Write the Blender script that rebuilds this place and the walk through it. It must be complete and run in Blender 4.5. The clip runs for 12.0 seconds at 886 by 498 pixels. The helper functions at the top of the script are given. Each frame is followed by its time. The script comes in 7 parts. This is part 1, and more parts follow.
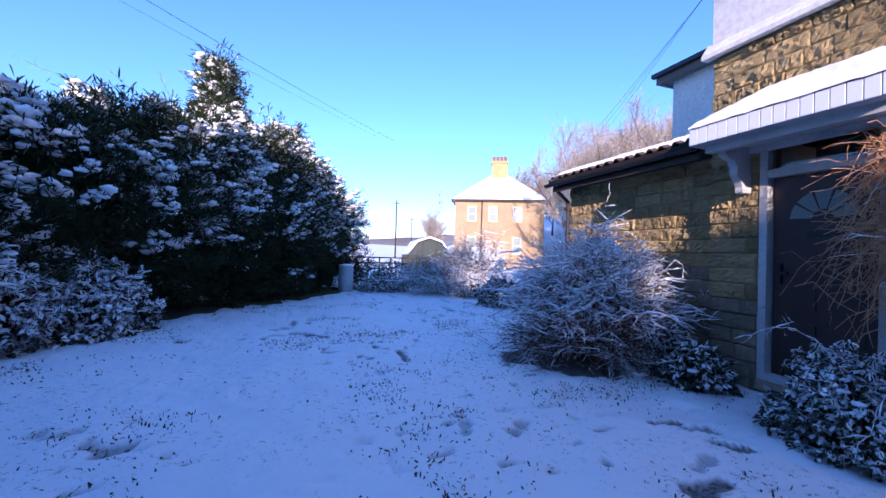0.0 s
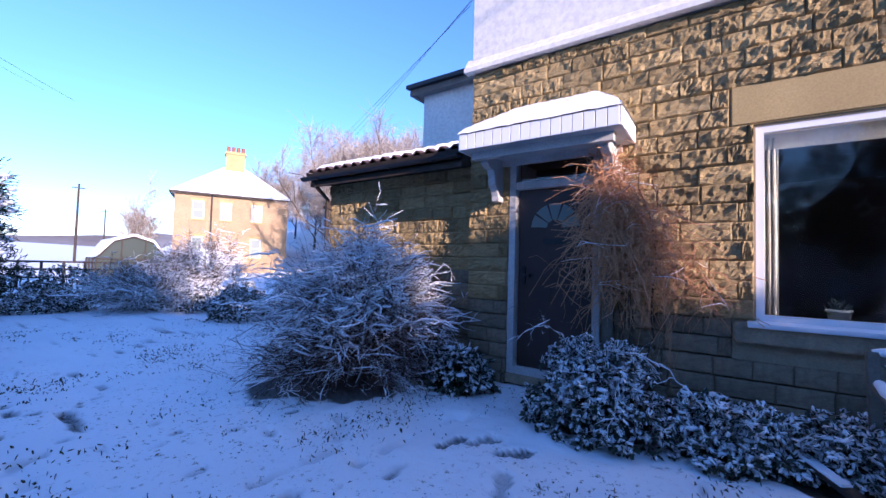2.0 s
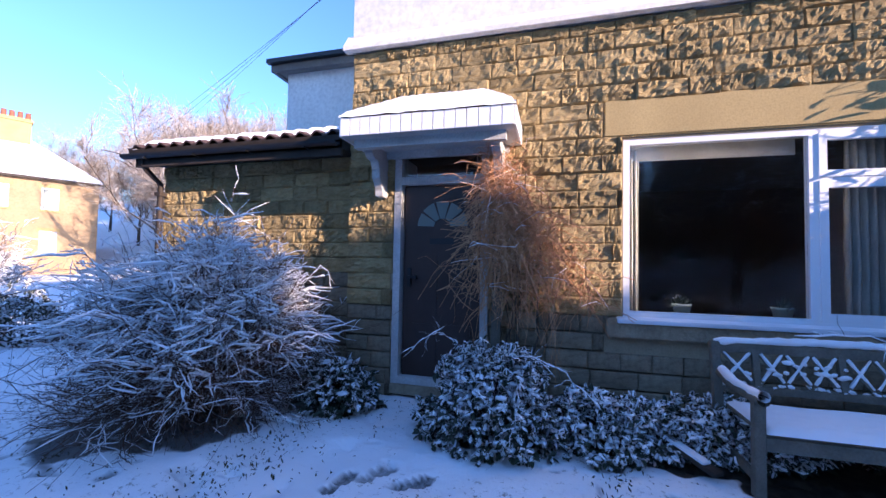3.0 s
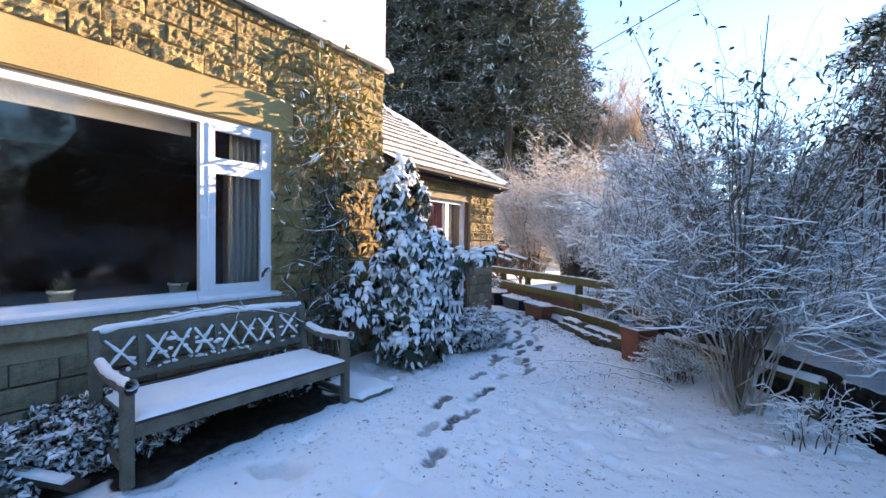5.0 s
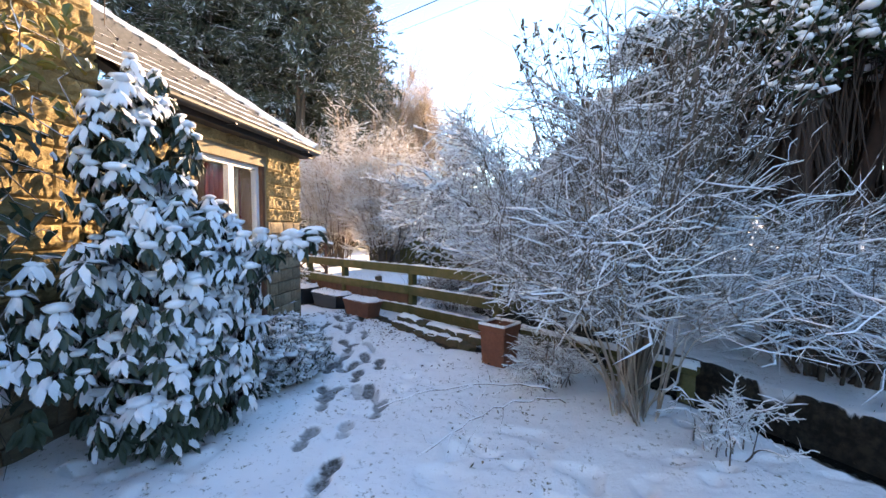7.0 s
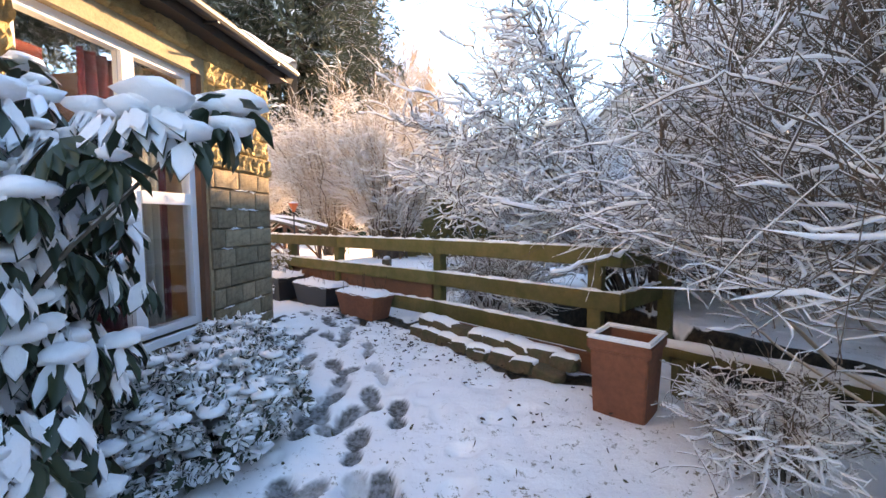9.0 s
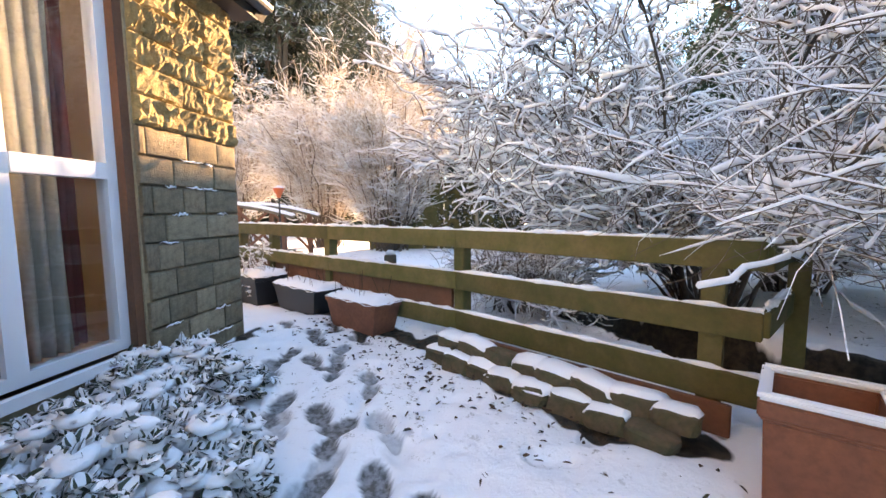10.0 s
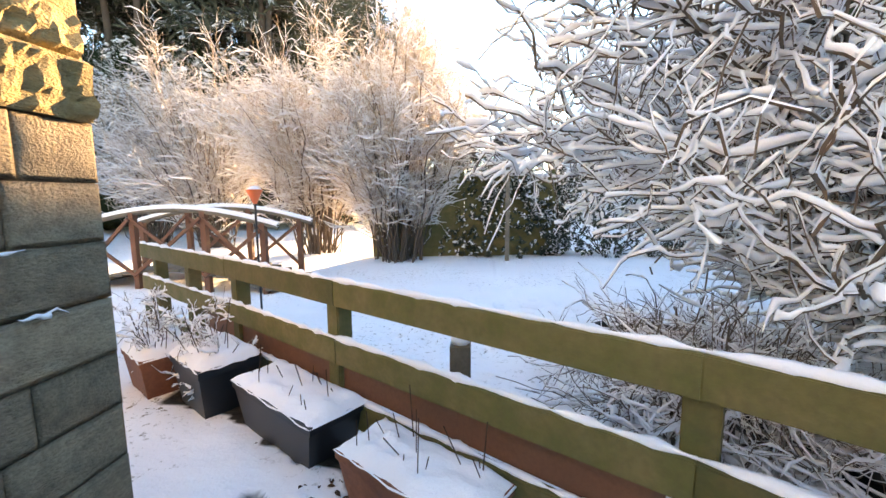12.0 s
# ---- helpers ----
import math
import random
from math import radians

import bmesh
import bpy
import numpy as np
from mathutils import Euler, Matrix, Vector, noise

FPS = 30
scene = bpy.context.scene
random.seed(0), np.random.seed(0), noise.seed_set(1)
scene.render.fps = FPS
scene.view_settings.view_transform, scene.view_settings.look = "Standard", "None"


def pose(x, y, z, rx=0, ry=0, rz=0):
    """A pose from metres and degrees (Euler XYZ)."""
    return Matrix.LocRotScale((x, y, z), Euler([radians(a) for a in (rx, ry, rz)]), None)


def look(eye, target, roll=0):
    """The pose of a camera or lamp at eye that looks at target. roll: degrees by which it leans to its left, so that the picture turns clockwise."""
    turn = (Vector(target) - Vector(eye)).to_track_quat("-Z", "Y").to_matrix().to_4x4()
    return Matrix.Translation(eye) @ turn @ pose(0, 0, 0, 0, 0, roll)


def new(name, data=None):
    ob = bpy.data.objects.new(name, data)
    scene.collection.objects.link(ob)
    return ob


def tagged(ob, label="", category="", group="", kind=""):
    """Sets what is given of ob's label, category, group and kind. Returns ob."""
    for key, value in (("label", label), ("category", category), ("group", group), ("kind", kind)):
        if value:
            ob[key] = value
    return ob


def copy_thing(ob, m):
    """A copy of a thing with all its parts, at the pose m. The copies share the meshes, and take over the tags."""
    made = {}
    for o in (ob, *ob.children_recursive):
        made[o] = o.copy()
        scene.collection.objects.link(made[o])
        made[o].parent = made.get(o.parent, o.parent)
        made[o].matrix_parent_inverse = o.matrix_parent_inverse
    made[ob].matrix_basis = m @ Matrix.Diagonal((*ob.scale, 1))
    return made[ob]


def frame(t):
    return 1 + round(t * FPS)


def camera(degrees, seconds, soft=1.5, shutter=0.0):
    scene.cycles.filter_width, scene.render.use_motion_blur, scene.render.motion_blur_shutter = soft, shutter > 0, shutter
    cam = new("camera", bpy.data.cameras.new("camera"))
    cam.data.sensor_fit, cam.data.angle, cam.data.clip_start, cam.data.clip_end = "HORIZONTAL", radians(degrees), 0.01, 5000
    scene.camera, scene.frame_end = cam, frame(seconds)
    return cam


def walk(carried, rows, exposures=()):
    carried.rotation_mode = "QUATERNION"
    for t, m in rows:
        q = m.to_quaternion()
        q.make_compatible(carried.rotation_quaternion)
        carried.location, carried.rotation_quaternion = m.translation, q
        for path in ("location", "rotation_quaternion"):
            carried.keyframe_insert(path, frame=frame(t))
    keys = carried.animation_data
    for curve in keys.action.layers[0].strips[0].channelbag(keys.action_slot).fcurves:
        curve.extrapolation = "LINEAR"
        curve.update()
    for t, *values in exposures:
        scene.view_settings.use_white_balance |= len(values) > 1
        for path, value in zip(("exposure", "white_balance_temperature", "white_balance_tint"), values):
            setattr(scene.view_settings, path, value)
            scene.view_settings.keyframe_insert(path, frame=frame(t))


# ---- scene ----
cam = camera(95.4, 12.0)
PATH = [
    (0, (0.08, 0.272, 1.352), (0.746, 2.158, 1.376), 1.6),
    (0.5, (0.113, 0.281, 1.37), (1.115, 2.011, 1.403), 1.7),
    (1, (0.104, 0.542, 1.355), (1.372, 2.089, 1.411), 1.8),
    (1.5, (0.206, 0.829, 1.33), (1.679, 2.181, 1.399), 1.7),
    (2, (0.362, 1.101, 1.34), (1.999, 2.247, 1.42), 1.6),
    (2.5, (0.488, 1.412, 1.36), (2.275, 2.304, 1.449), 1.4),
    (2.7, (0.542, 1.487, 1.371), (2.386, 2.258, 1.46), 1.3),
    (4.3, (0.787, 1.323, 1.421), (2.54, 0.359, 1.417), 0.7),
    (4.5, (0.768, 1.257, 1.433), (2.377, 0.069, 1.419), 0.6),
    (5, (0.69, 1.054, 1.477), (1.891, -0.544, 1.44), 0.7),
    (5.5, (0.794, 0.869, 1.477), (1.626, -0.949, 1.426), 0.6),
    (6, (1.11, 0.602, 1.452), (1.675, -1.316, 1.394), 0.5),
    (6.5, (1.32, 0.212, 1.405), (1.733, -1.744, 1.325), 0.2),
    (7, (1.718, -0.191, 1.439), (1.991, -2.169, 1.327), 0.1),
    (7.5, (2.031, -0.684, 1.326), (2.237, -2.671, 1.232), 0.4),
    (7.7, (2.116, -0.918, 1.27), (2.315, -2.906, 1.187), 0.5),
    (9.3, (2.461, -2.255, 1.072), (2.744, -4.229, 0.916), -0.4),
    (9.5, (2.545, -2.428, 1.069), (2.818, -4.403, 0.906), -0.4),
    (10, (2.684, -2.905, 1.032), (2.94, -4.879, 0.843), -0.4),
    (10.5, (2.892, -3.335, 1.018), (3.129, -5.309, 0.807), -0.5),
    (11, (3.117, -3.779, 1.101), (3.337, -5.753, 0.874), -0.3),
    (11.5, (3.316, -4.243, 1.227), (3.53, -6.217, 0.982), -0.3),
    (12, (3.488, -4.626, 1.29), (3.702, -6.598, 1.038), -0.4),
]
EXPOSURES = [
    (0, 1.07, 5100, 34), (1.5, 1.12, 5150, 34), (2.5, 1.29, 5250, 33), (4.5, 2.12, 6600, 18), (5.5, 2.25, 6900, 18),
    (7.5, 2.5, 7800, 19), (9.5, 2.93, 9000, 24), (10.5, 3.17, 9100, 21), (11.25, 3.2, 9100, 19), (12, 3.03, 9000, 18),
]
walk(cam, [(t, look(eye, target, roll)) for t, eye, target, roll in PATH], EXPOSURES)

# ---- light ----
SUN_AZ, SUN_EL = radians(-108), radians(14)
to_sun = Vector((math.cos(SUN_AZ) * math.cos(SUN_EL), math.sin(SUN_AZ) * math.cos(SUN_EL), math.sin(SUN_EL)))
sun = new("sun", bpy.data.lights.new("sun", "SUN"))
sun.data.energy, sun.data.angle, sun.data.color = 4.8, radians(0.6), (1.0, 0.77, 0.51)
sun.rotation_euler = to_sun.to_track_quat("Z", "Y").to_euler()
world = bpy.data.worlds.new("world")
scene.world = world
world.use_nodes = True
wn = world.node_tree
sky = wn.nodes.new("ShaderNodeTexSky")
sky.sky_type, sky.sun_disc = "NISHITA", False
sky.sun_elevation, sky.sun_rotation = SUN_EL, radians(90) - SUN_AZ
sky.altitude = 0
sky.air_density, sky.dust_density, sky.ozone_density = 1.25, 0.0, 5.0
wn.nodes["Background"].inputs[1].default_value = 0.15
wn.links.new(sky.outputs[0], wn.nodes["Background"].inputs[0])

# ---- materials ----


def mat(name, color, rough=0.7, metal=0.0, spec=0.5):
    m = bpy.data.materials.new(name)
    m.use_nodes = True
    b = m.node_tree.nodes["Principled BSDF"]
    b.inputs["Base Color"].default_value = (*color, 1)
    b.inputs["Roughness"].default_value = rough
    b.inputs["Metallic"].default_value = metal
    b.inputs["Specular IOR Level"].default_value = spec
    return m


def node(m, kind, **inputs):
    n = m.node_tree.nodes.new(kind)
    for key, value in inputs.items():
        n.inputs[key.replace("_", " ")].default_value = value
    return n


def wire(m, a, b):
    m.node_tree.links.new(a, b)


def noise_of(m, scale, detail=4.0, rough=0.6, coords="Object"):
    tc = node(m, "ShaderNodeTexCoord")
    n = node(m, "ShaderNodeTexNoise", Scale=scale, Detail=detail, Roughness=rough)
    wire(m, tc.outputs[coords], n.inputs["Vector"])
    return n.outputs["Fac"]


def ramp(m, fac, lo, hi, a=0.0, b=1.0):
    n = node(m, "ShaderNodeMapRange", From_Min=lo, From_Max=hi, To_Min=a, To_Max=b)
    wire(m, fac, n.inputs["Value"])
    return n.outputs["Result"]


def mixed(m, fac, a, b, mode="MIX"):
    n = m.node_tree.nodes.new("ShaderNodeMix")
    n.data_type, n.blend_type = "RGBA", mode
    for value, i in ((fac, 0), (a, 6), (b, 7)):
        if isinstance(value, (int, float)):
            n.inputs[i].default_value = value
        elif isinstance(value, tuple):
            n.inputs[i].default_value = (*value, 1)
        else:
            wire(m, value, n.inputs[i])
    return n.outputs[2]


def base(m, out):
    wire(m, out, m.node_tree.nodes["Principled BSDF"].inputs["Base Color"])


def relief(m, fac, strength=0.4, dist=0.01):
    n = node(m, "ShaderNodeBump", Strength=strength, Distance=dist)
    wire(m, fac, n.inputs["Height"])
    wire(m, n.outputs[0], m.node_tree.nodes["Principled BSDF"].inputs["Normal"])


def worn(name, a, b, scale=3.0, fine=40.0, rough=0.75, bump=0.3, dist=0.004, vary=0.0, spec=0.4):
    """Two colours mixed by a broad and a fine noise, with relief; vary: how far single pieces differ."""
    m = mat(name, a, rough, spec=spec)
    broad, small = noise_of(m, scale), noise_of(m, fine, 5.0)
    c = mixed(m, ramp(m, broad, 0.35, 0.65), a, b)
    c = mixed(m, ramp(m, small, 0.4, 0.75, 0.0, 0.45), c, tuple(v * 0.5 for v in b))
    if vary:
        info = node(m, "ShaderNodeObjectInfo")
        c = mixed(m, 1.0, c, mixed(m, info.outputs["Random"], (1 - vary,) * 3, (1 + vary * 0.4,) * 3), "MULTIPLY")
    base(m, c)
    relief(m, small, bump, dist)
    return m


SNOW = (0.93, 0.925, 0.915)


def snow_on(m, color_out, lo=0.15, hi=0.6, scale=9.0, amount=0.35):
    """Snow that has settled on the faces that look up."""
    geo = node(m, "ShaderNodeNewGeometry")
    sep = node(m, "ShaderNodeSeparateXYZ")
    wire(m, geo.outputs["Normal"], sep.inputs[0])
    add = node(m, "ShaderNodeMath")
    add.operation = "ADD"
    wire(m, sep.outputs["Z"], add.inputs[0])
    wire(m, ramp(m, noise_of(m, scale, 3.0), 0.3, 0.7, -amount, amount), add.inputs[1])
    base(m, mixed(m, ramp(m, add.outputs[0], lo, hi), color_out, SNOW))


M = {}
m = M["snow"] = mat("snow", SNOW, 0.65, spec=0.3)
c = mixed(m, ramp(m, noise_of(m, 1.3, 5.0), 0.35, 0.7), SNOW, (0.84, 0.845, 0.86))
base(m, c)
relief(m, noise_of(m, 60, 6.0, 0.7), 0.5, 0.012)
m = M["ground"] = mat("snowy_ground", SNOW, 0.7, spec=0.25)
c = mixed(m, ramp(m, noise_of(m, 0.9, 6.0), 0.35, 0.7), SNOW, (0.87, 0.87, 0.87))
thin = ramp(m, noise_of(m, 22.0, 4.0, 0.75), 0.58, 0.66)
patch = ramp(m, noise_of(m, 0.8, 4.0), 0.42, 0.58)
both = node(m, "ShaderNodeMath")
both.operation = "MULTIPLY"
wire(m, thin, both.inputs[0])
wire(m, patch, both.inputs[1])
c = mixed(m, both.outputs[0], c, (0.20, 0.17, 0.10))
trod = node(m, "ShaderNodeAttribute")
trod.attribute_name = "trodden"
c = mixed(m, trod.outputs["Fac"], c, mixed(m, ramp(m, noise_of(m, 35.0, 3.0), 0.4, 0.6), (0.07, 0.065, 0.055), (0.24, 0.24, 0.24)))
# dark colour for bare soil, and for the shade on the ditch walls
soil = node(m, "ShaderNodeAttribute")
soil.attribute_name = "soil_and_bank_shade"
base(m, mixed(m, ramp(m, soil.outputs["Fac"], 0.35, 0.65), c, mixed(m, ramp(m, noise_of(m, 14.0, 4.0), 0.4, 0.65), (0.018, 0.014, 0.010), (0.06, 0.045, 0.03))))
relief(m, noise_of(m, 30, 7.0, 0.7), 0.6, 0.02)
M["soil"] = worn("dark_soil", (0.05, 0.04, 0.03), (0.09, 0.07, 0.05), 4, 30, 0.95)
M["turf"] = worn("bare_turf", (0.055, 0.05, 0.022), (0.10, 0.08, 0.04), 4, 60, 0.95)
M["stone"] = worn("yellow_sandstone", (0.54, 0.41, 0.20), (0.42, 0.305, 0.14), 5, 26, 0.9, 0.9, 0.028, vary=0.3, spec=0.2)
# the same sandstone, in a greyer tone that stands for the shaded lower wall
M["stone_smooth"] = worn("shade_grey_sandstone", (0.40, 0.315, 0.205), (0.265, 0.205, 0.135), 4.5, 24, 0.9, 0.9, 0.016, vary=0.32, spec=0.2)
M["ashlar"] = worn("dressed_sandstone", (0.46, 0.345, 0.155), (0.39, 0.29, 0.13), 1.5, 60, 0.85, 0.15, 0.003, spec=0.2)
M["mortar"] = worn("mortar", (0.40, 0.325, 0.21), (0.32, 0.26, 0.17), 6, 60, 0.95, 0.4, 0.006, spec=0.2)
M["render"] = worn("white_render", (0.78, 0.76, 0.72), (0.70, 0.68, 0.64), 1.2, 16, 0.85, 0.3, 0.006, spec=0.2)
M["upvc"] = mat("white_plastic", (0.80, 0.81, 0.82), 0.35)
M["whitewood"] = worn("white_painted_wood", (0.58, 0.57, 0.54), (0.46, 0.45, 0.42), 3, 50, 0.55, 0.2, 0.003)
M["door"] = worn("dark_brown_painted_wood", (0.045, 0.026, 0.020), (0.060, 0.034, 0.026), 3, 70, 0.4, 0.15, 0.002)
M["black"] = mat("black_plastic", (0.012, 0.012, 0.014), 0.45)
M["darkwood"] = worn("dark_wood", (0.030, 0.022, 0.016), (0.05, 0.036, 0.026), 4, 50, 0.7)
M["brownwood"] = worn("brown_stained_wood", (0.15, 0.065, 0.035), (0.20, 0.085, 0.045), 4, 60, 0.7)
M["greenwood"] = worn("algae_green_wood", (0.105, 0.10, 0.026), (0.17, 0.13, 0.05), 7, 40, 0.85, 0.5, 0.006, vary=0.25)
M["greywood"] = worn("weathered_grey_wood", (0.19, 0.165, 0.125), (0.12, 0.105, 0.075), 6, 70, 0.85, 0.5, 0.004)
M["terracotta"] = worn("terracotta", (0.26, 0.095, 0.05), (0.19, 0.07, 0.04), 4, 40, 0.8, 0.3, 0.004)
M["slate"] = worn("grey_tile", (0.16, 0.14, 0.13), (0.22, 0.19, 0.16), 4, 30, 0.8, vary=0.3)
m = M["snowtile"] = mat("snow_dusted_tile", (0.2, 0.16, 0.13), 0.75)
snow_on(m, ramp(m, noise_of(m, 20), 0, 1, 0.06, 0.16), 0.25, 0.75, 16.0, 0.55)
M["pantile"] = worn("brown_pantile", (0.10, 0.06, 0.05), (0.06, 0.04, 0.035), 5, 40, 0.7)
# the dimness indoors is put into this plaster's dark brown
M["room"] = worn("shade_dark_plaster", (0.10, 0.055, 0.035), (0.07, 0.04, 0.03), 1, 30, 0.9)
M["red"] = worn("red_plaster", (0.20, 0.035, 0.03), (0.16, 0.03, 0.03), 2, 30, 0.9)
M["redcurtain"] = worn("dark_red_curtain", (0.22, 0.03, 0.035), (0.15, 0.022, 0.028), 4, 60, 0.9)
M["curtain"] = worn("cream_curtain", (0.50, 0.49, 0.42), (0.40, 0.39, 0.34), 4, 60, 0.9)
M["pot"] = mat("pale_green_pot", (0.45, 0.55, 0.50), 0.4)
m = M["glass"] = mat("window_glass", (0.95, 0.97, 0.97), 0.02)
m.node_tree.nodes["Principled BSDF"].inputs["Transmission Weight"].default_value = 1.0
m = M["bark"] = mat("bark", (0.08, 0.06, 0.045), 0.9, spec=0.2)
snow_on(m, mixed(m, noise_of(m, 18), (0.06, 0.045, 0.035), (0.14, 0.11, 0.085)), 0.45, 0.8, 12)
m = M["twig"] = mat("twig", (0.12, 0.085, 0.06), 0.85, spec=0.2)
snow_on(m, mixed(m, noise_of(m, 12), (0.09, 0.065, 0.05), (0.19, 0.14, 0.10)), 0.35, 0.7, 12)
m = M["redtwig"] = mat("russet_brown_twig", (0.09, 0.045, 0.03), 0.85, spec=0.2)
base(m, mixed(m, noise_of(m, 12), (0.055, 0.03, 0.022), (0.14, 0.075, 0.045)))
m = M["frost_twig"] = mat("frosted_twig", (0.4, 0.36, 0.32), 0.85, spec=0.2)
snow_on(m, mixed(m, noise_of(m, 12), (0.24, 0.19, 0.15), (0.42, 0.36, 0.30)), -0.1, 0.5, 6, 0.5)


def let_through(m, color, share):
    """Thin frost lets part of the light through."""
    out = m.node_tree.nodes["Material Output"]
    t = node(m, "ShaderNodeBsdfTranslucent", Color=(*color, 1))
    mx = node(m, "ShaderNodeMixShader", Fac=share)
    wire(m, m.node_tree.nodes["Principled BSDF"].outputs[0], mx.inputs[1])
    wire(m, t.outputs[0], mx.inputs[2])
    wire(m, mx.outputs[0], out.inputs["Surface"])


let_through(M["frost_twig"], (0.75, 0.62, 0.45), 0.5)
m = M["frost"] = mat("frost_snow", SNOW, 0.7, spec=0.2)
base(m, mixed(m, ramp(m, noise_of(m, 5.0, 4.0), 0.35, 0.7), SNOW, (0.82, 0.82, 0.84)))
let_through(m, (0.92, 0.90, 0.86), 0.45)
M["rusttwig"] = worn("russet_vine_twig", (0.50, 0.24, 0.11), (0.62, 0.34, 0.17), 8, 40, 0.8)
m = M["conifer"] = mat("dark_conifer_foliage", (0.03, 0.05, 0.025), 0.8, spec=0.15)
base(m, mixed(m, noise_of(m, 2.5), (0.018, 0.030, 0.016), (0.045, 0.062, 0.025)))
m = M["pine"] = mat("pine_foliage", (0.05, 0.07, 0.035), 0.8, spec=0.15)
snow_on(m, mixed(m, noise_of(m, 0.8), (0.045, 0.06, 0.04), (0.10, 0.10, 0.07)), 0.15, 1.0, 1.6, 0.6)
m = M["leaf"] = mat("evergreen_leaf", (0.04, 0.075, 0.03), 0.45)
base(m, mixed(m, noise_of(m, 6), (0.014, 0.030, 0.016), (0.042, 0.062, 0.028)))
m = M["ivyleaf"] = mat("ivy_leaf", (0.035, 0.06, 0.03), 0.5)
base(m, mixed(m, noise_of(m, 6), (0.018, 0.03, 0.016), (0.05, 0.06, 0.03)))
# leaf colour with the yellow of sunlight put in
m = M["sunleaf"] = mat("sunlit_yellow_leaf", (0.20, 0.19, 0.05), 0.6)
M["orange"] = mat("orange_plastic", (0.75, 0.16, 0.05), 0.45)
M["chrome"] = mat("chrome", (0.6, 0.6, 0.6), 0.25, 1.0)
M["clay"] = worn("clay_chimney_pot", (0.30, 0.12, 0.07), (0.24, 0.09, 0.05), 4, 40)
M["hill"] = worn("brown_moor", (0.16, 0.125, 0.10), (0.30, 0.28, 0.27), 0.012, 0.2, 0.95)
# glass colour lowered to stand for shade that the sun lamp doesn't leave here
M["greenglass"] = mat("shade_dark_greenhouse_glass", (0.045, 0.06, 0.05), 0.3, spec=0.3)
M["deadtwig"] = worn("dead_brown_conifer_twig", (0.045, 0.026, 0.018), (0.075, 0.042, 0.028), 3, 30, 0.9)
M["dryleaf"] = worn("withered_grey_brown_leaf", (0.12, 0.10, 0.075), (0.07, 0.055, 0.04), 6, 40, 0.85)
M["farbrick"] = worn("tan_stone_wall", (0.42, 0.30, 0.17), (0.33, 0.23, 0.13), 0.6, 6, 0.9)
M["poly"] = mat("polythene_sheet", (0.62, 0.66, 0.70), 0.5)
m = M["hazyglass"] = mat("misted_glass", (0.17, 0.21, 0.19), 0.35, spec=0.25)
M["tank"] = worn("pale_grey_plastic", (0.50, 0.52, 0.52), (0.40, 0.42, 0.42), 3, 30, 0.5)
M["tankwall"] = worn("pale_wall", (0.60, 0.58, 0.55), (0.5, 0.48, 0.46), 1, 20, 0.85)
M["cable"] = mat("black_cable", (0.015, 0.015, 0.017), 0.6)
M["dead"] = worn("dead_leaf", (0.09, 0.05, 0.025), (0.05, 0.03, 0.018), 8, 40, 0.9)

# ---- mesh helpers ----
rng = np.random.default_rng(7)


def mesh_np(name, verts, faces, material, smooth=False):
    """A mesh from arrays: verts (n, 3), faces (k, 3) or (k, 4)."""
    me = bpy.data.meshes.new(name)
    verts, faces = np.asarray(verts, np.float32), np.asarray(faces, np.int32)
    k, w = faces.shape
    me.vertices.add(len(verts))
    me.vertices.foreach_set("co", verts.ravel())
    me.loops.add(k * w)
    me.loops.foreach_set("vertex_index", faces.ravel())
    me.polygons.add(k)
    me.polygons.foreach_set("loop_start", np.arange(0, k * w, w, dtype=np.int32))
    me.polygons.foreach_set("use_smooth", np.full(k, smooth))
    me.update(calc_edges=True)
    me.materials.append(material)
    return me


def empty(name, x=0, y=0, z=0, rz=0):
    ob = new(name)
    ob.matrix_basis = pose(x, y, z, 0, 0, rz)
    return ob


MASSES = {"twig_tangle", "branchwork", "stemwork", "foliage", "boughwork", "limbwork", "hanging_tangle", "snow_cover", "dead_growth", "snow_dust", "crown"}


def part_np(name, verts, faces, material, parent=None, label="", smooth=False):
    ob = new(name, mesh_np(name, verts, faces, material, smooth))
    ob.parent = parent
    if name in MASSES or (name == "snow" and len(verts) > 500):
        tagged(ob, kind="stuff")
    return tagged(ob, label)


def part(name, bm, material, parent=None, label="", bevel=0.0, smooth=False):
    """Links a bmesh as one mesh object under a thing or a part."""
    if bevel:
        bmesh.ops.bevel(bm, geom=bm.edges[:], offset=bevel, segments=2, affect="EDGES", clamp_overlap=True)
    me = bpy.data.meshes.new(name)
    bm.to_mesh(me)
    bm.free()
    me.materials.append(material)
    for p in me.polygons:
        p.use_smooth = smooth
    ob = new(name, me)
    ob.parent = parent
    return tagged(ob, label)


def box(bm, x0, x1, y0, y1, z0, z1, m=None):
    """Adds a box to bm."""
    t = Matrix.Translation(((x0 + x1) / 2, (y0 + y1) / 2, (z0 + z1) / 2)) @ Matrix.Diagonal((abs(x1 - x0), abs(y1 - y0), abs(z1 - z0), 1))
    bmesh.ops.create_cube(bm, size=1, matrix=(m @ t) if m else t)
    return bm


def boxes(*dims):
    bm = bmesh.new()
    for d in dims:
        box(bm, *d)
    return bm


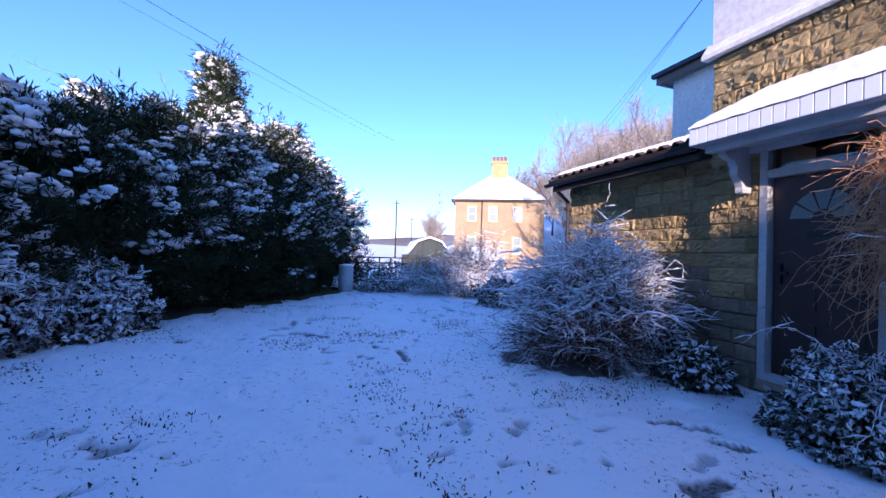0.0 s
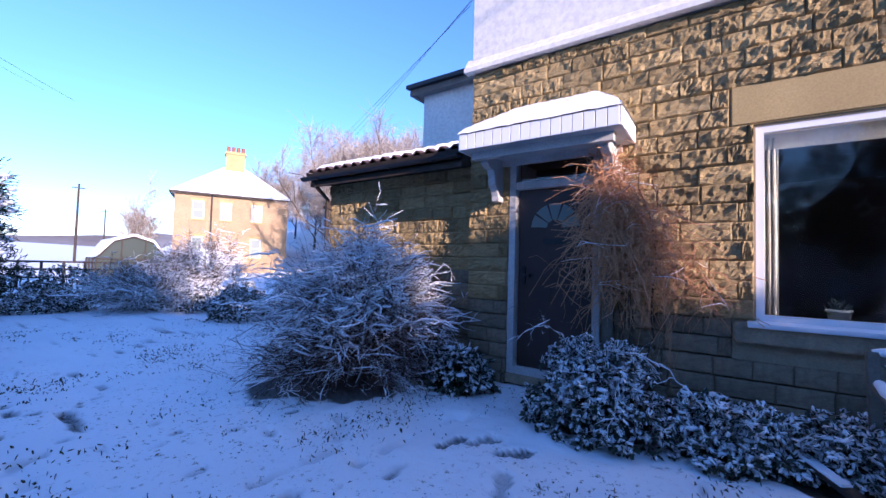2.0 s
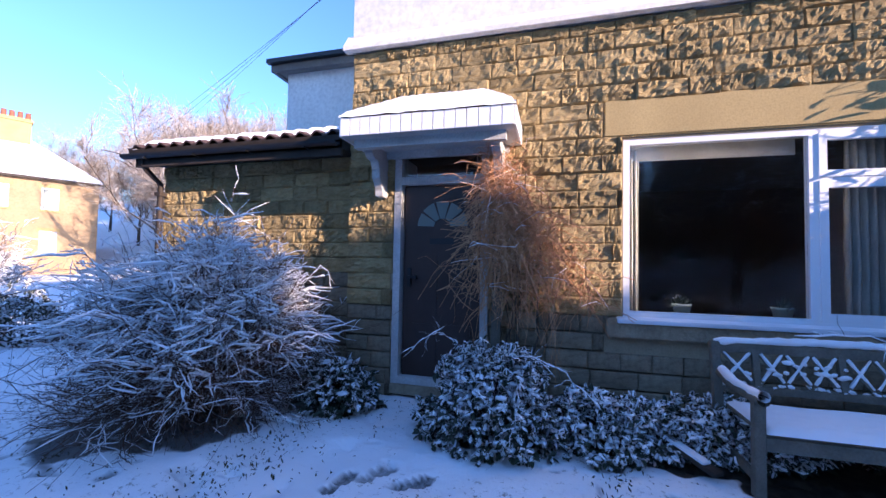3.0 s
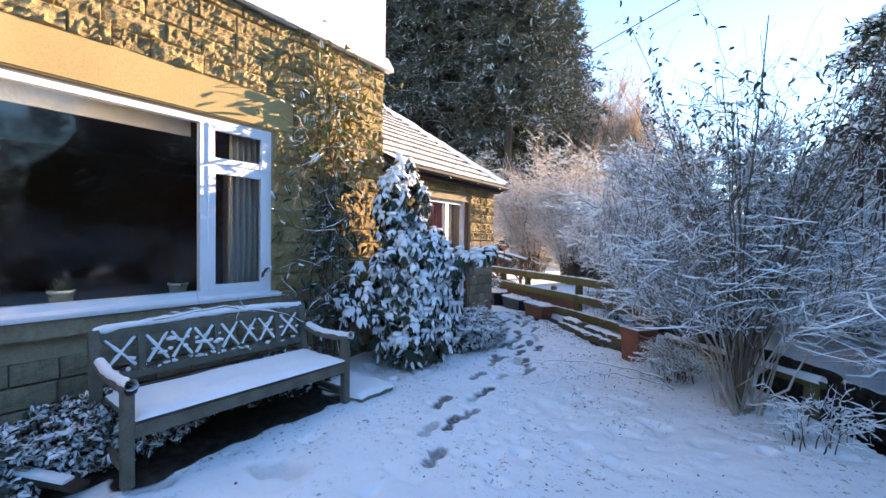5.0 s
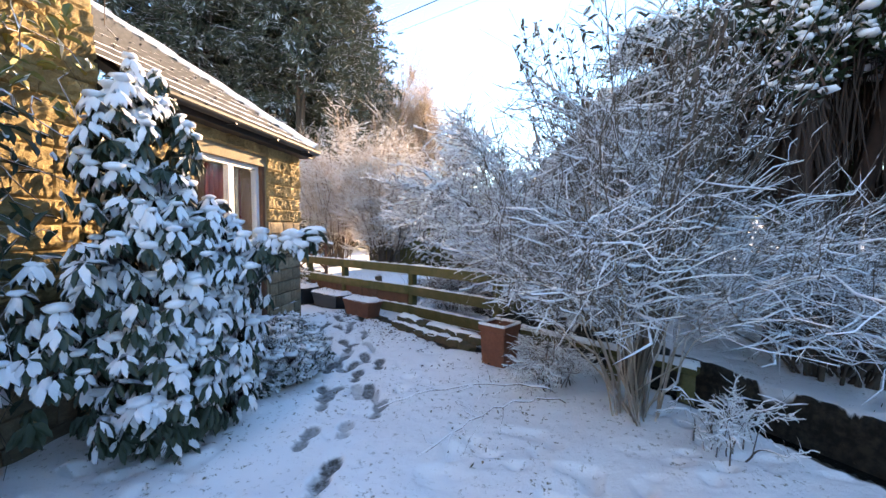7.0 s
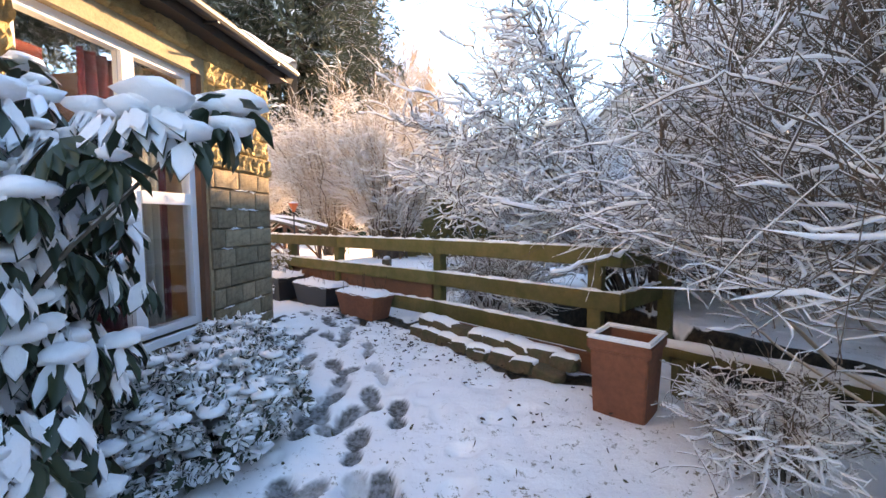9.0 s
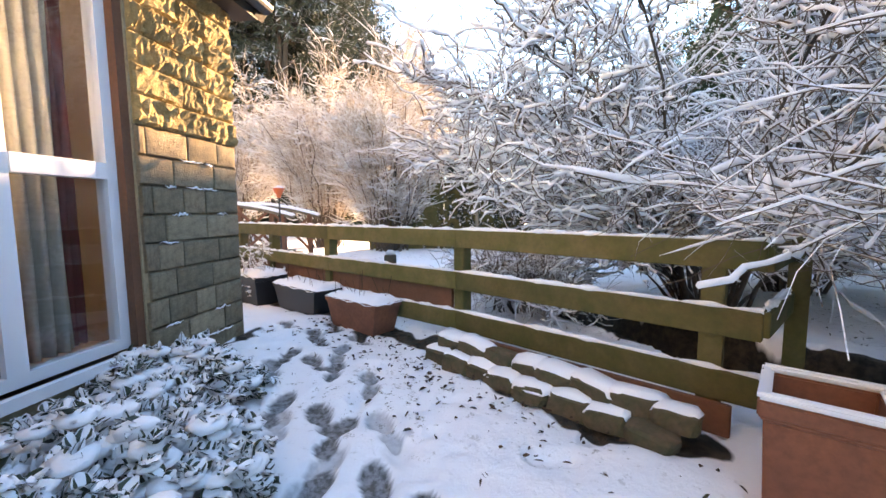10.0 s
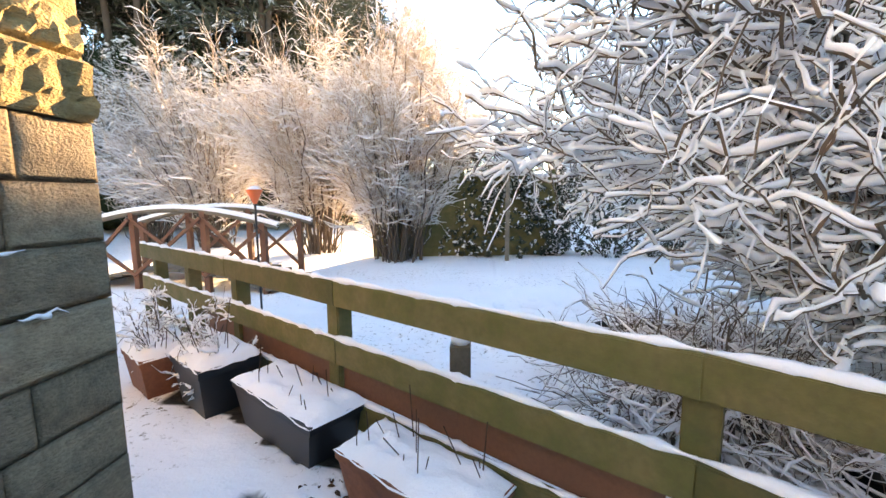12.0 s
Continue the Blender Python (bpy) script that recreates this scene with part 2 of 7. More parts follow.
def beam(a, b, w, h, up=(0, 0, 1)):
    """A bmesh beam from a to b, w wide and h high."""
    a, b = Vector(a), Vector(b)
    d = (b - a).normalized()
    s = d.cross(Vector(up)).normalized()
    u = s.cross(d)
    mtx = Matrix((s, d, u)).transposed().to_4x4()
    mtx.translation = (a + b) / 2
    return box(bmesh.new(), -w / 2, w / 2, -(b - a).length / 2, (b - a).length / 2, -h / 2, h / 2, mtx)


def prism(profile, axis_len, m=None):
    """A solid from a 2D outline in (x, z), pulled along y."""
    bm = bmesh.new()
    a = [bm.verts.new((x, 0, z)) for x, z in profile]
    b = [bm.verts.new((x, axis_len, z)) for x, z in profile]
    bm.faces.new(a)
    bm.faces.new(b[::-1])
    for i in range(len(a)):
        j = (i + 1) % len(a)
        bm.faces.new((a[j], a[i], b[i], b[j]))
    bmesh.ops.recalc_face_normals(bm, faces=bm.faces[:])
    if m:
        bmesh.ops.transform(bm, matrix=m, verts=bm.verts[:])
    return bm


def unit(v):
    return v / np.maximum(np.linalg.norm(v, axis=-1, keepdims=True), 1e-9)


def tubes(P, R, sides=3):
    """Tubes along polylines P (n, k, 3) of radii R (n, k): verts and quads."""
    n, k, _ = P.shape
    T = unit(np.gradient(P, axis=1))
    ref = np.where(np.abs(T[..., 2:3]) > 0.9, np.array([1.0, 0, 0]), np.array([0, 0, 1.0]))
    A = unit(np.cross(T, ref))
    B = np.cross(T, A)
    ang = np.arange(sides) * 2 * math.pi / sides
    ring = A[:, :, None] * np.cos(ang)[None, None, :, None] + B[:, :, None] * np.sin(ang)[None, None, :, None]
    V = (P[:, :, None] + ring * R[:, :, None, None]).reshape(-1, 3)
    i, j, s = np.meshgrid(np.arange(n), np.arange(k - 1), np.arange(sides), indexing="ij")
    s2 = (s + 1) % sides
    at = lambda jj, ss: (i * k + jj) * sides + ss
    F = np.stack([at(j, s), at(j + 1, s), at(j + 1, s2), at(j, s2)], -1).reshape(-1, 4)
    return V, F


def sprout(P, R, count, length, spread, lift, thin=0.6, k=5, lo=0.2, curve=0.25, r=None, kink=0.06):
    """Child branches: count polylines that leave the parents P at random places."""
    r = r or rng
    n, kk, _ = P.shape
    who = r.integers(0, n, count)
    u = r.uniform(lo, 1.0, count) * (kk - 1)
    j = np.minimum(u.astype(int), kk - 2)
    f = (u - j)[:, None]
    start = P[who, j] * (1 - f) + P[who, j + 1] * f
    rad = R[who, j] * (1 - f[:, 0]) + R[who, j + 1] * f[:, 0]
    d = unit(P[who, j + 1] - P[who, j])
    d = unit(d + r.normal(0, spread, (count, 3)) + np.array([0, 0, lift]))
    L = length * r.uniform(0.5, 1.3, count)[:, None]
    bend = r.normal(0, curve, (count, 3)) + np.array([0, 0, lift * 0.3])
    steps = np.linspace(0, 1, k)
    Q = start[:, None] + d[:, None] * (L[:, None] * steps[None, :, None]) + bend[:, None] * L[:, None] * (steps ** 2)[None, :, None]
    Q = Q + np.cumsum(r.normal(0, kink, Q.shape) * (steps > 0)[None, :, None], 1) * L[:, None]
    S = (rad * thin)[:, None] * np.linspace(1, 0.45, k)[None]
    return Q, S


def join(*sets):
    """Joins several (verts, faces) with faces of one width."""
    V, F, at = [], [], 0
    for v, f in sets:
        V.append(v)
        F.append(np.asarray(f) + at)
        at += len(v)
    return np.concatenate(V), np.concatenate(F)


def snow_tubes(P, R, grow=1.3, thick=0.006, keep=0.6, r=None, blunt=False):
    """Snow that lies along the upper side of branches; blunt: thick and round at the tips."""
    r = r or rng
    if blunt:
        pick = r.random(len(P)) < keep
        P, R = P[pick].copy(), R[pick]
        T = unit(np.gradient(P, axis=1))
        flat = np.clip(1.2 - np.abs(T[..., 2]), 0.35, 1)
        S = (R * grow + thick) * flat * r.uniform(0.45, 1.5, R.shape) * r.uniform(0.7, 1.2, (len(P), 1))
        P[..., 2] += R * 0.7 + S * 0.55
        P = np.concatenate([P, P[:, -1:] + T[:, -1:] * S[:, -1:, None] * 0.7], 1)
        S = np.concatenate([S, S[:, -1:] * 0.25], 1)
        S[:, 0] *= 0.5
        return tubes(P, S, 5)
    pick = r.random(len(P)) < keep
    P, R = P[pick].copy(), R[pick]
    T = unit(np.gradient(P, axis=1))
    flat = np.clip(1.15 - np.abs(T[..., 2]), 0.15, 1)
    S = (R * grow + thick) * flat * r.uniform(0.35, 1.55, R.shape)
    P[..., 2] += R * 0.6 + S * 0.5
    S[:, 0] *= 0.3
    S[:, -1] *= 0.35
    return tubes(P, S, 4)


def leaves(C, D, N, L, W, fold=0.25):
    """Leaves at C with direction D, upper side N, length L, width W: two folded halves each."""
    D = unit(D)
    S = unit(np.cross(D, N))
    U = np.cross(S, D)
    L, W = L[:, None], W[:, None]
    p = [C, C + D * L * 0.35 + S * W * 0.5 + U * W * fold, C + D * L * 0.75 + S * W * 0.38 + U * W * fold * 0.6, C + D * L - U * L * 0.12,
         C + D * L * 0.75 - S * W * 0.38 + U * W * fold * 0.6, C + D * L * 0.35 - S * W * 0.5 + U * W * fold]
    V = np.stack(p, 1).reshape(-1, 3)
    i = np.arange(len(C))[:, None] * 6
    F = np.concatenate([i + np.array([[0, 1, 2, 3]]), i + np.array([[0, 3, 4, 5]])])
    return V, F


def blob_template(sub=1):
    bm = bmesh.new()
    bmesh.ops.create_icosphere(bm, subdivisions=sub, radius=1)
    v = np.array([x.co[:] for x in bm.verts])
    f = np.array([[x.index for x in p.verts] for p in bm.faces])
    bm.free()
    return v, f


BLOB = blob_template(1)
BLOB2 = blob_template(2)


def blobs(C, S, template=None, rough=0.18, r=None):
    """Uneven lumps at C of sizes S (n, 3)."""
    r = r or rng
    tv, tf = template or BLOB
    n = len(C)
    ang = r.uniform(0, 2 * math.pi, n)
    ca, sa = np.cos(ang)[:, None], np.sin(ang)[:, None]
    v = tv[None] * S[:, None] * (1 + r.normal(0, rough, (n, len(tv), 1)))
    x = v[..., 0] * ca - v[..., 1] * sa
    y = v[..., 0] * sa + v[..., 1] * ca
    V = (np.stack([x, y, v[..., 2]], -1) + C[:, None]).reshape(-1, 3)
    F = (tf[None] + (np.arange(n) * len(tv))[:, None, None]).reshape(-1, 3)
    return V, F


def lattice(x, y, seed=0):
    """Smooth value noise on arrays, -1 to 1."""
    def h(i, j):
        a = np.sin(i * 127.1 + j * 311.7 + seed * 74.7) * 43758.5453
        return (a - np.floor(a)) * 2 - 1
    i, j = np.floor(x), np.floor(y)
    u, v = x - i, y - j
    u, v = u * u * (3 - 2 * u), v * v * (3 - 2 * v)
    return (h(i, j) * (1 - u) + h(i + 1, j) * u) * (1 - v) + (h(i, j + 1) * (1 - u) + h(i + 1, j + 1) * u) * v


# ---- ground ----
FENCE = [(6.6, -7.95), (5.2, -7.1), (4.2, -6.45), (2.94, -5.66), (1.6, -4.66)]
BANK = [(2.15, -8.0), (1.5, -6.5), (0.78, -5.25), (0.1, -4.25), (-0.72, -2.95), (-2.3, -0.8), (-4.1, 0.8)]


def near_line(x, y, line):
    """Distance to a polyline, and the side: above zero to the right of its run."""
    best = np.full(np.shape(x), 1e9)
    side = np.zeros(np.shape(x))
    for (ax, ay), (bx, by) in zip(line, line[1:]):
        dx, dy = bx - ax, by - ay
        t = np.clip(((x - ax) * dx + (y - ay) * dy) / (dx * dx + dy * dy), 0, 1)
        d = np.hypot(x - ax - t * dx, y - ay - t * dy)
        s = np.sign(dx * (y - ay) - dy * (x - ax))
        side = np.where(d < best, -s, side)
        best = np.minimum(best, d)
    return best, side


def ground_z(x, y):
    x, y = np.asarray(x, float), np.asarray(y, float)
    z = 0.05 + 0.03 * lattice(x * 0.35, y * 0.35, 1) + 0.012 * lattice(x * 1.7, y * 1.7, 2)
    z = z + 0.05 * np.clip((-y - 2) / 3, 0, 1)
    d, s = near_line(x, y, BANK)
    ditch = np.clip(1 - np.maximum(d - 0.35, 0) / 0.14, 0, 1)
    z = z - 0.65 * ditch
    far = np.hypot(x - 2, y - 2)
    z = z + np.clip((far - 45) / 200, 0, 1) * 5.0 + 3.0 * lattice(x * 0.006, y * 0.006, 5) * np.clip((far - 60) / 100, 0, 1)
    return z


def axis(lo, hi, fine, dense, reach):
    """Grid lines: close between the two dense limits, wider around them, then ever wider out to the horizon."""
    mid = np.concatenate([np.arange(lo, dense[0], fine), np.arange(dense[0], dense[1], 0.014), np.arange(dense[1], hi, fine)])
    out, v, g = [], 0.0, fine
    while v < reach:
        g *= 1.12
        v += g
        out.append(v)
    out = np.array(out)
    return np.concatenate([lo - out[::-1], mid, hi + out])


gx, gy = axis(-2.6, 4.6, 0.032, (2.2, 4.4), 900), axis(-8.8, 6.5, 0.032, (-6.4, -1.0), 900)
X, Y = np.meshgrid(gx, gy, indexing="ij")
Z = ground_z(X, Y)
near = np.clip(1.4 - np.hypot(X - 1, Y - 1) / 14, 0, 1)
dent = np.clip(lattice(X * 7.5, Y * 7.5, 9) + 0.5 * lattice(X * 2.1, Y * 2.1, 19) - 0.55, 0, 0.5) / 0.5
Z += near * (0.012 * lattice(X * 5, Y * 5, 7) - 0.045 * dent + 0.020 * lattice(X * 2.3, Y * 2.3, 15) + 0.006 * lattice(X * 13, Y * 13, 16))
sr = np.random.default_rng(3)
prints = [(3.06, 2.58, -0.5), (3.04, 2.33, -0.8), (2.9, 2.75, -0.2), (2.62, 2.2, 0.3), (1.3, 3.1, 1.2)]
TRAIL = [(2.45, -1.1), (2.68, -1.7), (2.8, -2.4), (2.85, -3.0), (3.1, -3.7), (3.35, -4.4), (3.7, -5.1), (4.05, -5.8), (4.6, -6.4)]
for (ax, ay), (bx, by) in zip(TRAIL, TRAIL[1:]):
    for q in range(3):
        t = q / 3
        a = math.atan2(by - ay, bx - ax)
        off = (0.13 if q % 2 else -0.13) + sr.normal(0, 0.05)
        prints.append((ax + (bx - ax) * t - math.sin(a) * off + sr.normal(0, 0.03), ay + (by - ay) * t + math.cos(a) * off + sr.normal(0, 0.05), a + sr.normal(0, 0.2)))
for q in range(20):
    t = sr.uniform(0, 1)
    prints.append((2.75 + 1.35 * t + sr.normal(0, 0.20), -3.1 - 2.8 * t + sr.normal(0, 0.12), sr.uniform(-2.2, -0.6)))
bare = near * np.clip(dent * 2.2 - 0.5, 0, 1) * np.clip(0.55 + 1.2 * lattice(X * 0.9, Y * 0.9, 23), 0, 1) * (0.15 + 0.85 * (Y > -0.5))
hollow = 0 * X
for px, py, a in prints:
    u = (X - px) * math.cos(a) + (Y - py) * math.sin(a)
    v = -(X - px) * math.sin(a) + (Y - py) * math.cos(a)
    e = np.minimum(((u - 0.06) / 0.095) ** 2 + (v / 0.055) ** 2, ((u + 0.09) / 0.06) ** 2 + (v / 0.045) ** 2)
    hollow = np.maximum(hollow, np.clip(1.5 - e, 0, 1))
    bare = np.maximum(bare, np.clip((1.15 - e) * 4.5, 0, 1) * sr.choice([0.5, 0.8, 0.95, 1.0]))
Z -= 0.035 * hollow
dd, _ = near_line(X, Y, BANK)
wob = 0.12 * lattice(X * 3, Y * 3, 31) + 0.08 * lattice(X * 9, Y * 9, 32)
# ditch walls painted dark: wet bank plus the shade inside the channel
soil_shade_mask = np.clip((0.56 - dd + wob * 0.6) / 0.06, 0, 1)
under = np.maximum(np.abs((X - 4.05) / 0.52), np.abs((Y + 0.45) / 0.80))
soil_shade_mask = np.maximum(soil_shade_mask, np.clip((1.05 - under + wob) / 0.12, 0, 1))
beds = np.maximum(np.abs((X - 4.2) / 0.55), np.abs((Y - 1.0) / 1.4))
soil_shade_mask = np.maximum(soil_shade_mask, 0.9 * np.clip((1.0 - beds + wob * 2) / 0.15, 0, 1))
foot, _ = near_line(X, Y, [(1.95, -4.52), (2.98, -5.45), (4.2, -6.3), (5.4, -7.0)])
soil_shade_mask = np.maximum(soil_shade_mask, 0.9 * np.clip((0.17 - foot + wob * 0.9) / 0.08, 0, 1))
foot, _ = near_line(X, Y, [(4.5, -4.9), (4.5, -5.75)])
soil_shade_mask = np.maximum(soil_shade_mask, 0.9 * np.clip((0.08 - foot + wob * 0.6) / 0.08, 0, 1))
rim = np.hypot((X - 3.4) / 1.05, (Y - 4.6) / 0.95)
soil_shade_mask = np.maximum(soil_shade_mask, np.clip((0.9 - rim + wob * 2.5) / 0.4, 0, 0.62))
ni, nj = X.shape
i, j = np.meshgrid(np.arange(ni - 1), np.arange(nj - 1), indexing="ij")
F = np.stack([i * nj + j, (i + 1) * nj + j, (i + 1) * nj + j + 1, i * nj + j + 1], -1).reshape(-1, 4)
V = np.stack([X, Y, Z], -1).reshape(-1, 3)
ground = part_np("ground", V, F, M["ground"], smooth=True)
att = ground.data.attributes.new("trodden", "FLOAT", "POINT")
att.data.foreach_set("value", bare.astype(np.float32).ravel())
att = ground.data.attributes.new("soil_and_bank_shade", "FLOAT", "POINT")
att.data.foreach_set("value", soil_shade_mask.astype(np.float32).ravel())
tagged(ground, "snow-covered lawn and path with footprints and grass tips", "ground", kind="structure")

# dark water of the stream
s = np.linspace(0, 1, 60)
seg = np.array(BANK)
run = np.concatenate([[0], np.cumsum(np.hypot(*np.diff(seg, axis=0).T))])
cx, cy = np.interp(s * run[-1], run, seg[:, 0]), np.interp(s * run[-1], run, seg[:, 1])
tx, ty = np.gradient(cx), np.gradient(cy)
tl = np.hypot(tx, ty)
L = np.stack([cx - ty / tl * 0.46, cy + tx / tl * 0.46, 0 * s - 0.33], -1)
Rr = np.stack([cx + ty / tl * 0.46, cy - tx / tl * 0.46, 0 * s - 0.33], -1)
V = np.stack([L, Rr], 1).reshape(-1, 3)
k = np.arange(59)[:, None] * 2
m = M["water"] = mat("dark_stream_water", (0.008, 0.009, 0.008), 0.12)
relief(m, noise_of(m, 9.0, 3.0), 0.3, 0.02)
tagged(part_np("water", V, k + np.array([[0, 1, 3, 2]]), m, smooth=True), "dark narrow stream between snowy banks", "stream", kind="structure")

# ---- the house ----
WX = 4.58            # face of the masonry behind the stones; the stones stand proud of it
Y_N, Y_S = 3.65, -2.75
EX_N, EX_S = 4.72, 4.555


def wall_x(name, x0, x1, y0, y1, z0, z1, holes, material, label):
    """A wall along y with openings (ya, yb, za, zb) through it."""
    ys = sorted({y0, y1, *[h[0] for h in holes], *[h[1] for h in holes]})
    zs = sorted({z0, z1, *[h[2] for h in holes], *[h[3] for h in holes]})
    bm = bmesh.new()
    for ya, yb in zip(ys, ys[1:]):
        for za, zb in zip(zs, zs[1:]):
            my, mz = (ya + yb) / 2, (za + zb) / 2
            if not any(h[0] < my < h[1] and h[2] < mz < h[3] for h in holes):
                box(bm, x0, x1, ya, yb, za, zb)
    bmesh.ops.remove_doubles(bm, verts=bm.verts[:], dist=1e-4)
    ob = part(name, bm, material)
    return tagged(ob, label, "wall", kind="structure")


DOOR = (2.12, 3.12, 0.0, 2.62)
WIN = (-1.19, 0.89, 0.95, 2.57)
UPWIN = (-0.97, 0.55, 3.90, 5.0)
WIN2 = (-4.82, -3.62, 0.32, 2.16)
wall_main = wall_x("wall_main", WX, WX + 0.3, Y_S, Y_N, -0.3, 3.70, [DOOR, WIN], M["mortar"], "yellow rock-faced sandstone ground-floor wall of the house")
wall_upper = wall_x("wall_upper", WX - 0.04, WX + 0.3, Y_S, Y_N, 3.70, 6.3, [UPWIN], M["render"], "white rendered upper storey wall of the house")
wall_ext_n = wall_x("wall_extension_north", EX_N, EX_N + 0.25, Y_N, 6.42, -0.3, 2.62, [], M["mortar"], "sandstone block wall of the low side extension")
wall_ext_s = wall_x("wall_extension_south", EX_S, EX_S + 0.25, -5.635, Y_S, -0.3, 2.46, [WIN2], M["mortar"], "sandstone block wall of the rear extension")
for nm, d, mt, lb in (
        ("wall_north", (WX + 0.3, 11.5, Y_N - 0.3, Y_N, -0.3, 6.3), "render", "white rendered side wall of the house"),
        ("wall_south", (WX + 0.3, 11.5, Y_S, Y_S + 0.3, -0.3, 6.3), "render", "white rendered gable wall of the house"),
        ("wall_east", (11.5, 11.8, Y_S, Y_N, -0.3, 6.3), "render", "white rendered back wall of the house"),
        ("wall_wing", (7.2, 11.5, Y_N, 6.5, -0.3, 5.02), "render", "white rendered flat-roofed wing of the house"),
        ("wall_extension_north_end", (EX_N + 0.25, 7.2, 6.17, 6.42, -0.3, 2.62), "mortar", "end wall of the low side extension"),
        ("wall_extension_south_end", (EX_S + 0.25, 8.2, -5.635, -5.35, -0.3, 2.46), "mortar", "end wall of the rear extension"),
        ("wall_partition", (8.2, 8.4, -5.60, Y_S, -0.3, 4.4), "render", "back wall of the rear extension")):
    tagged(part(nm, boxes(d), M[mt]), lb, "wall", kind="structure")
# added room shell behind the glass, dark in colour to stand for indoor shade
tagged(part("ceiling", boxes((WX + 0.3, 11.5, Y_S + 0.3, Y_N - 0.3, 2.75, 2.85)), M["room"]), "ceiling of the ground-floor room, coloured dark for indoor shade", "ceiling", kind="structure")
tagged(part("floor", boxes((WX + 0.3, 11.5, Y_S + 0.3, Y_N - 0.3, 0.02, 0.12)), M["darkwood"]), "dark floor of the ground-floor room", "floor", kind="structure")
tagged(part("wall_room", boxes((8.4, 8.5, Y_S + 0.3, Y_N - 0.3, 0.12, 2.75)), M["room"]), "back wall of the ground-floor room, coloured dark brown for indoor shade", "wall", kind="structure")
tagged(part("wall_room_red", boxes((6.6, 6.7, -5.35, Y_S, -0.1, 2.7)), M["red"]), "red inner wall behind the extension window", "wall", kind="structure")

# string course under the render, with its sloping top
trim = part("trim_string_course", prism([(0, 0), (0.10, 0), (0.10, 0.20), (0.03, 0.09), (0, 0.05)], Y_N - Y_S + 0.16, pose(WX - 0.12, Y_S - 0.08, 3.70)), M["render"])
tagged(trim, "white projecting drip course below the render", "trim", kind="structure")

# roofs
bm = bmesh.new()
box(bm, WX - 0.3, 11.9, Y_S - 0.2, Y_N + 0.2, 6.3, 6.45)
roof_main = part("roof_main", bm, M["slate"])
tagged(roof_main, "flat eaves slab on top of the house", "roof", kind="structure")
wing = empty("wing_roof", 9.3, 5.1, 5.02)
part("slab", boxes((-2.25, 2.4, -1.45, 1.55, 0.0, 0.10)), M["slate"], wing)
part("fascia", boxes((-2.32, -2.25, -1.45, 1.62, -0.03, 0.16), (-2.25, 2.4, 1.55, 1.62, -0.03, 0.16)), M["slate"], wing, "dark grey fascia board")
part("gutter", boxes((-2.42, -2.32, -1.45, 1.66, 0.10, 0.18)), M["black"], wing, "black gutter")
tagged(wing, "flat roof with a dark fascia on the white wing", "roof")


def tile_roof(name, x0, z0, x1, z1, y0, y1, rows, per, material, label, round_tiles):
    """A lean-to roof of overlapping tile courses, low edge at x0."""
    top = empty(name, x0, y0, z0)
    slope = math.atan2(z1 - z0, x1 - x0)
    run = math.hypot(x1 - x0, z1 - z0)
    deck = boxes((0, run, 0, y1 - y0, -0.05, 0.0))
    bmesh.ops.transform(deck, matrix=pose(0, 0, 0, 0, -math.degrees(slope), 0), verts=deck.verts[:])
    part("deck", deck, M["darkwood"], top)
    step, w = run / rows, (y1 - y0) / per
    bm = bmesh.new()
    if round_tiles:
        n = 10
        prof = [(w * k / n, 0.035 * math.sin(math.pi * min(k / 6.0, 1.0)) - 0.012 * math.sin(math.pi * max(0, (k - 6) / 4.0))) for k in range(n + 1)]
    else:
        prof = [(0.004, 0.008), (w * 0.5, 0.012), (w - 0.004, 0.008)]
    lip = 0.02 if round_tiles else 0.042
    lo = [bm.verts.new((0, y, z + lip)) for y, z in prof]
    lo2 = [bm.verts.new((0, y, z)) for y, z in prof]
    hi = [bm.verts.new((step * 1.08, y, z - 0.0)) for y, z in prof]
    for k in range(len(prof) - 1):
        bm.faces.new((lo[k], lo[k + 1], hi[k + 1], hi[k])[::-1])
        bm.faces.new((lo2[k], lo2[k + 1], lo[k + 1], lo[k])[::-1])
    bmesh.ops.recalc_face_normals(bm, faces=bm.faces[:])
    me = bpy.data.meshes.new("tile")
    bm.to_mesh(me)
    bm.free()
    me.materials.append(material)
    r = random.Random(5)
    for i in range(rows):
        for j in range(per):
            ob = new("tile", me)
            ob.parent = top
            off = (i % 2) * 0.5 * w if not round_tiles else 0
            ob.matrix_basis = pose(0, 0, 0, 0, -math.degrees(slope), 0) @ pose(i * step + r.uniform(-.008, .008), min(j * w + off, y1 - y0 - w), 0.004 + r.uniform(0, .005), r.uniform(-.4, .4))
    return tagged(top, label, "roof"), slope, run


roof_s, slope_s, run_s = tile_roof("extension_roof", 4.36, 2.50, 8.3, 5.0, -5.76, Y_S, 15, 11, M["snowtile"], "snow-dusted tiled lean-to roof of the rear extension", False)
part("verge", boxes((-0.03, run_s, -0.05, 0.06, -0.09, 0.045)), M["darkwood"], roof_s, "dark verge board")
roof_s.children[-1].matrix_basis = pose(0, 0, 0, 0, -math.degrees(slope_s), 0)
vs = np.linspace(0, run_s, 60)
Vv, Fv = tubes(np.stack([vs, 0 * vs + 0.02 + 0.01 * lattice(vs * 5, vs * 0, 3), 0 * vs + 0.055], -1)[None], (0.06 + 0.014 * lattice(vs * 4, vs * 0, 2))[None], 8)
ob = part_np("snow", Vv, Fv, M["snow"], roof_s, "roll of snow on the verge", True)
